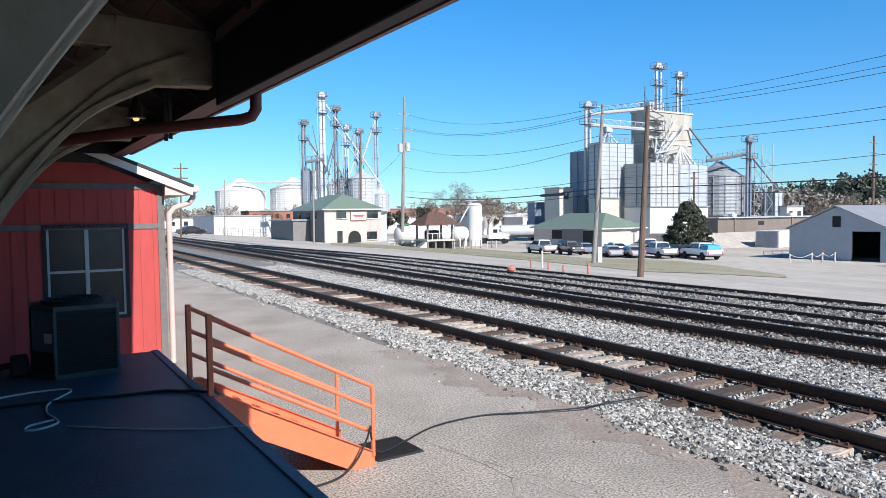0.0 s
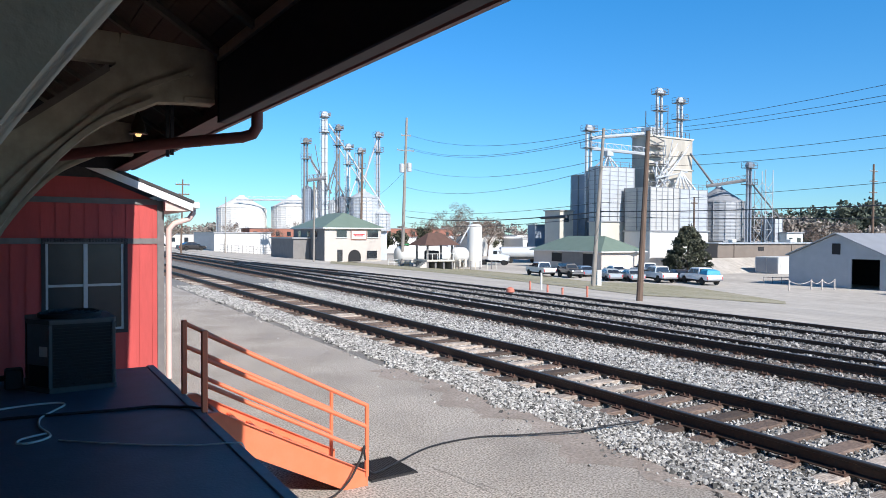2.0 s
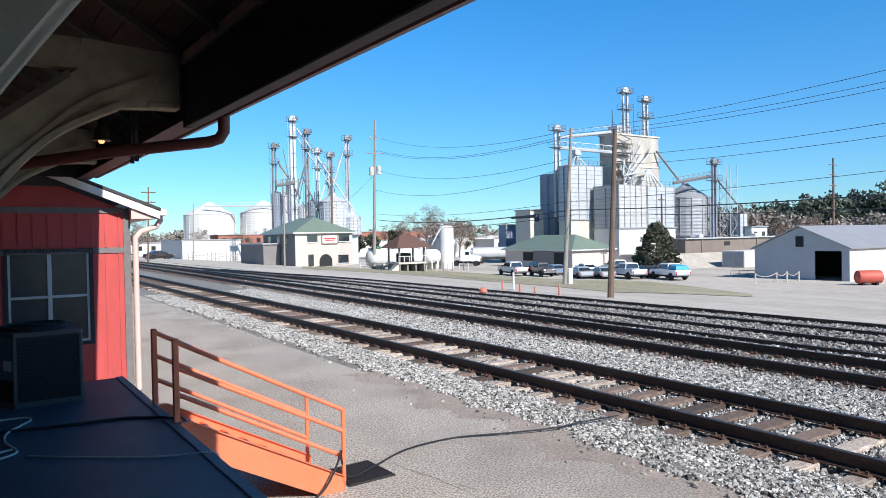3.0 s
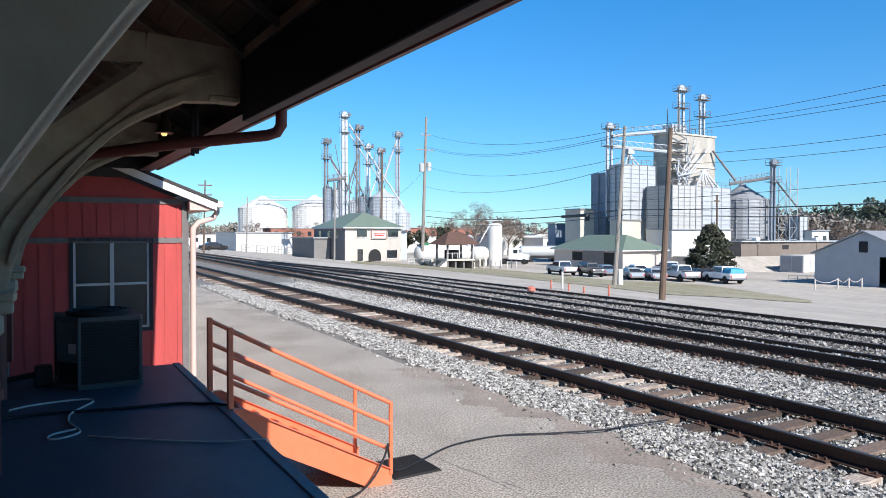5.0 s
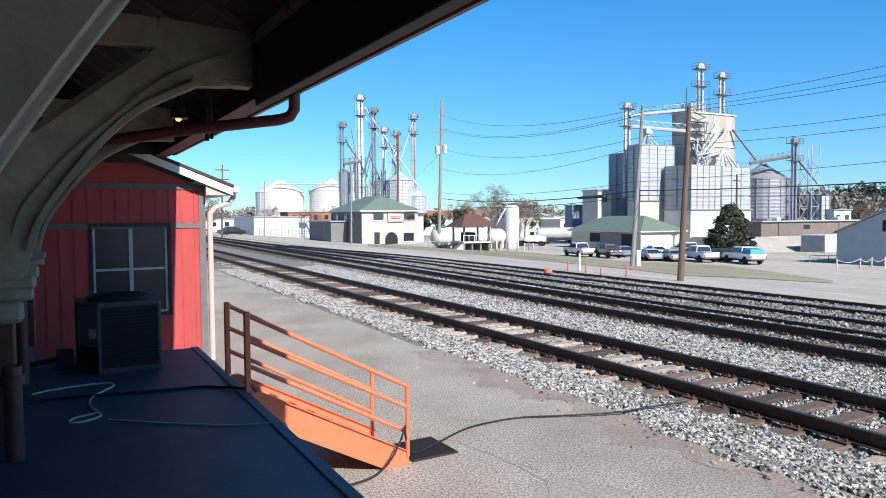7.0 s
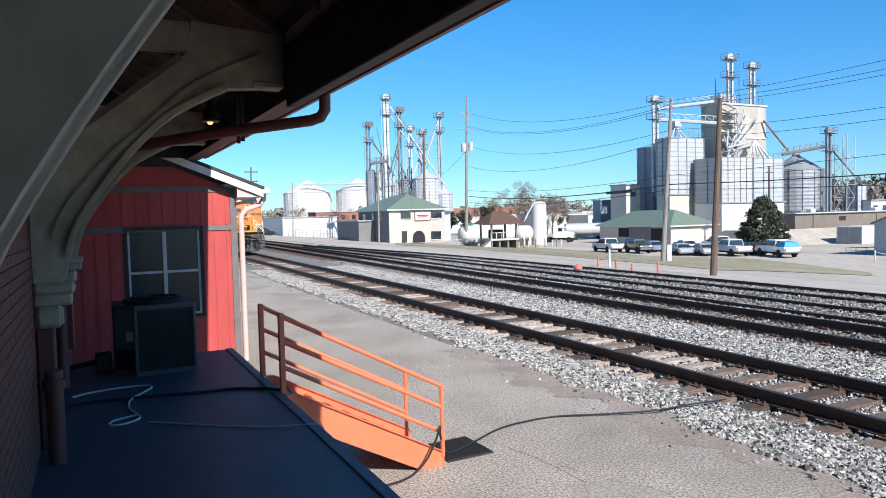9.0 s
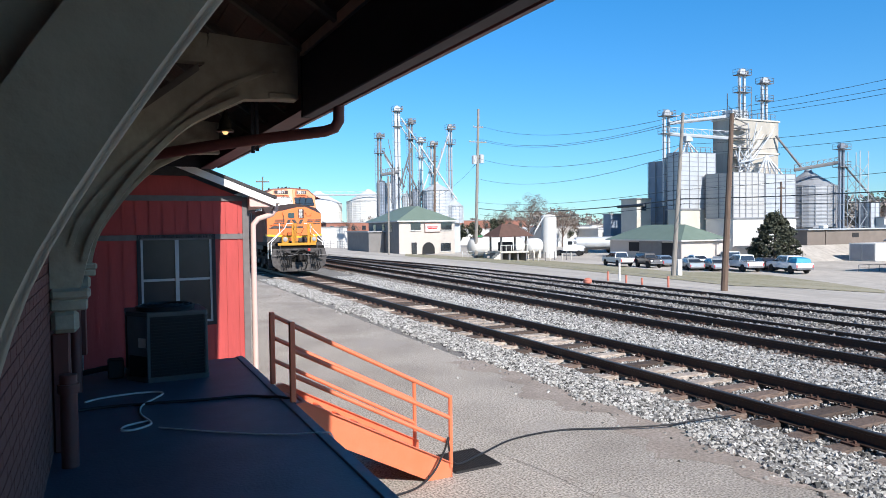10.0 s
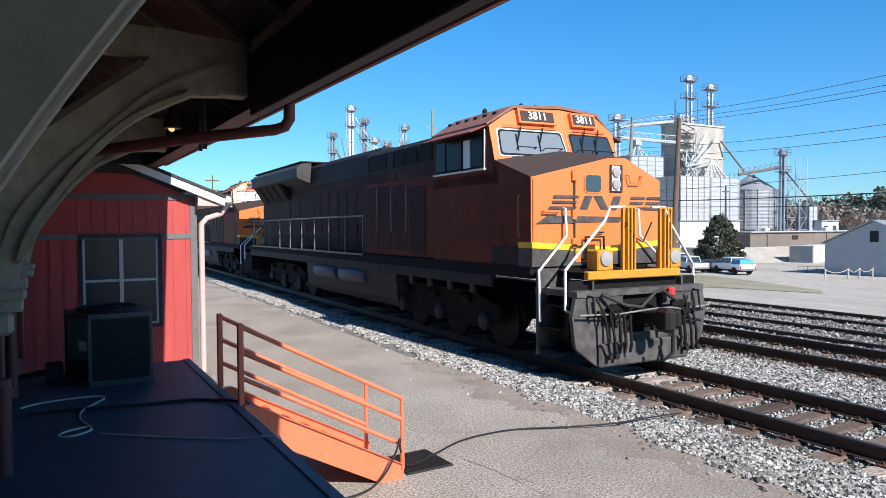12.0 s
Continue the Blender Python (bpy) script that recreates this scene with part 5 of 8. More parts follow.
    part("pilot_top", boxed((-1.42, 1.42, 0.1, 1.2, 1.26, 1.36)), LOCO_GREY, pilot)
    part("platform_edge", boxed((-1.12, 0.95, 0.18, 0.3, 1.52, 1.66), bevel=0.015), AMBER_PAINT, t, "amber yellow front platform edge")
    part("platform", boxed((-1.1, 1.0, 0.3, 1.16, 1.52, 1.64)), UNDERFRAME, t)
    cp = part("coupler", boxed((-0.14, 0.14, -0.35, 0.6, 0.78, 1.0), bevel=0.03), WHEEL_STEEL, t, "rusty knuckle coupler")
    part("knuckle", boxed((-0.2, 0.02, -0.62, -0.3, 0.7, 1.08), bevel=0.06), WHEEL_STEEL, cp)
    part("guard_arm", boxed((0.06, 0.2, -0.55, -0.3, 0.74, 1.04), bevel=0.05), WHEEL_STEEL, cp)
    part("uncoupling_lever", tubed(([(-1.45, 0.0, 1.0), (-0.7, -0.05, 0.98), (-0.2, -0.3, 1.06), (0.2, -0.3, 1.06), (0.7, -0.05, 0.98), (1.45, 0.0, 1.0)], 0.015)), DIRTY_RAIL, pilot)
    for x in (-0.72, -0.62, -0.5, 0.62, 0.72):
        part("air_hose", tubed(([(x, 0.0, 1.05), (x, -0.1, 0.95), (x + 0.02, -0.12, 0.5), (x + 0.03, -0.08, 0.36)], 0.024)), GASKET, pilot)
    part("train_line_cable", tubed(([(-0.95, 0.05, 1.3), (-0.6, -0.12, 1.12), (-0.3, -0.15, 1.08), (0.0, -0.15, 1.3), (0.15, -0.15, 1.34), (0.4, -0.12, 1.2), (0.7, 0.0, 1.1)], 0.03)), TANK_GREY, pilot)
    part("brake_hose", tubed(([(0.3, -0.05, 0.95), (0.36, -0.2, 0.6), (0.26, -0.28, 0.3), (0.02, -0.3, 0.2), (-0.05, -0.3, 0.45)], 0.03)), GASKET, pilot)
    for k, (x, dz) in enumerate(((-1.1, 0.0), (-0.9, 0.1), (0.85, 0.05), (1.05, 0.0))):
        part("jumper_cable", tubed(([(x, 0.02, 1.25 - dz), (x * 0.95, -0.08, 1.05), (x * 0.9, -0.1, 0.85 + dz), (x * 0.86, 0.0, 0.98)], 0.02)), GASKET, pilot)
    part("cut_lever_bracket", boxed((-0.9, -0.82, -0.08, 0.02, 0.92, 1.08)), UNDERFRAME, pilot)
    part("cut_lever_bracket", boxed((0.82, 0.9, -0.08, 0.02, 0.92, 1.08)), UNDERFRAME, pilot)
    part("mu_hose_box", boxed((-0.85, -0.45, -0.06, 0.02, 1.02, 1.14), bevel=0.02), UNDERFRAME, pilot)
    part("mu_hose_box", boxed((0.5, 0.82, -0.06, 0.02, 1.02, 1.14), bevel=0.02), UNDERFRAME, pilot)
    for x, z0, w in ((-1.05, 1.02, 0.5), (-0.85, 0.88, 0.3), (0.6, 0.96, 0.45), (0.95, 0.8, 0.3)):
        part("hose_rail", tubed(([(x, 0.04, z0), (x + w, 0.02, z0 - 0.06)], 0.026)), GASKET, pilot)
    for x in (-0.95, -0.82, 0.75, 0.9, 1.02):
        part("hose_loop", tubed(([(x, 0.06, 1.0), (x - 0.04, -0.08, 0.86), (x - 0.02, -0.12, 0.62), (x + 0.05, -0.06, 0.42), (x + 0.09, -0.04, 0.34)], 0.022)), GASKET, pilot)
        part("hose_end", boxed((x + 0.05, x + 0.12, -0.09, 0.0, 0.26, 0.34), bevel=0.015), WHEEL_STEEL, pilot)
    for x in (-1.2, 1.15):
        part("corner_grab", tubed(([(x, 0.1, 1.28), (x, -0.02, 1.28), (x + 0.05, -0.02, 0.95), (x, 0.1, 0.95)], 0.018)), GASKET, pilot)
    part("walkway_chain", tubed(([(-0.3, 0.22, 2.45), (-0.1, 0.22, 2.2), (0.1, 0.22, 2.12), (0.3, 0.22, 2.45)], 0.014)), LOCO_BLACK, t)
    # Dark plate added for the shade behind the coupler.
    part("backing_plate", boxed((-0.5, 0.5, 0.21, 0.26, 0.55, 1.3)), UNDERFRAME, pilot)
    part("glad_hand", boxed((0.42, 0.56, -0.08, 0.04, 1.2, 1.36), bevel=0.03), HOSE_RED, pilot)
    for s in (-1, 1):
        dl = part("ditch_light", boxed((s * 0.78 + 0.06 - 0.17, s * 0.78 + 0.06 + 0.17, 0.22, 0.5, 1.66, 2.0), bevel=0.02), AMBER_PAINT, t)
        bm = B()
        lathe(bm, [(0.125, 0.22), (0.12, 0.19), (0.03, 0.17)], (s * 0.78 + 0.06, 0, 1.86), 16, "y")
        part("lens", bm, LENS, dl, smooth=True)
        gx = -0.22 if s < 0 else 0.62
        for x in (-0.13, -0.02, 0.06, 0.13):
            part("gate_post", boxed((gx + x - 0.018, gx + x + 0.018, 0.2, 0.26, 1.6, 2.68), bevel=0.004), AMBER_PAINT, t)
        part("gate_panel", boxed((gx - 0.12, gx - 0.02, 0.262, 0.268, 1.64, 2.64)), AMBER_PAINT, t)
        part("gate_top", boxed((gx - 0.15, gx + 0.15, 0.2, 0.27, 2.68, 2.71)), AMBER_PAINT, t)
        part("front_handrail", tubed(([(s * 0.3, 0.23, 2.7), (s * 0.62, 0.23, 2.7), (s * 0.72, 0.24, 2.48), (s * 1.45, 0.35, 1.68), (s * 1.45, 0.35, 1.05), (s * 1.3, 0.2, 0.95)], 0.024)), RAIL_WHITE, t)
        part("front_handrail", tubed(([(s * 0.85, 1.17, 2.7), (s * 0.85, 1.09, 2.7), (s * 0.85, 1.06, 2.22), (s * 1.5, 0.98, 1.64), (s * 1.5, 0.95, 0.8)], 0.024)), RAIL_WHITE, t)
        st = part("step_box", boxed((s * 1.25 - 0.26, s * 1.25 + 0.26, 1.0, 1.05, 0.25, 1.68), (s * 1.0 - 0.02, s * 1.0 + 0.02, 0.2, 1.0, 0.3, 1.5)), LOCO_GREY, t)
        bm = B()
        lathe(bm, [(0.07, 0.99), (0.07, 0.996)], (s * 1.3, 0, 1.3), 14, "y")
        part("white_disc", bm, RAIL_WHITE, st)
        for z in (0.32, 0.7, 1.08):
            part("step", boxed((min(s * 1.02, s * 1.46), max(s * 1.0, s * 1.46), 0.45, 1.0, z, z + 0.03)), GASKET, st)
    part("rear_coupler", boxed((-0.14, 0.14, 21.9, 22.6, 0.78, 1.0), bevel=0.03), WHEEL_STEEL, t)
    part("end_sill", boxed((-1.45, 1.45, 21.8, 21.95, 0.6, 1.6)), UNDERFRAME, t)
    return t, wheels


loco, loco_wheels = build_locomotive("leading orange and black diesel freight locomotive rolling on the near track", "3811")
loco_2 = copy_thing(loco, pose(0.72, 31.2, 0.145))
tagged(loco_2, "second orange and black diesel locomotive coupled behind the first")
loco_2_wheels = [o for o in loco_2.children if o.name.startswith("wheel")]

# ---- the mill town beyond the tracks ----
GALV = material("galvanised_sheet", (0.5, 0.525, 0.55), 0.55, 0.2, grain=0.35, scale=0.8, second=(0.36, 0.38, 0.41), big=0.3, big_scale=0.15)
GALV_DARK = material("weathered_steel_frame", (0.2, 0.2, 0.21), 0.65, 0.3, grain=0.4, scale=1.0)
GALV_MID = material("dull_steel_band", (0.34, 0.35, 0.37), 0.6, 0.3, grain=0.3, scale=1.0)
GALV_BLUE = material("blue_grey_sheet", (0.24, 0.28, 0.34), 0.6, 0.2, grain=0.35, scale=0.6)
CONCRETE = material("pale_concrete", (0.55, 0.515, 0.45), 0.9, grain=0.35, scale=0.7, second=(0.45, 0.42, 0.36), big=0.4, big_scale=0.12)
STAINED = material("stained_tower_concrete", (0.5, 0.46, 0.4), 0.9, grain=0.6, scale=0.5, second=(0.27, 0.25, 0.22), big=0.6, big_scale=0.15, stretch=(1, 1, 0.3))
CREAM = material("cream_stucco", (0.52, 0.465, 0.42), 0.85, grain=0.25, scale=1.5, second=(0.43, 0.385, 0.345))
PANEL = material("chalky_white_panel", (0.46, 0.455, 0.44), 0.8, grain=0.3, scale=0.9, second=(0.44, 0.43, 0.42))
TAN_WALL = material("tan_block_wall", (0.2, 0.165, 0.14), 0.9, grain=0.35, scale=0.7, big=0.3, big_scale=0.1)
GREY_WALL = material("grey_block_wall", (0.2, 0.19, 0.185), 0.85, grain=0.3, scale=1.2)
WHITE_WALL = material("white_block_wall", (0.6, 0.59, 0.565), 0.75, grain=0.2, scale=0.8, second=(0.5, 0.48, 0.45))
GREEN_ROOF = material("green_metal_roof", (0.19, 0.25, 0.2), 0.55, 0.2, grain=0.3, scale=0.9, second=(0.14, 0.19, 0.15))
BROWN_ROOF = material("brown_shingle_roof", (0.12, 0.065, 0.05), 0.85, grain=0.4, scale=1.5)
GREY_ROOF = material("grey_metal_roof", (0.36, 0.36, 0.37), 0.5, 0.3, grain=0.25, scale=0.6)
BRICK_FAR = material("far_brick", (0.33, 0.14, 0.1), 0.9, grain=0.3, scale=0.8)
DARK_GLASS = glass_material("dark_window_glass", (0.03, 0.035, 0.04), 0.1)
DARK_VOID = material("dark_interior", (0.02, 0.02, 0.022), 0.9)
POLE_WOOD = material("weathered_pole_wood", (0.17, 0.115, 0.085), 0.95, grain=0.6, scale=3, second=(0.08, 0.055, 0.042), stretch=(4, 4, 0.4))
POLE_PALE = material("grey_pole_wood", (0.3, 0.27, 0.24), 0.95, grain=0.5, scale=3, stretch=(4, 4, 0.4))
WIRE = material("dark_wire", (0.03, 0.035, 0.045), 0.6)
INSULATOR = material("grey_transformer", (0.5, 0.52, 0.53), 0.5, 0.2)
CAR_WHITE = material("white_car_paint", (0.75, 0.76, 0.77), 0.3, coat=0.5)
CAR_DARK = material("dark_car_paint", (0.035, 0.03, 0.03), 0.3, coat=0.5)
CAR_BLUE = material("blue_grey_car_paint", (0.16, 0.22, 0.3), 0.3, coat=0.5)
CAR_SILVER = material("silver_car_paint", (0.45, 0.48, 0.5), 0.3, 0.4, coat=0.5)
TARP = material("blue_tarp", (0.03, 0.3, 0.48), 0.6)
TYRE = material("tyre_rubber", (0.02, 0.02, 0.02), 0.9)
RIM = material("alloy_rim", (0.22, 0.22, 0.23), 0.5, 0.6)
MARKER = material("faded_red_marker", (0.58, 0.2, 0.14), 0.75, grain=0.4, scale=6)
SIGN_RED = material("red_sign", (0.55, 0.025, 0.03), 0.5)
SIGN_GREEN = material("green_sign", (0.02, 0.22, 0.08), 0.5)
LEAF_DARK = material("dark_evergreen_leaf", (0.06, 0.065, 0.04), 0.8, island=0.7)
TWIG = material("bare_twigs", (0.16, 0.115, 0.09), 0.95, island=0.4)
FAR_WOODS = material("far_dark_woods", (0.085, 0.1, 0.075), 0.95, island=0.4)
BARE_WOODS = material("bare_brown_woods", (0.24, 0.21, 0.185), 0.95, island=0.35)


def ribbed_bin(name, label, x0, x1, y0, y1, z0, z1, cols, rows, mat=GALV):
    """A rectangular steel bin: sheet walls, stiffening bands and upright posts."""
    t = thing(name, label, "grain bin")
    part("shell", boxed((x0, x1, y0, y1, z0, z1)), mat, t)
    for k in range(rows + 1):
        z = z0 + (z1 - z0) * k / rows
        part("band", boxed((x0 - 0.1, x1 + 0.1, y0 - 0.06, y1 + 0.06, z - 0.045, z + 0.045)), GALV_MID, t)
    for k in range(cols + 1):
        x = x0 + (x1 - x0) * k / cols
        part("upright", boxed((x - 0.07, x + 0.07, y0 - 0.12, y0 - 0.061, z0, z1)), GALV_MID, t)
    for k in range(3):
        y = y0 + (y1 - y0) * k / 2
        part("upright", boxed((x0 - 0.16, x0 - 0.101, y - 0.08, y + 0.08, z0, z1)), GALV_DARK, t)
    n = int((x1 - x0) / 1.2)
    bm = B()
    for k in range(n + 1):
        x = x0 + (x1 - x0) * k / n
        box(bm, x - 0.03, x + 0.03, y0 - 0.02, y0 + 0.03, z1, z1 + 1.0)
    box(bm, x0, x1, y0 - 0.02, y0 + 0.03, z1 + 0.95, z1 + 1.03)
    box(bm, x0, x1, y0 - 0.02, y0 + 0.03, z1 + 0.5, z1 + 0.55)
    part("roof_railing", bm, GALV_DARK, t)
    return t


def elevator_leg(label, x, y, z0, z1, w=0.45, mat=GALV, cage=True, deck=0.95, trunk=0.2):
    """A bucket elevator: two trunks, a rounded head with a motor, platforms, a caged ladder."""
    t = thing("bucket_elevator", label, "elevator leg")
    for s in (-1, 1):
        part("trunk", boxed((x + s * w - trunk, x + s * w + trunk, y - trunk, y + trunk, z0, z1 - 1.0)), mat, t)
    z = z0 + 3.0
    while z < z1 - 2:
        part("trunk_flange", boxed((x - w - trunk - 0.05, x + w + trunk + 0.05, y - trunk - 0.05, y + trunk + 0.05, z, z + 0.09)), GALV_DARK, t)
        z += 3.0
    bm = B()
    prism(bm, [(x + math.cos(radians(a)) * (w + trunk + 0.12), z1 - 1.0 + 1.0 * math.sin(radians(a))) for a in range(0, 181, 20)], "y", y - 0.35, y + 0.35)
    part("head", bm, mat, t)
    part("motor", boxed((x + w + trunk + 0.1, x + w + trunk + 0.75, y - 0.3, y + 0.3, z1 - 0.9, z1 - 0.35), bevel=0.06), GALV_DARK, t)
    e = w + deck
    for z in (z1 - 1.3, z1 - 4.6):
        part("platform", boxed((x - e, x + e, y - 0.9, y + 0.7, z, z + 0.1)), GALV_DARK, t)
        for px, py in ((-e, -0.9), (e, -0.9), (-e, 0.7), (e, 0.7), (0, -0.9)):
            part("rail_post", tubed(([(x + px, y + py, z), (x + px, y + py, z + 1.1)], 0.045), n=4), GALV_DARK, t)
        for h in (0.55, 1.1):
            part("guard_rail", tubed(([(x - e, y + 0.7, z + h), (x - e, y - 0.9, z + h), (x + e, y - 0.9, z + h), (x + e, y + 0.7, z + h)], 0.035), n=4), GALV_DARK, t)
    if cage:
        lx = x - w - 0.55
        for dx in (-0.2, 0.2):
            part("ladder_rail", tubed(([(lx + dx, y - 0.3, z0), (lx + dx, y - 0.3, z1 - 1.2)], 0.04), n=4), mat, t)
        bm = B()
        zz = z0
        while zz < z1 - 1.2:
            tube(bm, [(lx - 0.2, y - 0.3, zz), (lx + 0.2, y - 0.3, zz)], 0.03, 4)
            zz += 0.9
        tagged(part("rungs", bm, GALV_DARK, t), kind="stuff")
    return t


def lattice(label, x, y, z0, z1, w, mat=GALV):
    t = thing("lattice_tower", label, "steel tower")
    for sx in (-1, 1):
        for sy in (-1, 1):
            part("leg", tubed(([(x + sx * w, y + sy * w, z0), (x + sx * w, y + sy * w, z1)], 0.09), n=5), mat, t)
    z, flip = z0, 1
    while z + 2 * w < z1:
        for sy in (-1, 1):
            part("brace", tubed(([(x - flip * w, y + sy * w, z), (x + flip * w, y + sy * w, z + 2 * w)], 0.05), n=4), mat, t)
            part("brace", tubed(([(x + sy * w, y - flip * w, z), (x + sy * w, y + flip * w, z + 2 * w)], 0.05), n=4), mat, t)
            part("strut", tubed(([(x - w, y + sy * w, z), (x + w, y + sy * w, z)], 0.05), n=4), mat, t)
        flip = -flip
        z += 2 * w
    return t


def round_bin(label, x, y, r, z0, z1, peak, mat=GALV, legs=0.0):
    t = thing("round_bin", label, "grain bin")
    bm = B()
    n = 28
    prof = []
    z = z0 + legs
    k = 0
    while z < z1:
        prof += [(r, z), (r + 0.05, z + 0.35)]
        z += 0.7
    lathe(bm, prof + [(r, z1)], (x, y, 0), n)
    part("wall", bm, mat, t, smooth=False)
    bm = B()
    lathe(bm, [(r + 0.15, z1), (r * 0.15, peak), (r * 0.12, peak + 0.4), (0.05, peak + 0.45)], (x, y, 0), n)
    part("cone_roof", bm, mat, t)
    for k in range(n // 2):
        a = 4 * math.pi * k / n
        part("stiffener", tubed(([(x + (r + 0.08) * math.cos(a), y + (r + 0.08) * math.sin(a), z0), (x + (r + 0.08) * math.cos(a), y + (r + 0.08) * math.sin(a), z1)], 0.07), n=5), mat, t)
    return t


def spout(label, a, b, r=0.25, mat=GALV):
    return single("grain_spout", tubed(([a, b], r), n=8), mat, label, "pipe")


def gantry(label, a, b, h=1.1, mat=GALV):
    """A conveyor bridge with a trough, truss and hand rail."""
    t = thing("conveyor_bridge", label, "conveyor")
    a, b = Vector(a), Vector(b)
    part("trough", tubed(([a, b], 0.34), n=6), mat, t)
    bm = B()
    n = 8
    for i in range(n + 1):
        p = a.lerp(b, i / n)
        tube(bm, [p + Vector((0, 0, 0.2)), p + Vector((0, 0, 0.2 + h))], 0.05, 4)
        if i < n:
            q = a.lerp(b, (i + 1) / n)
            tube(bm, [p + Vector((0, 0, 0.2 + h)), q + Vector((0, 0, 0.2))], 0.04, 4)
    tube(bm, [a + Vector((0, 0, 0.2 + h)), b + Vector((0, 0, 0.2 + h))], 0.06, 4)
    part("truss", bm, mat, t)
    return t


def plain_building(name, label, x0, x1, y0, y1, z0, z1, mat, roof_mat=None, windows=0, category="building"):
    """Walls with a parapet cap; windows set into the two seen sides."""
    t = thing(name, label, category)
    part("wall", boxed((x0, x1, y0, y1, z0, z1)), mat, t)
    part("roof", boxed((x0 - 0.25, x1 + 0.25, y0 - 0.25, y1 + 0.25, z1, z1 + 0.22)), roof_mat or GREY_ROOF, t)
    for k in range(windows):
        x = x0 + (x1 - x0) * (k + 0.5) / windows
        w = part("window", boxed((x - 0.6, x + 0.6, y0 - 0.04, y0 - 0.004, z1 - 2.2, z1 - 0.9)), DARK_GLASS, t)
        part("sill", boxed((x - 0.7, x + 0.7, y0 - 0.12, y0 - 0.042, z1 - 2.32, z1 - 2.2)), mat, w)
    return t


def hip_house(name, label, x0, x1, y0, y1, z0, z1, zr, over, wall_lit, roof_mat):
    t = thing(name, label, "building")
    part("wall", boxed((x0, x1, y0, y1, z0, z1)), wall_lit, t)
    bm = B()
    e = [(x0 - over, y0 - over, z1), (x1 + over, y0 - over, z1), (x1 + over, y1 + over, z1), (x0 - over, y1 + over, z1)]
    w, d = x1 - x0, y1 - y0
    if d > w:
        r = [((x0 + x1) / 2, y0 + w * 0.42, zr), ((x0 + x1) / 2, y1 - w * 0.42, zr)]
    else:
        r = [(x0 + d * 0.42, (y0 + y1) / 2, zr), (x1 - d * 0.42, (y0 + y1) / 2, zr)]
    v = [bm.verts.new(p) for p in e + r]
    if d > w:
        for q in ((0, 1, 4), (1, 2, 5, 4), (2, 3, 5), (3, 0, 4, 5), (3, 2, 1, 0)):
            bm.faces.new([v[i] for i in q])
    else:
        for q in ((0, 1, 5, 4), (1, 2, 5), (2, 3, 4, 5), (3, 0, 4), (3, 2, 1, 0)):
            bm.faces.new([v[i] for i in q])
    roof = part("roof", bm, roof_mat, t)
    part("eave_board", boxed((x0 - over, x1 + over, y0 - over, y1 + over, z1 - 0.2, z1 - 0.004)), WHITE_WALL, t)
    return t


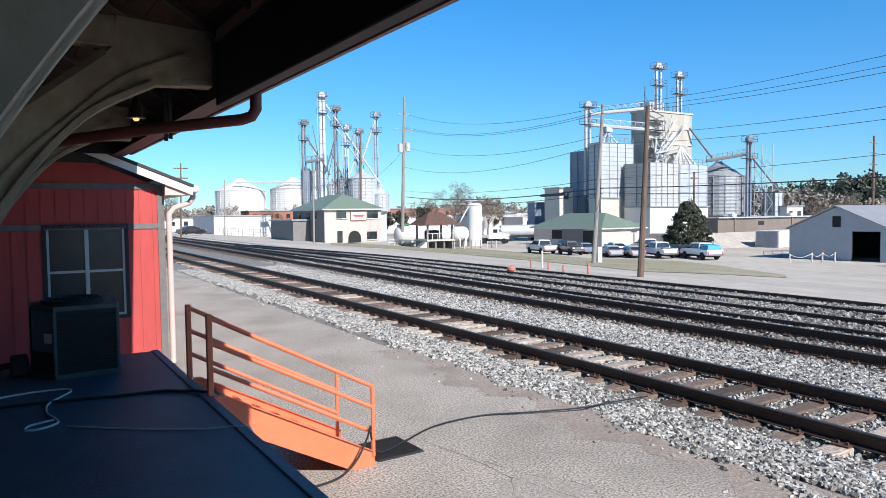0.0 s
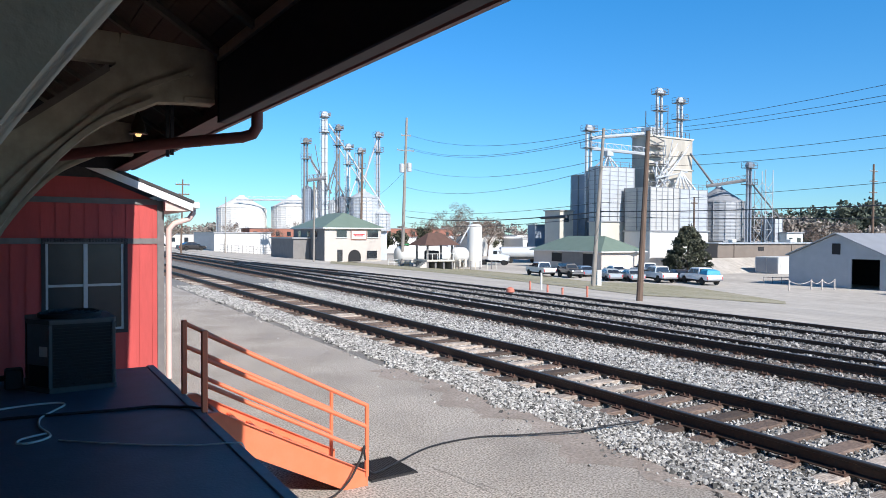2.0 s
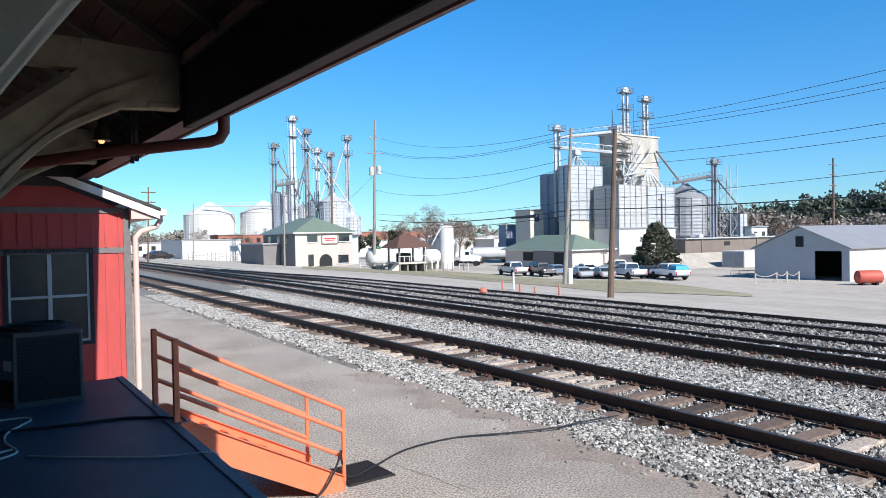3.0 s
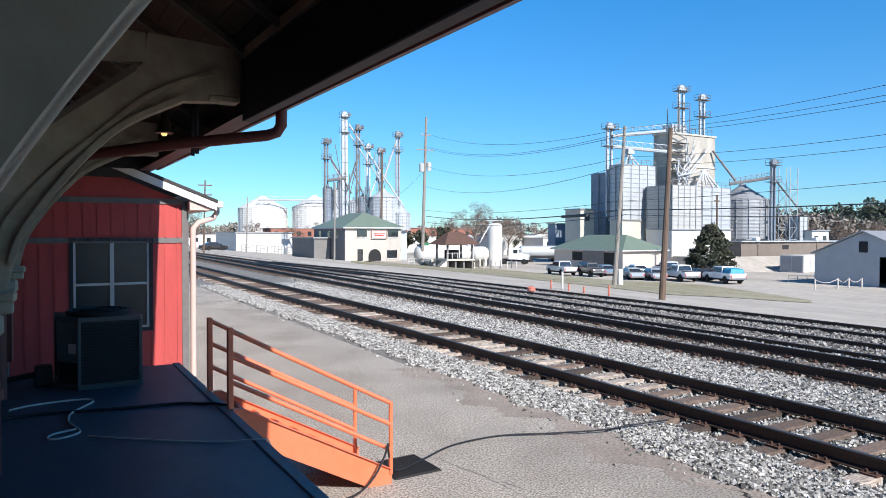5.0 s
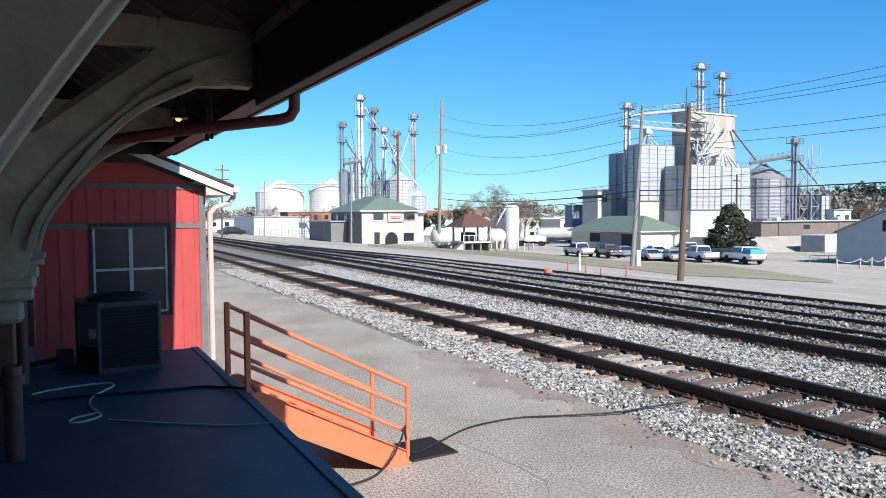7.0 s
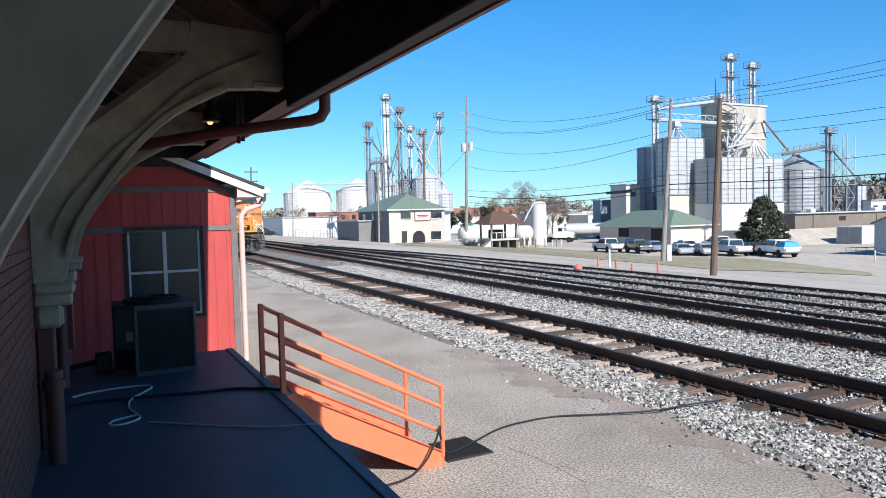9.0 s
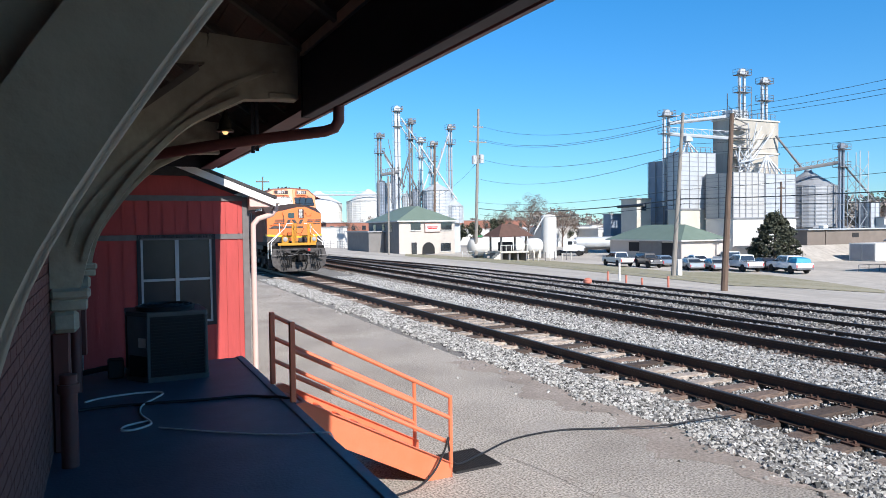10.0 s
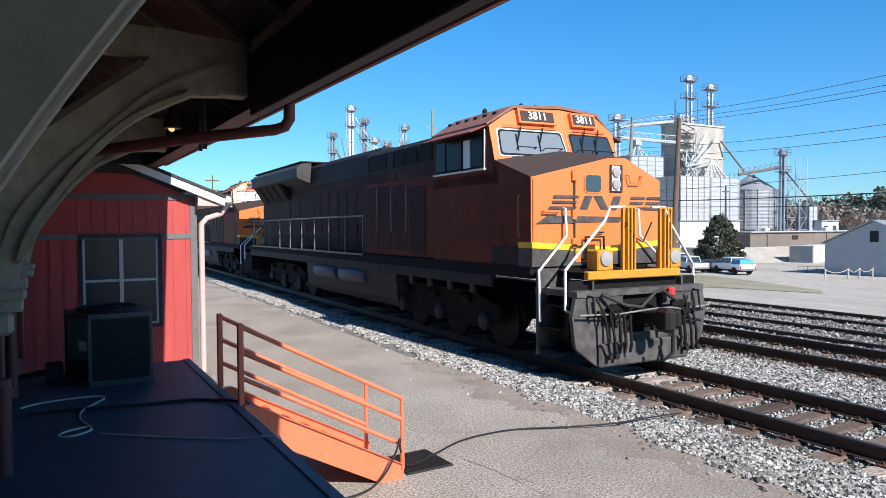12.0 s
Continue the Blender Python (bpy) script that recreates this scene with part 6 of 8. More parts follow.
def build_elevator():
    z = -3.05
    ribbed_bin("square_grain_bin", "tall square bin of pale galvanised steel panels", 83.9, 92.4, 94.9, 98.2, 5.5, 15.8, 4, 12)
    plain_building("bin_house", "white concrete house under the steel bin", 83.9, 92.4, 94.9, 98.2, z, 5.3, CONCRETE)
    t = thing("elevator_tower", "tall stained concrete grain elevator tower with steel head house", "grain elevator")
    part("shaft", boxed((95.5, 108.6, 94.4, 98.4, z, 22.3)), STAINED, t, "streaked pale concrete shaft")
    part("floor_ledge", boxed((95.3, 108.8, 94.2, 98.6, 16.0, 16.3)), CONCRETE, t)
    part("roof_slab", boxed((95.3, 108.8, 94.2, 98.6, 22.3, 22.6)), CONCRETE, t)
    part("head_house", boxed((97.5, 101.5, 95.5, 98, 22.6, 24.4)), GALV, t)
    bm = B()
    for k in range(11):
        x = 95.3 + k * 1.2
        tube(bm, [(x, 94.1, 22.6), (x, 94.1, 23.7)], 0.05, 4)
    tube(bm, [(95.3, 94.1, 23.7), (107.3, 94.1, 23.7)], 0.05, 4)
    tube(bm, [(95.3, 94.1, 23.2), (107.3, 94.1, 23.2)], 0.04, 4)
    part("roof_rail", bm, GALV_DARK, t)
    # stair and pipe tangle on the sunlit side
    rnd = random.Random(8)
    for k in range(16):
        x0, x1 = rnd.uniform(95.6, 101), rnd.uniform(95.6, 106)
        z0, z1 = rnd.uniform(11, 17), rnd.uniform(14, 22.5)
        part("feed_pipe", tubed(([(x0, 93.6 - rnd.random(), z0), (x1, 93.6 - rnd.random(), z1)], rnd.uniform(0.08, 0.2)), n=6), GALV, t)
    for k in range(6):
        part("stair_flight", tubed(([(96.0, 93.4, 11.5 + k * 1.8), (99.0, 93.4, 12.4 + k * 1.8)], 0.12), ([(99.0, 93.4, 12.4 + k * 1.8), (96.0, 93.4, 13.3 + k * 1.8)], 0.12), n=5), GALV_DARK, t)
        part("stair_landing", boxed((95.5, 99.5, 93.0, 94.2, 11.4 + k * 1.8, 11.5 + k * 1.8)), GALV_DARK, t)
    elevator_leg("tall stacked elevator leg on the tower roof", 99.7, 95.3, 22.6, 32.2, 0.6)
    elevator_leg("second elevator leg on the tower roof", 105.6, 95.2, 22.6, 31.0, 0.55)
    lattice("square stair tower round the tall leg", 99.7, 95.9, 22.6, 27.8, 1.5, GALV_DARK)
    ribbed_bin("square_grain_bin", "framed steel bin with chalky white panels under the tower", 89.3, 97.0, 87.9, 94.2, 3.7, 11.7, 5, 11, PANEL)
    ribbed_bin("square_grain_bin", "pale blue-grey steel bin beside the tower", 97.4, 105.2, 88.0, 94.2, 3.7, 11.6, 3, 9)
    plain_building("bin_house", "white concrete house under the tower bins", 89.3, 105.4, 87.9, 94.2, z, 3.5, WHITE_WALL)
    for k in range(5):
        spout("steel spout fanning down to the bins", (103.0, 92.5, 15.5), (98.5 + k * 1.6, 90.5, 11.8), 0.2)
    ribbed_bin("steel_bin", "dark blue-grey bin in shade", 88.6, 92.0, 104.2, 108.6, z, 15.2, 3, 6, GALV_BLUE)
    plain_building("feed_building", "pale concrete feed building with dark door slots", 82.1, 85.6, 104.6, 109.2, z, 7.6, CONCRETE, windows=1)
    plain_building("blue_shed", "blue-grey steel shed beside the elevator", 85.8, 88.8, 117.1, 119.6, z, 4.9, GALV_BLUE)
    elevator_leg("slender galvanised elevator leg with caged ladder", 84.9, 99.5, 6.0, 24.2, 0.5)
    gantry("upper conveyor bridge from leg to tower", (85.2, 99.1, 21.6), (96.0, 95.8, 22.9))
    gantry("lower conveyor bridge from leg to tower", (85.2, 99.1, 19.6), (96.0, 94.0, 18.6))
    t = thing("distributor", "pyramid of spouts on the bin roof", "distributor")
    part("hopper", boxed((87.6, 89.2, 97.2, 98.6, 18.2, 19.2)), GALV, t)
    for dx, dy in ((-2, -1), (2, -1), (-2, 2), (2, 2), (0, -1.5)):
        part("spout", tubed(([(88.4, 97.9, 18.4), (88.4 + dx, 97.9 + dy, 15.8)], 0.16), n=6), GALV, t)
    spout("long diagonal spout down from the tower", (107.3, 93.9, 19.6), (111.2, 91.2, 13.2), 0.22, GALV_DARK)
    round_bin("large corrugated round bin with conical roof", 114.0, 92.0, 5.0, 1.8, 9.6, 12.6, GALV_MID)
    plain_building("loading_canopy", "dark canopy below the round bin", 109.5, 119.0, 87.6, 92, 0.9, 1.6, GALV_DARK)
    for k in range(4):
        single("canopy_post", tubed(([(110 + k * 2.9, 88, z), (110 + k * 2.9, 88, 0.9)], 0.15)), GALV_DARK, "steel post under the loading canopy", "post", group="canopy posts")
    elevator_leg("dark elevator leg beside the round bin", 115.1, 85.9, z, 17.6, 0.5, GALV_BLUE)
    lattice("open lattice tower beside the leg", 118.3, 84.8, z, 16.0, 1.2)
    gantry("dark conveyor from the bin to the leg", (106.8, 89.4, 12.6), (115.0, 86.0, 14.0), 0.8, GALV_DARK)
    spout("diagonal spout from the leg to the small bin", (116.0, 86.0, 13.5), (121.5, 83.5, 6.5), 0.18, GALV_DARK)
    ribbed_bin("hopper_bin", "small ribbed hopper bin", 119.6, 122.2, 83.2, 85.5, 0.5, 6.3, 2, 6)
    plain_building("mill_office", "white mill office with pipes on the roof", 121.0, 126.5, 81.5, 86, z, 3.4, WHITE_WALL, windows=2)
    # gravel bank with a long tan freight shed on it
    bm = B()
    prism(bm, [(66.4, -3.06), (72.5, -0.9), (79.0, -0.9), (81.0, -3.06)], "x", 79.8, 137.0)
    single("gravel_bank", bm, GRAVEL, "low bank of pale gravel before the mill", "bank", kind="structure")
    t = thing("freight_shed", "long low tan block shed with a pale flat roof", "building")
    part("wall", boxed((88.4, 134.0, 72.7, 76.7, -0.92, 1.45)), TAN_WALL, t)
    part("roof", boxed((88.1, 134.3, 72.3, 77.1, 1.45, 1.62)), GALV, t)
    for x in (99.0, 116.0):
        part("vent", boxed((x, x + 1.6, 72.64, 72.696, 0.2, 0.9)), DARK_VOID, t)
    for x in (92.5, 108.5, 121.0):
        part("pilaster", boxed((x, x + 0.35, 72.56, 72.696, -0.9, 1.44)), TAN_WALL, t)
    for x in (94.0, 110.5):
        part("roof_vent", boxed((x, x + 1.1, 74.0, 75.0, 1.62, 2.2), bevel=0.1), WHITE_WALL, t)
    t = thing("storage_container", "white storage container, its end's shade coloured onto the doors", "container", pose(88.4, 62.0, -3.0))
    part("box", boxed((0, 9, 0, 3.9, 0.0, 2.55), bevel=0.04), WHITE_WALL, t)
    for k in range(8):
        part("side_rib", boxed((0.5 + k * 1.1, 0.6 + k * 1.1, -0.05, 0, 0.1, 2.45)), WHITE_WALL, t)
    # Mid-grey doors carry the shade of the container's end in their colour.
    for y in (0.2, 2.0):
        part("door", boxed((-0.05, -0.004, y, y + 1.7, 0.15, 2.4), bevel=0.01), GALV_MID, t)


def build_mill():
    z = -2.9
    elevator_leg("shorter dark elevator leg of the old mill", 42.5, 141.1, z, 23.4, 0.3, GALV_DARK, deck=0.6, trunk=0.15)
    elevator_leg("tallest bright elevator leg of the old mill", 46.2, 139.8, z, 29.2, 0.36, deck=0.6, trunk=0.26)
    elevator_leg("dark elevator leg of the old mill", 48.9, 138.7, z, 26.5, 0.3, GALV_DARK, deck=0.6, trunk=0.15)
    elevator_leg("stubby galvanised elevator leg of the old mill", 50.9, 137.9, z, 22.4, 0.3, deck=0.6, trunk=0.16)
    elevator_leg("galvanised elevator leg behind the roof", 54.0, 138.5, z, 21.8, 0.3, GALV_MID, deck=0.6, trunk=0.16)
    elevator_leg("far elevator leg over the round bin", 57.5, 136.8, z, 25.4, 0.3, GALV_MID, deck=0.6, trunk=0.16)
    spout("long spout slanting from the tallest leg", (47.0, 139.4, 26.5), (58.0, 134.6, 8.6), 0.2)
    spout("long spout slanting from the tallest leg", (46.8, 139.6, 25.0), (53.5, 136.6, 14.0), 0.14)
    spout("spout between the legs", (57.2, 136.6, 23.4), (53.8, 137.5, 13.0), 0.22)
    spout("spout between the legs", (43.2, 141.0, 19.5), (47.5, 139.0, 11.5), 0.18, GALV_DARK)
    spout("spout between the legs", (48.9, 138.6, 20.0), (46.6, 139.4, 12.0), 0.18, GALV_DARK)
    spout("spout between the legs", (43.6, 141.0, 18.5), (46.0, 139.6, 13.0), 0.16)
    spout("spout between the legs", (53.8, 138.0, 17.0), (50.4, 137.6, 9.0), 0.18)
    spout("spout between the legs", (48.0, 139.0, 16.0), (51.6, 137.4, 7.0), 0.18, GALV_DARK)
    spout("thin brace rod beside the tallest leg", (44.2, 140.2, 22.0), (45.6, 139.6, 13.0), 0.09, GALV_DARK)
    spout("thin brace rod beside the tallest leg", (49.4, 138.6, 21.5), (47.2, 139.4, 11.0), 0.09, GALV_DARK)
    spout("thin vent pipe among the mill legs", (52.2, 137.6, 20.5), (53.4, 137.2, 10.0), 0.09, GALV_MID)
    spout("thin vent pipe among the mill legs", (55.6, 137.0, 20.0), (54.4, 137.3, 12.0), 0.09, GALV_MID)
    gantry("dark catwalk between the mill legs", (42.6, 140.6, 14.2), (46.4, 139.4, 14.8), 0.9, GALV_DARK)
    round_bin("grey round bin of the old mill", 54.2, 137.0, 3.2, z, 10.6, 12.2)
    round_bin("small round bin on a tall stand", 57.4, 134.9, 1.9, 3.5, 7.1, 8.7)
    single("bin_stand", boxed((56.4, 58.4, 134.0, 135.8, z, 3.5)), GALV, "steel stand under the small bin", "stand")
    for k, (x, y, r, h) in enumerate(((43.0, 140.2, 0.9, 12.5), (44.6, 139.6, 0.9, 12.0), (45.8, 139.2, 0.8, 14.0), (48.2, 138.2, 1.0, 9.5), (50.0, 137.4, 0.9, 10.5))):
        round_bin("narrow steel silo among the mill legs", x, y + 1.5, r, z, h, h + 0.8, GALV if k % 2 else GALV_BLUE)
    lattice("steel frame among the mill legs", 45.2, 139.0, 8.0, 15.5, 1.3, GALV_DARK)
    lattice("steel frame among the mill legs", 49.6, 138.0, 4.0, 13.0, 1.1, GALV_DARK)
    # cream office with green hip roof
    t = hip_house("mill_office", "two-storey cream mill office under a green hip roof", 31.9, 41.8, 102.4, 117.5, -1.75, 3.75, 6.3, 0.5, CREAM, GREEN_ROOF)
    # Grey panel over the cream wall: the side's shade put into colour.
    part("side_cladding", boxed((31.85, 31.896, 102.45, 117.5, -1.7, 3.5)), GREY_WALL, t, "dark grey panel put on for the side's shade")
    for x0, x1, z0, z1 in ((33.9, 35.6, 2.2, 3.35), (39.3, 41.2, 2.2, 3.35), (39.2, 41.0, -1.3, 0.0), (34.0, 34.9, -1.7, 0.2)):
        w = part("window", boxed((x0, x1, 102.3, 102.396, z0, z1)), DARK_GLASS, t)
        part("sill", boxed((x0 - 0.1, x1 + 0.1, 102.24, 102.32, z0 - 0.12, z0 - 0.004)), WHITE_WALL, w)
    bm = B()
    prism(bm, [(37.0 + 1.1 * math.cos(radians(a)), -1.0 + 1.2 * math.sin(radians(a))) for a in range(0, 181, 20)] + [(35.9, -1.7), (38.1, -1.7)], "y", 102.3, 102.396)
    part("arched_door", bm, DARK_VOID, t)
    sg = part("sign_board", boxed((36.4, 39.0, 102.2, 102.3, 1.9, 3.2), bevel=0.03), WHITE_WALL, t, "white sign with red unreadable writing")
    for x0, x1, zz in ((36.7, 38.7, 2.6), (36.9, 38.5, 2.35)):
        part("writing_bar", boxed((x0, x1, 102.18, 102.198, zz, zz + 0.16)), SIGN_RED, sg)
    part("sign_rim", boxed((36.32, 39.08, 102.21, 102.29, 1.82, 1.9), (36.32, 39.08, 102.21, 102.29, 3.2, 3.28), (36.32, 36.4, 102.21, 102.29, 1.9, 3.2), (39.0, 39.08, 102.21, 102.29, 1.9, 3.2)), BRICK_FAR, sg)
    for y in (105.5, 109.0, 113.5):
        part("side_window", boxed((31.78, 31.846, y, y + 1.3, 1.9, 3.2)), DARK_GLASS, t)
    plain_building("block_shed", "dark grey block shed beside the office", 28.9, 31.7, 108.8, 121, -1.5, 1.9, GREY_WALL)
    # loading shelter
    t = thing("loading_shelter", "open loading shelter with a brown hipped roof", "shelter")
    x0, x1, y0, y1 = 43.6, 48.6, 90.2, 94.2
    for x in (x0 + 0.3, x1 - 0.3):
        for y in (y0 + 0.3, y1 - 0.3):
            part("post", boxed((x - 0.12, x + 0.12, y - 0.12, y + 0.12, -2.7, 1.1)), GREY_WALL, t)
    bm = B()
    e = [bm.verts.new(p) for p in ((x0 - 0.7, y0 - 0.7, 1.05), (x1 + 0.7, y0 - 0.7, 1.05), (x1 + 0.7, y1 + 0.7, 1.05), (x0 - 0.7, y1 + 0.7, 1.05), (x0 + 1.4, (y0 + y1) / 2, 3.0), (x1 - 1.4, (y0 + y1) / 2, 3.0))]
    for q in ((0, 1, 5, 4), (1, 2, 5), (2, 3, 4, 5), (3, 0, 4), (3, 2, 1, 0)):
        bm.faces.new([e[i] for i in q])
    part("roof", bm, BROWN_ROOF, t)
    part("platform", boxed((x0, x1, y0, y1, -1.45, -1.2)), CONCRETE, t)
    for k in range(4):
        part("pier", boxed((x0 + 0.1 + k * 1.5, x0 + 0.4 + k * 1.5, y0 + 0.3, y1 - 0.3, -2.75, -1.45)), GREY_WALL, t)
    part("machinery", boxed((x0 + 1.2, x0 + 2.8, y0 + 1, y1 - 1, -1.2, 0.2), bevel=0.1), DARK_VOID, t)
    for k in range(6):
        part("baluster", boxed((x0 + k * 0.95, x0 + 0.08 + k * 0.95, y0, y0 + 0.08, -1.2, -0.3)), WHITE_WALL, t)
    part("hand_rail", boxed((x0, x1, y0, y0 + 0.08, -0.3, -0.22)), WHITE_WALL, t)
    for k in range(5):
        part("step", boxed((x0 - 0.3 - k * 0.3, x0 - k * 0.3, y0, y0 + 1.2, -2.7, -1.5 - k * 0.22)), CONCRETE, t)
    for k in range(9):
        x = 49.4 + k * 1.05
        single("bollard", tubed(([(x, 91.6 + 0.25 * (k % 3), -2.92), (x, 91.6 + 0.25 * (k % 3), -1.75 + 0.25 * (k % 2))], 0.09)), (CONCRETE, GREY_WALL)[k % 2], ("pale concrete bollard before the tanks", "dark bollard before the tanks")[k % 2], "bollard", group="bollards before the tanks")
    # tanks
    bm = B()
    lathe(bm, [(1.3, -2.9), (1.3, 4.2), (1.0, 4.5), (0.2, 4.6)], (58.4, 99.4, 0), 22)
    t = thing("white_tank", "tall white upright storage tank with a stair", "tank")
    part("shell", bm, WHITE_WALL, t, smooth=True)
    part("stair_rail", tubed(([(57.0, 98.6, 4.4), (54.6, 98.2, 1.2)], 0.06), ([(57.0, 98.2, 4.9), (54.6, 97.8, 1.8)], 0.05), ([(56.0, 98.6, 5.0), (58.4, 98.2, 5.0)], 0.05)), GALV, t)
    for x, y, r, l, lab in ((44.0, 100.5, 1.55, 9.0, "long horizontal white tank behind the shelter"), (54.0, 99.2, 1.3, 2.0, "short horizontal white tank beside the upright tank")):
        t = thing("horizontal_tank", lab, "tank")
        bm = B()
        lathe(bm, [(r * 0.4, x - 0.5), (r * 0.85, x - 0.2), (r, x + 0.2), (r, x + l), (r * 0.85, x + l + 0.4), (r * 0.4, x + l + 0.7)], (0, y, -0.75), 20, "x")
        part("shell", bm, WHITE_WALL, t, smooth=True)
        for k in (0.2, 0.8):
            part("saddle", boxed((x + l * k - 0.2, x + l * k + 0.2, y - r, y + r, -2.8, -1.5)), CONCRETE, t)
    # far walls and white round tanks
    plain_building("white_warehouse", "long low white warehouse", 28.8, 42.4, 165.8, 190, -2.2, 2.9, WHITE_WALL)
    plain_building("brick_works", "low red brick works with flat roof", 47.0, 64.0, 202.6, 212, -2.9, 4.4, BRICK_FAR, windows=5)
    plain_building("brick_works", "low red brick works behind the shelter", 92.0, 119.0, 204.8, 215, -2.9, 4.8, BRICK_FAR, windows=6)
    for x, y, r, h in ((62.0, 270.0, 9.5, 15.2), (80.5, 262.0, 8.8, 15.6)):
        round_bin("huge white storage dome on the skyline", x, y, r, -2.9, h - 2.4, h + 2.2, WHITE_WALL)
    gantry("long conveyor along the white domes", (58, 262, 15.8), (92, 250, 15.8))


def build_yard():
    # green-roofed warehouse
    t = hip_house("green_roof_warehouse", "low pale warehouse under a green hip roof", 70.1, 79.3, 80.4, 97.6, -3.0, 0.15, 2.6, 0.6, CREAM, GREEN_ROOF)
    part("open_bay", boxed((69.98, 70.096, 81.6, 84.6, -3.0, -0.3)), DARK_VOID, t)
    part("open_bay", boxed((69.98, 70.096, 90.0, 92.5, -1.8, -0.3)), DARK_VOID, t)
    # Grey panel here too stands for the shade on this wall.
    part("side_cladding", boxed((70.02, 70.09, 84.62, 89.9, -3.0, -0.1)), GREY_WALL, t)
    # steel shed
    t = thing("steel_shed", "pale steel shed with a gable roof, its shaded end coloured grey", "building")
    x0, x1, y0, y1, z, ze, zp = 67.9, 90.0, 36.6, 47.4, -2.98, 0.55, 2.97
    ym = (y0 + y1) / 2
    bm = B()
    prism(bm, [(y0, z), (37.4, z), (37.4, 0.25), (40.3, 0.25), (40.3, z), (y1, z), (y1, ze), (ym, zp - 0.08), (y0, ze)], "x", x0, x0 + 0.15)
    # Grey sheet puts the shade of the gable end into its colour.
    part("gable_wall", bm, material("shaded_shed_sheet", (0.4, 0.41, 0.43), 0.6, 0.1, grain=0.2, scale=1), t)
    part("side_wall", boxed((x0 + 0.15, x1, y0, y0 + 0.15, z, ze)), CREAM, t)
    part("far_wall", boxed((x0 + 0.15, x1, y1 - 0.15, y1, z, ze)), GREY_WALL, t)
    for s, ya in ((-1, y0 - 0.3), (1, y1 + 0.3)):
        bm = B()
        quad_slab(bm, [(x0 - 0.3, ya, ze - 0.1), (x1, ya, ze - 0.1), (x1, ym, zp), (x0 - 0.3, ym, zp)], 0.12 * s)
        part("roof_slope", bm, GREY_ROOF, t)
    part("vent", boxed((x0 - 0.05, x0 - 0.004, 41.5, 42.4, 0.7, 1.9)), DARK_VOID, t)
    part("back_wall", boxed((x0 + 8, x0 + 8.1, y0 + 0.2, y1 - 0.2, z, ze)), DARK_VOID, t)
    part("skylight", boxed((x0 + 4, x0 + 7.5, y0 + 1.6, y0 + 2.2, 1.36, 1.42)), WHITE_WALL, t)
    for x, y in ((58.8, 41.6), (62.2, 41.3), (63.8, 41.1), (64.9, 40.4)):
        single("rope_post", tubed(([(x, y, -3.0), (x, y, -1.85)], 0.08)), CREAM, "short pale post strung with rope", "post", group="rope fence posts")
    for a, b in (((58.8, 41.6), (62.2, 41.3)), ((62.2, 41.3), (63.8, 41.1)), ((63.8, 41.1), (64.9, 40.4))):
        pts = [(a[0] + (b[0] - a[0]) * k / 8, a[1] + (b[1] - a[1]) * k / 8, -1.95 - 0.35 * math.sin(math.pi * k / 8)) for k in range(9)]
        single("rope", tubed((pts, 0.035), n=5), CREAM, "sagging rope between the posts", "rope", group="ropes")
    t = thing("pipe_rail", "low steel pipe rail in the yard", "rail")
    for zz, rr in ((-2.2, 0.04), (-2.55, 0.03)):
        part("bar", tubed(([(66.8, 49.9, zz), (69.4, 48.1, zz)], rr), n=5), GALV_DARK, t)
    for k in range(4):
        part("leg", tubed(([(66.8 + 0.866 * k, 49.9 - 0.6 * k, -3.0), (66.8 + 0.866 * k, 49.9 - 0.6 * k, -2.2)], 0.035), n=5), GALV_DARK, t)
    t = thing("fuel_tank", "faded red horizontal fuel tank beside the shed", "tank", pose(63.2, 33.6, -2.95, 0, 0, -36))
    bm = B()
    lathe(bm, [(0.3, -0.2), (0.62, 0), (0.66, 0.15), (0.66, 2.0), (0.62, 2.2), (0.3, 2.35)], (0, 0, 0.8), 18, "x")
    part("shell", bm, material("faded_red_tank", (0.5, 0.09, 0.06), 0.6, grain=0.3, scale=2), t, smooth=True)
    for x in (0.4, 1.7):
        part("saddle", boxed((x - 0.1, x + 0.1, -0.5, 0.5, 0, 0.4)), DARK_VOID, t)
    # grass verge along the yard
    bm = B()
    near = [(24, 80), (27.6, 68.7), (28.4, 55.8), (26.2, 42.6), (25.2, 35.2), (24.0, 31.0), (23.3, 28.0), (26.7, 28.1), (28.7, 27.7), (30.3, 26.2), (32.8, 25.4)]
    far = [(36, 110), (44.8, 102.2), (53.0, 94.0), (52.0, 76.0), (50.2, 62.6), (51.5, 58.6), (53.8, 56.6), (54.2, 51.3), (52.1, 45.8), (47.8, 38.5), (38.2, 28.9)]
    rows = []
    for (xa, ya), (xb, yb) in zip(near, far):
        rows.append([])
        for k in range(13):
            f = k / 12
            x, y = xa + (xb - xa) * f, ya + (yb - ya) * f
            rows[-1].append(bm.verts.new((x, y, ground_z(x) + (0.03 if 0 < k < 12 else 0.005))))
    for a, b in zip(rows, rows[1:]):
        for k in range(12):
            bm.faces.new((a[k], a[k + 1], b[k + 1], b[k]))
    single("grass_verge", bm, GRASS, "thin dry grass verge beyond the tracks", "grass", kind="structure")
    for x, y, h in ((14.9, 28.4, 0.48), (14.6, 26.6, 0.38), (14.2, 25.0, 0.33), (14.4, 23.5, 0.5)):
        single("marker_post", tubed(([(x, y, ground_z(x)), (x, y, ground_z(x) + h)], 0.05)), MARKER, "short faded red plastic marker post", "marker post", group="red marker posts")
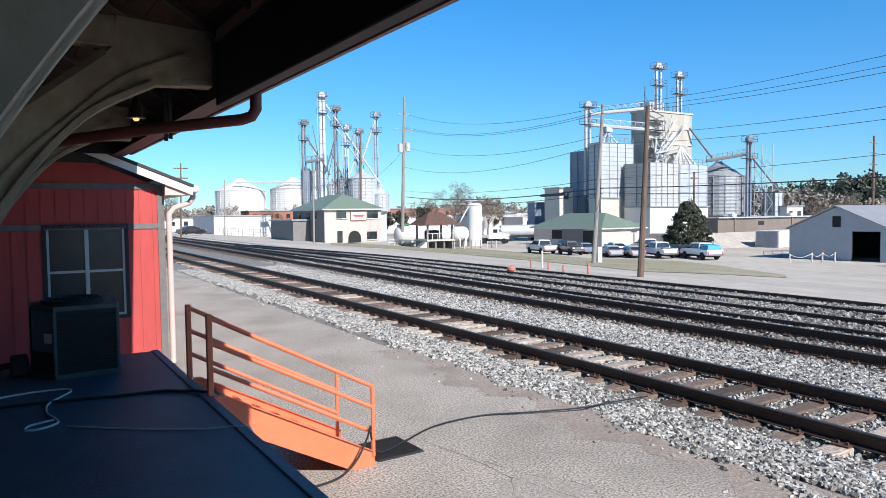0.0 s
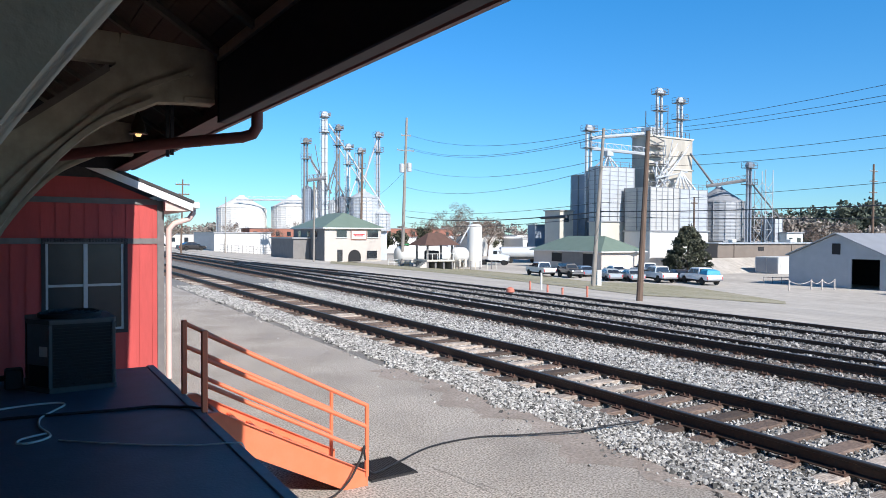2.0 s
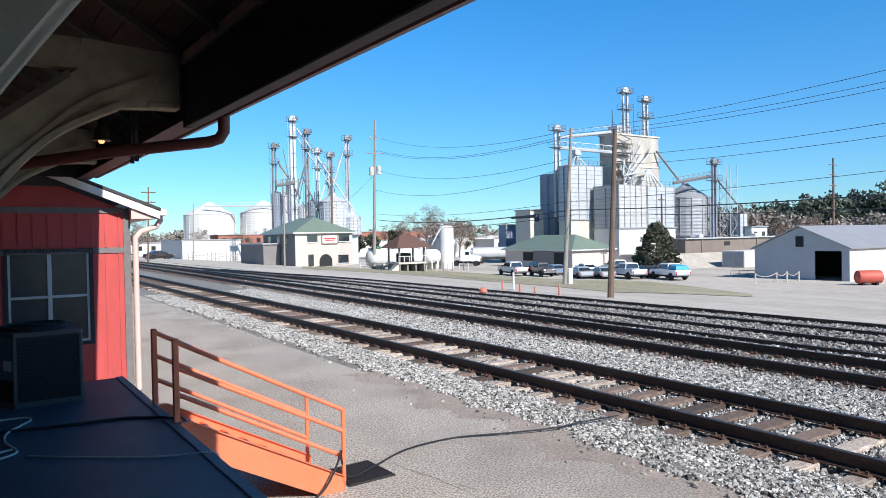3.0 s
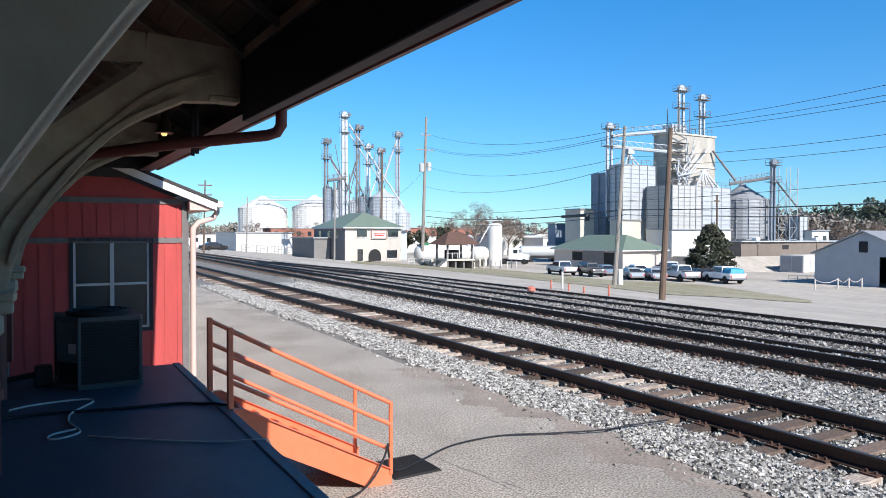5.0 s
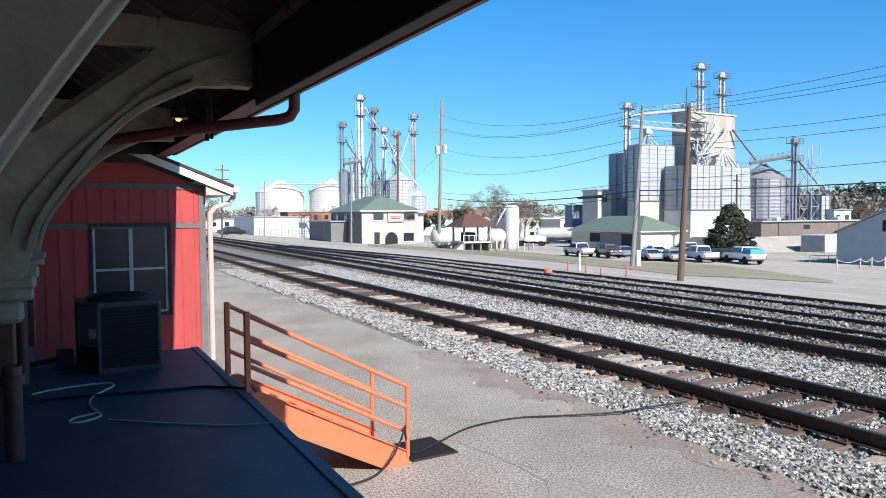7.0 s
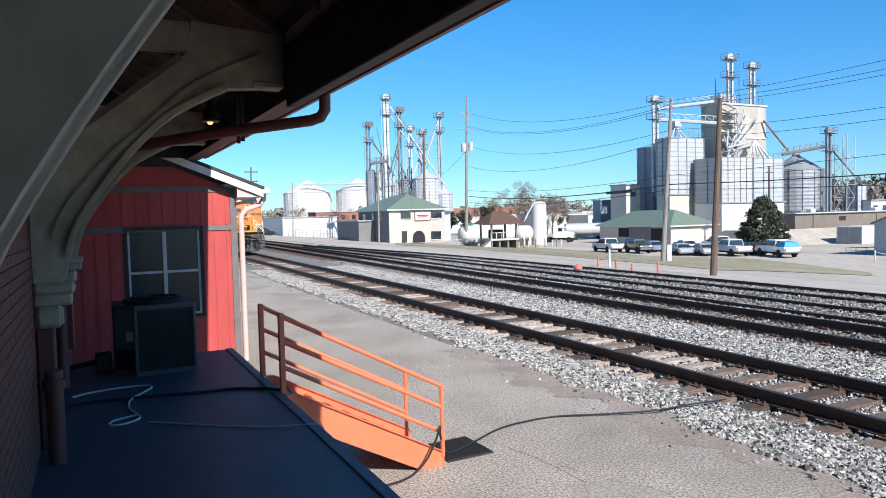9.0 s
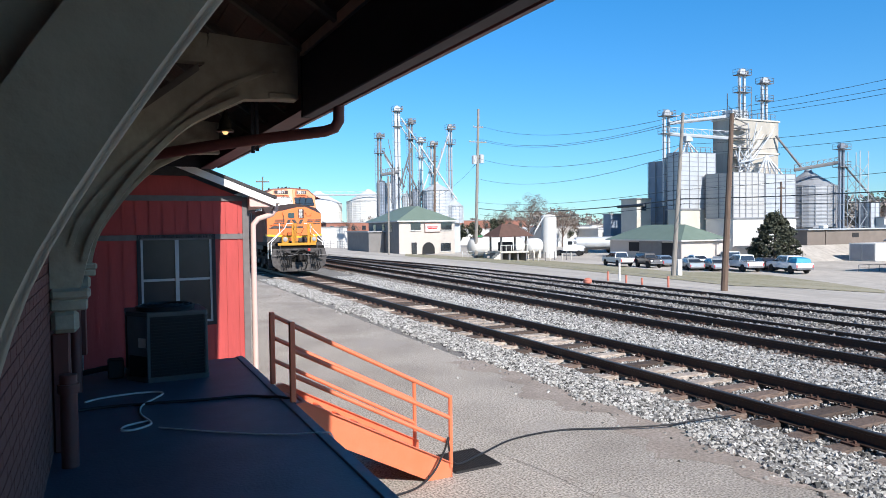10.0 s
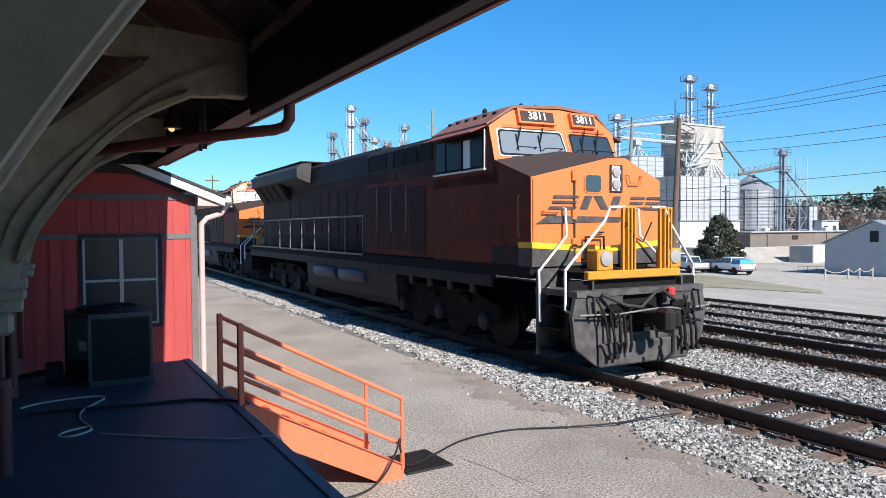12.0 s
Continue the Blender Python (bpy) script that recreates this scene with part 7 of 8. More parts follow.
    single("marker_post", tubed(([(15.9, 28.7, ground_z(15.9)), (15.9, 28.7, ground_z(15.9) + 0.95)], 0.055)), WHITE_WALL, "white plastic marker post", "marker post")
    bm = B()
    lathe(bm, [(0.13, -0.1), (0.2, -0.02), (0.19, 0.1), (0.08, 0.18)], (11.13, 25.06, 0), 12)
    single("switch_target", bm, MARKER, "squat faded red switch marker beside the track", "marker", smooth=True)
    single("white_box", boxed((34.3, 34.8, 43.7, 44.1, -1.9, -0.4), bevel=0.03), WHITE_WALL, "white utility pedestal beside the pole", "utility box")


def build_pole(label, x, y, h, lean=(0, 0), r=0.17, arms=(), mat=None, transformer=False):
    z = ground_z(x)
    t = thing("utility_pole", label, "utility pole", pose(x, y, z - 0.05), group="utility poles")
    top = Vector((lean[0], lean[1], h))
    bm = B()
    tube(bm, [(0, 0, 0), top * 0.5, top], r, 10, r * 0.62)
    part("shaft", bm, mat or POLE_WOOD, t)
    for f, w in arms:
        c = top * f
        a = part("crossarm", boxed((c.x - w, c.x + w, c.y - 0.06, c.y + 0.06, c.z - 0.07, c.z + 0.07)), mat or POLE_WOOD, t)
        for s in (-0.9, -0.45, 0.45, 0.9):
            bm = B()
            lathe(bm, [(0.05, 0.07), (0.07, 0.14), (0.03, 0.24)], (c.x + s * w, c.y, c.z), 8)
            part("insulator", bm, INSULATOR, a)
    if transformer:
        c = top * 0.66
        bm = B()
        lathe(bm, [(0.4, -0.7), (0.42, 0.6), (0.2, 0.75)], (c.x - 0.7, c.y - 0.2, c.z), 14)
        part("transformer", bm, INSULATOR, t, smooth=True)
        bm = B()
        lathe(bm, [(0.4, -0.6), (0.42, 0.7), (0.2, 0.85)], (c.x + 0.65, c.y - 0.2, c.z + 0.1), 14)
        part("transformer", bm, INSULATOR, t, smooth=True)
    return t


def wire(a, b, sag, r=0.02, label="thin dark power line slung between poles"):
    a, b = Vector(a), Vector(b)
    pts = [a.lerp(b, k / 14) - Vector((0, 0, 4 * sag * (k / 14) * (1 - k / 14))) for k in range(15)]
    single("power_line", tubed((pts, r), n=5), WIRE, label, "power line", group="overhead lines")


def build_poles():
    build_pole("tall weathered pole with transformers and a cross arm", 44.15, 99.4, 24.3, (0.6, -0.3), 0.3, ((0.88, 0.9), (0.78, 1.6)), POLE_PALE, True)
    build_pole("dark leaning wooden pole close to the yard tracks", 16.64, 22.4, 7.95, (0.25, -0.2), 0.16)
    build_pole("tall grey pole leaning over the parked cars", 31.9, 41.7, 13.0, (0.55, -0.5), 0.2, (), POLE_PALE)
    build_pole("dark pole before the mill office", 50.8, 131.0, 23.2, (0.4, 0), 0.3)
    build_pole("slim pale pole beside the rail yard", 24.5, 87.2, 10.7, (0.1, 0), 0.13, (), POLE_PALE)
    build_pole("slim pole beside the evergreen", 78.1, 69.1, 11.6, (0, 0), 0.2, ((0.92, 0.7),))
    build_pole("far pole with two cross arms over the annex", 9.4, 97.3, 10.0, (0.25, 0), 0.14, ((0.93, 0.9), (0.8, 0.9)))
    build_pole("pale pole beside the white warehouse", 24.3, 136.1, 11.0, (0.2, 0), 0.14, (), POLE_PALE)
    build_pole("far pole with four cross arms before the hill", 143.9, 76.9, 21.2, (0, 0), 0.3, ((0.93, 1.5), (0.83, 1.5), (0.72, 1.5)))
    t = thing("stop_sign", "red stop sign and green street sign on a post", "road sign", pose(53.7, 116.3, -2.95))
    part("post", tubed(([(0, 0, 0), (0, 0, 3.6)], 0.05)), GALV, t)
    bm = B()
    lathe(bm, [(0.62, -0.08), (0.62, -0.05)], (0, 0, 2.9), 8, "y")
    part("sign_plate", bm, SIGN_RED, t)
    part("street_name_plate", boxed((-0.8, 0.8, -0.05, -0.02, 3.62, 3.9)), SIGN_GREEN, t)
    a, c, e = (44.6, 99.2), (32.4, 41.3), (19.5, -17.0)
    for za, zc, ze, off in ((19.2, 11.2, 11.3, 0.0), (17.0, 10.95, 10.6, 0.3), (16.9, 10.6, 10.1, -0.3), (13.8, 8.9, 8.8, 0.1), (10.5, 8.2, 8.3, -0.1)):
        wire((a[0] + off, a[1], za), (c[0] + off, c[1], zc), 1.6)
        wire((c[0] + off, c[1], zc), (e[0] + off, e[1], ze), 1.5, 0.014)
    for za, zc, ze, off, r in ((5.6, 4.6, 4.8, 0.2, 0.05), (4.6, 4.2, 3.9, 0.3, 0.03), (6.6, 5.3, 6.3, -0.2, 0.02)):
        wire((a[0] + off, a[1], za), (c[0] + off, c[1], zc), 0.7, r, "thick dark cable slung low between poles")
        wire((c[0] + off, c[1], zc), (e[0] + off, e[1], ze), 0.6, r * 0.7, "thick dark cable slung low between poles")
    single("splice_case", tubed(([(34.6, 51.8, 4.3), (33.6, 47.0, 4.3)], 0.13)), WIRE, "black splice case hanging on the cable", "cable splice")
    wire((44.4, 99.3, 13.0), (51.0, 131, 9.0), 0.8)


def loft(bm, rings):
    """Closed skin through rings of equal length, capped at both ends."""
    vs = [[bm.verts.new(p) for p in r] for r in rings]
    n = len(vs[0])
    for a, b in zip(vs, vs[1:]):
        for k in range(n):
            bm.faces.new((a[k], a[(k + 1) % n], b[(k + 1) % n], b[k]))
    bm.faces.new(vs[0][::-1])
    bm.faces.new(vs[-1])


def build_vehicle(name, label, m, kind, paint, extra=None):
    """Vehicles point along +x from the tail at 0; pickup, jeep or saloon."""
    t = thing(name, label, "car" if kind != "pickup" else "pickup truck", m, group="parked vehicles")
    L, W, H = {"pickup": (5.8, 0.99, 1.92), "jeep": (4.2, 0.88, 1.88), "saloon": (4.6, 0.9, 1.46)}[kind]
    belt = {"pickup": 1.2, "jeep": 1.2, "saloon": 0.92}[kind]
    low = {"pickup": 0.56, "jeep": 0.6, "saloon": 0.34}[kind]
    r = {"pickup": 0.42, "jeep": 0.42, "saloon": 0.33}[kind]
    axles = (1.15, L - 0.98) if kind != "jeep" else (0.75, L - 0.75)
    # side outline with open wheel arches
    line = [(0.04, low), (0.0, low + 0.2), (0.03, belt - 0.05), (0.1, belt)]
    hood = {"pickup": 0.06, "jeep": 0.08, "saloon": 0.1}[kind]
    line += [(L - 1.5, belt - 0.01), (L - 0.35, belt - hood), (L - 0.06, belt - hood - 0.14), (L, low + 0.25), (L - 0.05, low)]
    for ax in axles[::-1]:
        line += [(ax + (r + 0.09) * math.cos(radians(a)), max(low, r + (r + 0.09) * math.sin(radians(a)))) for a in (18, 40, 65, 90, 115, 140, 162)]
    bm = B()
    prism(bm, line, "y", -W, W)
    body = part("body", bm, paint, t)
    part("underbody", boxed((0.3, L - 0.3, -W + 0.16, W - 0.16, low - 0.2, low + 0.3)), DARK_VOID, t)
    c0, c1 = {"pickup": (1.75, 4.3), "jeep": (0.1, 2.75), "saloon": (0.6, 3.6)}[kind]
    f0, f1 = {"pickup": (0.14, 0.7), "jeep": (0.06, 0.3), "saloon": (0.75, 0.95)}[kind]
    bm = B()
    loft(bm, [[(c0, -W + 0.03, belt - 0.004), (c1, -W + 0.03, belt - 0.004), (c1, W - 0.03, belt - 0.004), (c0, W - 0.03, belt - 0.004)], [(c0 + f0, -W + 0.2, H - 0.05), (c1 - f1, -W + 0.2, H - 0.05), (c1 - f1, W - 0.2, H - 0.05), (c0 + f0, W - 0.2, H - 0.05)],
              [(c0 + f0 + 0.12, -W + 0.3, H), (c1 - f1 - 0.15, -W + 0.3, H), (c1 - f1 - 0.15, W - 0.3, H), (c0 + f0 + 0.12, W - 0.3, H)]])
    cabin = part("cabin", bm, paint, t)
    for s in (-1, 1):
        y0, y1 = s * (W - 0.05), s * (W - 0.165)
        m0 = (c0 + c1) / 2
        for pane in ([(c0 + 0.2, y0, belt + 0.06), (m0 - 0.05, y0, belt + 0.06), (m0 - 0.05, y1, H - 0.15), (c0 + f0 + 0.12, y1, H - 0.15)],
                     [(m0 + 0.05, y0, belt + 0.06), (c1 - 0.22, y0, belt + 0.06), (c1 - f1 - 0.08, y1, H - 0.15), (m0 + 0.05, y1, H - 0.15)]):
            bm = B()
            quad_slab(bm, pane, 0.04 * s)
            part("side_window", bm, DARK_GLASS, cabin)
        bm = B()
        box(bm, c1 - 0.45, c1 - 0.25, s * (W + 0.12) - 0.1, s * (W + 0.12) + 0.1, belt + 0.05, belt + 0.22)
        part("wing_mirror", bm, DARK_VOID, t)
    for nm, xa, xb in (("rear_window", c0, c0 + f0), ("windscreen", c1, c1 - f1)):
        d = -0.02 if xa == c0 else 0.02
        bm = B()
        quad_slab(bm, [(xa + d, -W + 0.13, belt + 0.06), (xa + d, W - 0.13, belt + 0.06), (xb + d, W - 0.27, H - 0.12), (xb + d, -W + 0.27, H - 0.12)], 0.03)
        part(nm, bm, DARK_GLASS, cabin)
    if kind == "pickup":
        part("load_bed", boxed((0.12, 1.7, -W + 0.12, W - 0.12, belt - 0.02, belt + 0.012)), DARK_VOID, t)
        part("tailgate", boxed((-0.03, -0.002, -W + 0.16, W - 0.16, low + 0.22, belt - 0.03), bevel=0.008), paint, t)
    if kind == "jeep":
        part("spare_wheel", lathed_wheel(0.4), TYRE, t)
    for x in axles:
        for s in (-1, 1):
            bm = B()
            lathe(bm, [(r * 0.6, s * (W - 0.24)), (r, s * (W - 0.22)), (r, s * (W + 0.0)), (r * 0.95, s * (W + 0.03)), (r * 0.6, s * (W + 0.03))], (x, 0, r), 18, "y")
            wh = part("wheel", bm, TYRE, t)
            bm = B()
            lathe(bm, [(r * 0.6, s * (W - 0.02)), (r * 0.5, s * (W + 0.0)), (0.05, s * (W + 0.01))], (x, 0, r), 12, "y")
            part("rim", bm, RIM, wh)
    for s in (-1, 1):
        part("headlamp", boxed((L - 0.14, L + 0.005, s * (W - 0.25) - 0.16, s * (W - 0.25) + 0.16, low + 0.27, low + 0.45), bevel=0.02), RAIL_WHITE, t)
        part("tail_lamp", boxed((-0.012, 0.05, s * (W - 0.09) - 0.06, s * (W - 0.09) + 0.06, belt - 0.5, belt - 0.18)), SIGN_RED, t)
    if kind == "jeep":
        part("grille", boxed((L + 0.001, L + 0.02, -0.4, 0.4, low + 0.2, low + 0.5)), RIM, t)
    part("rear_bumper", boxed((-0.12, 0.03, -W + 0.05, W - 0.05, low - 0.05, low + 0.14), bevel=0.02), RIM, t)
    part("front_bumper", boxed((L - 0.05, L + 0.1, -W + 0.05, W - 0.05, low - 0.06, low + 0.16), bevel=0.02), RIM, t)
    if extra:
        bm = B()
        loft(bm, [[(0.2, -W + 0.14, belt + 0.014), (1.7, -W + 0.14, belt + 0.014), (1.7, W - 0.14, belt + 0.014), (0.2, W - 0.14, belt + 0.014)], [(0.3, -W + 0.2, belt + 0.42), (1.62, -W + 0.26, belt + 0.5), (1.58, W - 0.22, belt + 0.46), (0.34, W - 0.28, belt + 0.5)],
                  [(0.6, -W + 0.5, belt + 0.56), (1.3, -W + 0.5, belt + 0.6), (1.3, W - 0.5, belt + 0.58), (0.6, W - 0.5, belt + 0.55)]])
        part("tarp_load", bm, extra, t, "blue tarpaulin over the load")
    return t


def lathed_wheel(r):
    bm = B()
    lathe(bm, [(0.1, -0.04), (0.25, -0.2), (r, -0.2), (r, -0.02), (0.1, -0.01)], (0, 0, 1.05), 16, "x")
    return bm


def build_vehicles():
    z = -2.93
    build_vehicle("pickup_truck", "white crew-cab pickup parked on the gravel", pose(51.9, 71.1, z, 0, 0, 77), "pickup", CAR_WHITE)
    build_vehicle("jeep", "dark boxy off-road car parked beside the pickup", pose(53.9, 71.0, z, 0, 0, 257), "jeep", CAR_DARK)
    build_vehicle("parked_car", "dark blue estate car behind the pole", pose(56.4, 68.3, z, 0, 0, 72), "saloon", CAR_BLUE)
    build_vehicle("parked_car", "silver-blue saloon car parked in the row", pose(53.4, 60.5, z, 0, 0, 66), "saloon", CAR_SILVER)
    build_vehicle("parked_car", "pale silver saloon car parked in the row", pose(54.6, 58.0, z, 0, 0, 66), "saloon", CAR_SILVER)
    build_vehicle("pickup_truck", "white pickup with a cab cover parked in the row", pose(56.5, 54.9, z, 0, 0, 71), "pickup", CAR_WHITE)
    build_vehicle("parked_car", "dark car half hidden between the pickups", pose(60.2, 55.4, z, 0, 0, 70), "saloon", CAR_DARK)
    build_vehicle("pickup_truck", "white pickup with a blue tarpaulin on its bed", pose(58.0, 49.9, z, 0, 0, 70), "pickup", CAR_WHITE, TARP)
    build_vehicle("parked_car", "white car parked behind the row", pose(60.5, 66.5, z, 0, 0, 70), "saloon", CAR_WHITE)
    build_vehicle("pickup_truck", "white pickup parked behind the row", pose(63.2, 62.9, z, 0, 0, 70), "pickup", CAR_WHITE)
    t = thing("tank_trailer", "pale grey tank trailer standing before the works", "trailer", pose(74.0, 114.0, -3.0, 0, 0, -20))
    bm = B()
    lathe(bm, [(0.5, 0), (1.1, 0.3), (1.15, 1), (1.15, 8), (1.1, 8.7), (0.5, 9)], (0, 0, 2.2), 16, "x")
    part("tank", bm, GALV, t, smooth=True)
    part("chassis", boxed((0.3, 8.7, -0.6, 0.6, 0.75, 1.15)), DARK_VOID, t)
    for x in (1.0, 2.2, 7.6):
        for s in (-1, 1):
            bm = B()
            lathe(bm, [(0.2, s * 0.8), (0.5, s * 0.8), (0.5, s * 1.15), (0.2, s * 1.15)], (x, 0, 0.5), 14, "y")
            part("wheel", bm, TYRE, t)
    # long-nosed tractor before the trailer
    t = thing("truck_tractor", "white long-nosed truck tractor before the works", "truck", pose(66.5, 106.4, -2.95, 0, 0, -48))
    bm = B()
    prism(bm, [(0, 0.9), (2.0, 0.9), (2.0, 2.2), (1.8, 3.0), (0.1, 3.1), (0, 2.9)], "y", -1.1, 1.1)
    cab = part("cab", bm, CAR_WHITE, t)
    part("windscreen", boxed((1.9, 2.02, -0.95, 0.95, 2.15, 2.75)), DARK_GLASS, cab)
    for s in (-1, 1):
        part("side_window", boxed((0.9, 1.7, s * 1.105 - 0.01, s * 1.105 + 0.01, 2.05, 2.7)), DARK_GLASS, cab)
    bm = B()
    prism(bm, [(2.0, 0.85), (3.7, 0.85), (3.75, 1.5), (3.5, 1.8), (2.0, 2.05)], "y", -0.8, 0.8)
    part("hood", bm, CAR_WHITE, t)
    part("grille", boxed((3.76, 3.8, -0.5, 0.5, 0.9, 1.45)), RIM, t)
    part("frame", boxed((-3.0, 3.6, -0.45, 0.45, 0.55, 0.85)), DARK_VOID, t)
    for x in (-2.4, -1.1, 2.9):
        for s in (-1, 1):
            bm = B()
            lathe(bm, [(0.2, s * 0.8), (0.5, s * 0.8), (0.5, s * 1.12), (0.2, s * 1.12)], (x, 0, 0.5), 14, "y")
            part("wheel", bm, TYRE, t)


def leaf_cloud(centres, count, size, seed, squash=1.0):
    """Many small crossed leaf faces scattered round clump centres; returns vertices and faces."""
    rs = np.random.RandomState(seed)
    centres = np.array(centres, float)
    idx = rs.randint(0, len(centres), count)
    d = rs.normal(size=(count, 3))
    d /= np.linalg.norm(d, axis=1)[:, None]
    p = centres[idx, :3] + d * centres[idx, 3:4] * rs.uniform(0.35, 1.05, (count, 1)) * np.array([1, 1, squash])
    a = rs.normal(size=(count, 3))
    a /= np.linalg.norm(a, axis=1)[:, None]
    b = np.cross(a, rs.normal(size=(count, 3)))
    b /= np.linalg.norm(b, axis=1)[:, None]
    s = rs.uniform(0.6, 1.3, (count, 1)) * size
    v = np.stack([p - a * s, p + b * s * 0.6, p + a * s, p - b * s * 0.6], 1).reshape(-1, 3)
    f = np.arange(count * 4).reshape(-1, 4)
    return v.tolist(), f.tolist()


def cloud_part(name, parent, mat, *args):
    v, f = leaf_cloud(*args)
    me = bpy.data.meshes.new(name)
    me.from_pydata(v, [], f)
    me.materials.append(mat)
    ob = new(name, me)
    if parent:
        ob.parent = parent
    return ob


def build_trees():
    rnd = random.Random(21)
    # round-shouldered evergreen beside the pickups
    x, y, z = 72.4, 65.5, -3.0
    t = thing("evergreen_tree", "dark dense evergreen tree behind the parked pickups", "tree", pose(x, y, z))
    bm = B()
    tube(bm, [(0, 0, 0), (0.05, 0, 3), (0, 0.05, 6)], 0.22, 8, 0.06)
    part("trunk", bm, POLE_WOOD, t)
    cl = []
    for k in range(210):
        h = rnd.uniform(0.4, 6.9)
        rr = 3.5 * (1 - (h / 7.4) ** 1.9) * (0.75 + 0.25 * min(1, h / 1.2)) * rnd.uniform(0.55, 1.0)
        a = rnd.uniform(0, 6.28)
        cl.append((rr * math.cos(a), rr * math.sin(a), h, rnd.uniform(0.25, 0.75)))
    cloud_part("crown", t, LEAF_DARK, cl, 24000, 0.15, 3, 0.8)

    def bare(x, y, h, spread, seed, label="bare winter tree with a haze of fine twigs"):
        r2 = random.Random(seed)
        z = ground_z(x)
        t = thing("bare_tree", label, "tree", pose(x, y, z), group="bare trees")
        bm = B()
        tube(bm, [(0, 0, 0), (0.1, 0, h * 0.4)], 0.25, 6, 0.15)
        for k in range(16):
            a, e = r2.uniform(0, 6.28), r2.uniform(0.5, 1.2)
            l = h * r2.uniform(0.35, 0.6)
            z0 = h * r2.uniform(0.2, 0.42)
            tip = (l * math.cos(a) * math.cos(e) * spread, l * math.sin(a) * math.cos(e) * spread, z0 + l * math.sin(e))
            mid = (tip[0] * 0.45 + r2.uniform(-0.3, 0.3), tip[1] * 0.45, z0 + (tip[2] - z0) * 0.55)
            tube(bm, [(0.05, 0, z0), mid, tip], 0.1, 5, 0.02)
        part("trunk", bm, TWIG, t)
        cl = []
        for k in range(40):
            a, e = r2.uniform(0, 6.28), r2.uniform(0.1, 1.5)
            l = h * r2.uniform(0.3, 0.55)
            cl.append((l * math.cos(a) * math.cos(e) * spread, l * math.sin(a) * math.cos(e) * spread, h * 0.42 + l * math.sin(e), h * 0.09))
        rs = np.random.RandomState(seed)
        v, f = leaf_cloud(cl, 2600, h * 0.035, seed)
        v = np.array(v).reshape(-1, 4, 3)
        mid = v.mean(1, keepdims=True)
        v[:, 1::2] = mid + (v[:, 1::2] - mid) * 0.12
        me = bpy.data.meshes.new("twig_haze")
        me.from_pydata(v.reshape(-1, 3).tolist(), [], f)
        me.materials.append(TWIG)
        ob = tagged(new("twig_haze", me), kind="stuff")
        ob.parent = t

    for x, y, h, s, sd in ((92.0, 160.0, 14.5, 1.3, 1), (99.0, 154.0, 11.0, 1.2, 2), (86.0, 166.0, 10.0, 1.2, 3), (112.0, 150.0, 9.0, 1.1, 4), (44.0, 210.0, 9.0, 1.3, 5), (52.0, 200.0, 8.0, 1.3, 6), (66.0, 215.0, 9.5, 1.3, 7), (16.0, 150.0, 8.0, 1.1, 8), (122.0, 140.0, 12.0, 0.8, 9), (135.0, 92.0, 9.0, 1.0, 10), (139.0, 86.0, 8.0, 1.0, 11), (144.0, 82.0, 9.0, 1.0, 12), (132.0, 98.0, 7.0, 1.0, 13)):
        bare(x, y, h, s, sd)
    # dark hedge-like evergreens left of the far trees
    for x, y, h in ((80.0, 168.0, 6.5), (84.5, 164.0, 7.5), (76.5, 172.0, 6.0), (104.0, 158.0, 5.5)):
        t = thing("evergreen_tree", "dark evergreen among the far houses", "tree", pose(x, y, ground_z(x)), group="far evergreens")
        part("trunk", tubed(([(0, 0, 0), (0, 0, h * 0.7)], 0.15), n=6), POLE_WOOD, t)
        cl = [(rnd.uniform(-2, 2), rnd.uniform(-2, 2), rnd.uniform(0.25, 0.95) * h, 1.1) for k in range(18)]
        cloud_part("crown", t, LEAF_DARK, cl, 1800, 0.3, int(x), 0.9)


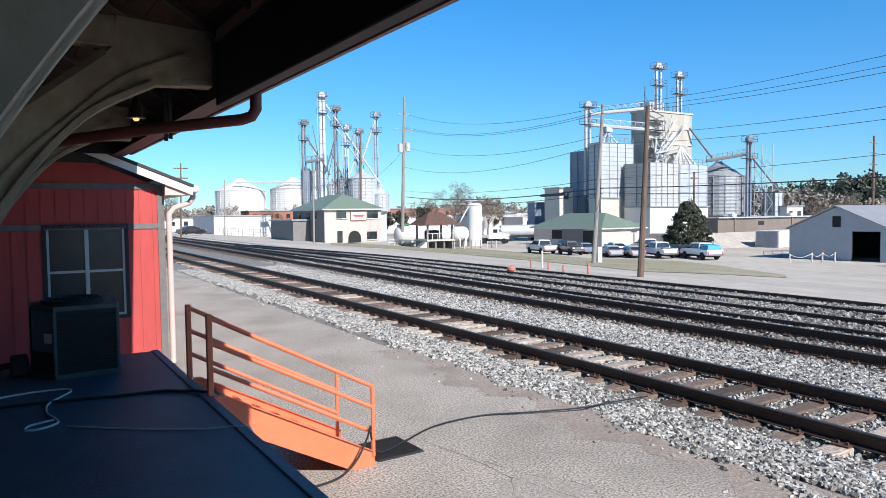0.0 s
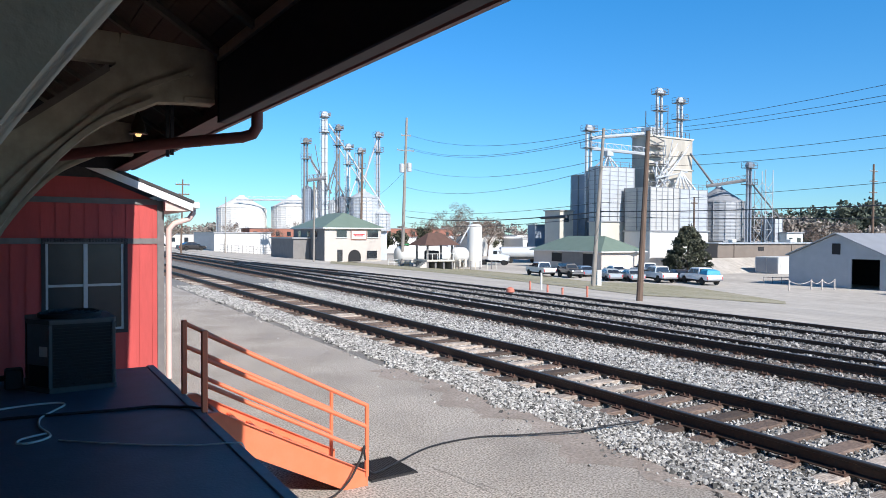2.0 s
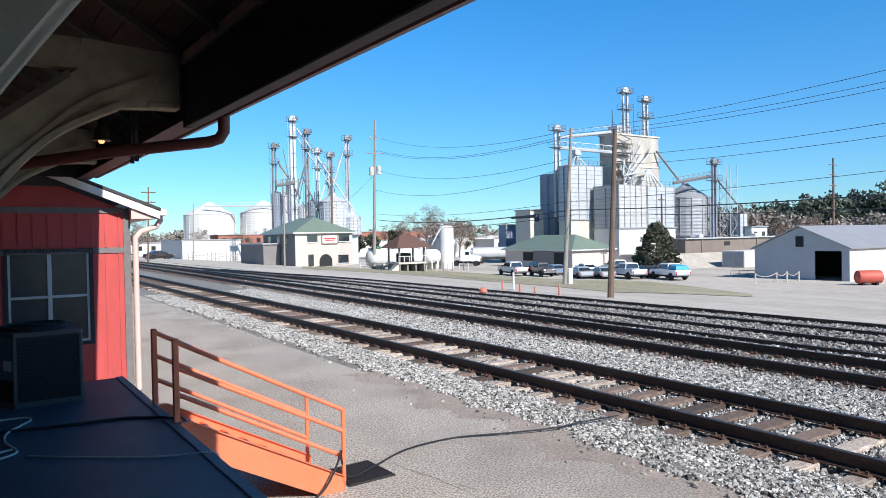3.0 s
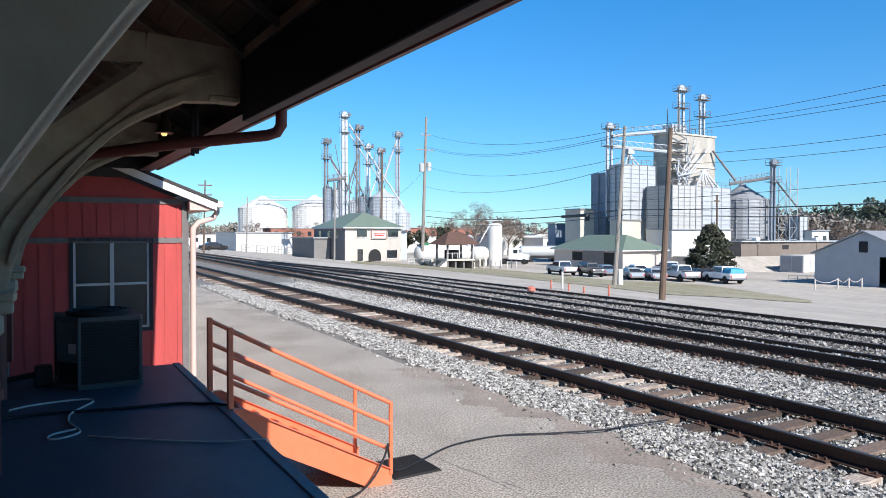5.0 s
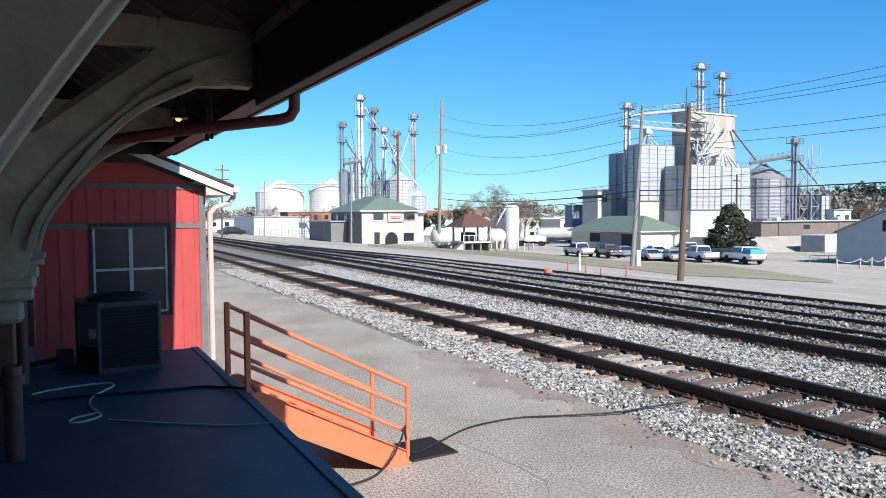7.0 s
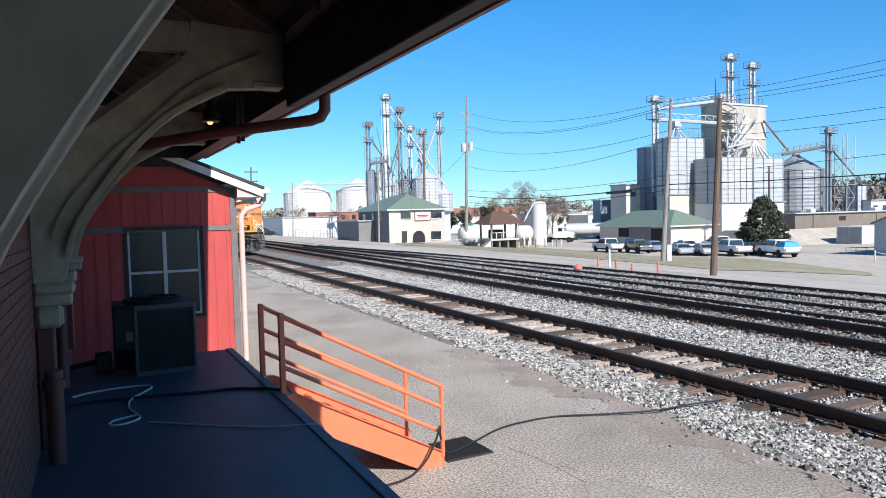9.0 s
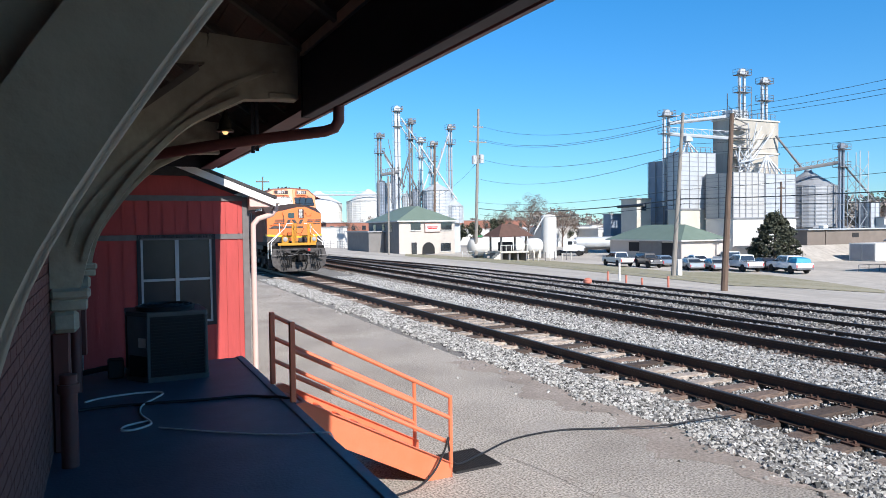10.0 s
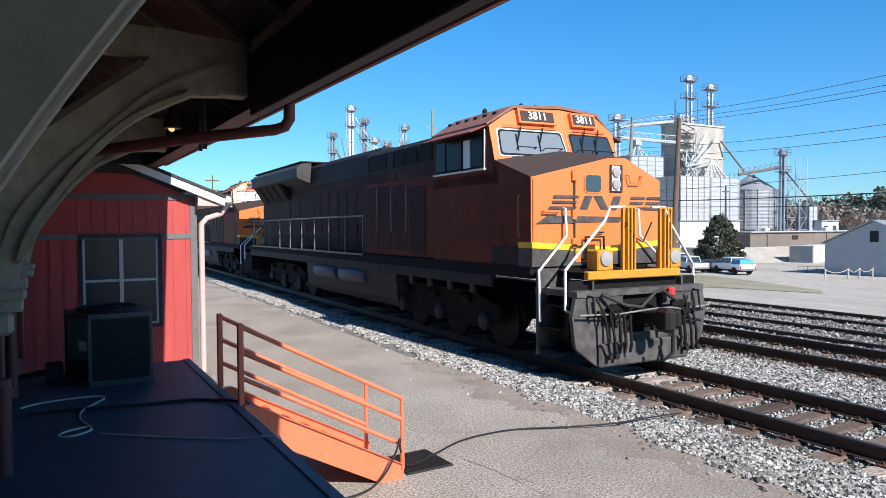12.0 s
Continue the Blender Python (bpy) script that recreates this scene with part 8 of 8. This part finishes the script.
def build_distance():
    rnd = random.Random(33)
    # wooded hill
    cl = []
    for k in range(900):
        u = rnd.random()
        x, y = 480 + 120 * u + rnd.uniform(-30, 60), 360 - 260 * u + rnd.uniform(-30, 30)
        top = 4 + 34 * max(0, min(1, u * 1.25 + 0.12)) ** 0.75
        cl.append((x, y, rnd.uniform(-2, top), rnd.uniform(4, 8)))
    ob = cloud_part("hill_woods", None, FAR_WOODS, cl, 60000, 1.6, 5, 0.8)
    tagged(ob, "dark wooded hill on the skyline", "woods", kind="stuff")
    cl = []
    for k in range(420):
        u = rnd.random()
        cl.append((250 + 150 * u + rnd.uniform(-8, 8), 250 - 160 * u + rnd.uniform(-8, 8), rnd.uniform(-2, 11 + 4 * math.sin(9 * u)), rnd.uniform(2, 4)))
    ob = cloud_part("bare_woods", None, BARE_WOODS, cl, 16000, 1.0, 6, 1.0)
    tagged(ob, "brown leafless woods below the hill", "woods", kind="stuff")
    cl = []
    for k in range(700):
        u = rnd.random()
        a = radians(2 + 50 * u)
        d = rnd.uniform(330, 420)
        cl.append((-8 + d * math.sin(a), d * math.cos(a), rnd.uniform(-3, 5 + 3 * math.sin(13 * u) + 2 * math.sin(31 * u)), rnd.uniform(2.0, 4)))
    ob = cloud_part("skyline_woods", None, BARE_WOODS, cl, 60000, 0.7, 7, 0.9)
    tagged(ob, "brown winter woods along the skyline", "woods", kind="stuff")
    # scattered far houses and works
    mats = (WHITE_WALL, CREAM, CONCRETE, GREY_WALL, GALV, BRICK_FAR)
    for k in range(46):
        a = radians(rnd.uniform(3, 44))
        d = rnd.uniform(185, 300)
        x, y = -8 + d * math.sin(a), d * math.cos(a)
        w, h, dp = rnd.uniform(6, 16), rnd.uniform(3.0, 6.5), rnd.uniform(6, 12)
        m = mats[rnd.choices(range(6), (5, 3, 3, 2, 3, 1))[0]]
        label = {WHITE_WALL: "white low building in the distance", CREAM: "cream low building in the distance", CONCRETE: "pale concrete building in the distance", GREY_WALL: "grey low building in the distance", GALV: "galvanised steel shed in the distance", BRICK_FAR: "red brick building in the distance"}[m]
        plain_building("far_building", label, x, x + w, y, y + dp, -3.3, -3.3 + h, m, GREY_ROOF if k % 2 else WHITE_WALL, rnd.randrange(0, 5))
    for k in range(16):
        a = radians(rnd.uniform(2, 10))
        d = rnd.uniform(100, 170)
        x, y = -8 + d * math.sin(a), d * math.cos(a)
        if x < 12:
            continue
        build_vehicle("parked_car", "small car parked far down the line", pose(x, y, ground_z(x) - 0.03, 0, 0, rnd.uniform(-20, 20)), "saloon", rnd.choice((CAR_WHITE, CAR_SILVER, CAR_DARK)))
    # chain fence before the white warehouse
    t = thing("chain_fence", "low steel fence before the white warehouse", "fence")
    for k in range(22):
        x = 26.5 + k * 0.8
        part("post", tubed(([(x, 150, ground_z(x)), (x, 150, ground_z(x) + 1.7)], 0.05), n=5), GALV_DARK, t)
    for h in (0.5, 1.0, 1.6):
        part("rail", tubed(([(26.5, 150, ground_z(26.5) + h), (43.3, 150, ground_z(43.3) + h)], 0.035), n=5), GALV_DARK, t)
    t = thing("pipe_fence", "white pipe fence before the mill office", "fence")
    for k in range(7):
        x = 41.0 + k * 1.0
        part("post", tubed(([(x, 98, ground_z(x)), (x, 98, ground_z(x) + 1.0)], 0.05), n=5), WHITE_WALL, t)
    for h in (0.5, 0.98):
        part("rail", tubed(([(41, 98, ground_z(41) + h), (47, 98, ground_z(47) + h)], 0.045), n=5), WHITE_WALL, t)


build_elevator()
build_mill()
build_yard()
build_poles()
build_vehicles()
build_trees()
build_distance()


# ---- what moves ----
def front_at(t):
    """Where the leading pilot stands along the track."""
    return 8.1 + 14.15 * (12.0 - t)


def motions():
    for body, back in ((loco, 0.0), (loco_2, 22.75)):
        walk(body, [(t, pose(0.72, front_at(t) + back, 0.145)) for t in (0.0, 3.0, 6.0, 8.0, 9.0, 10.0, 11.0, 12.0)])
    # wheels turn 14.15 m a second on a radius of 0.53 m
    fine = [i / 30 for i in range(361)]
    for w in loco_wheels + loco_2_wheels:
        p = w.matrix_basis.translation.copy()
        walk(w, [(t, pose(p.x, p.y, p.z, math.degrees(14.15 * t / 0.53) % 360, 0, 0)) for t in fine])


motions()
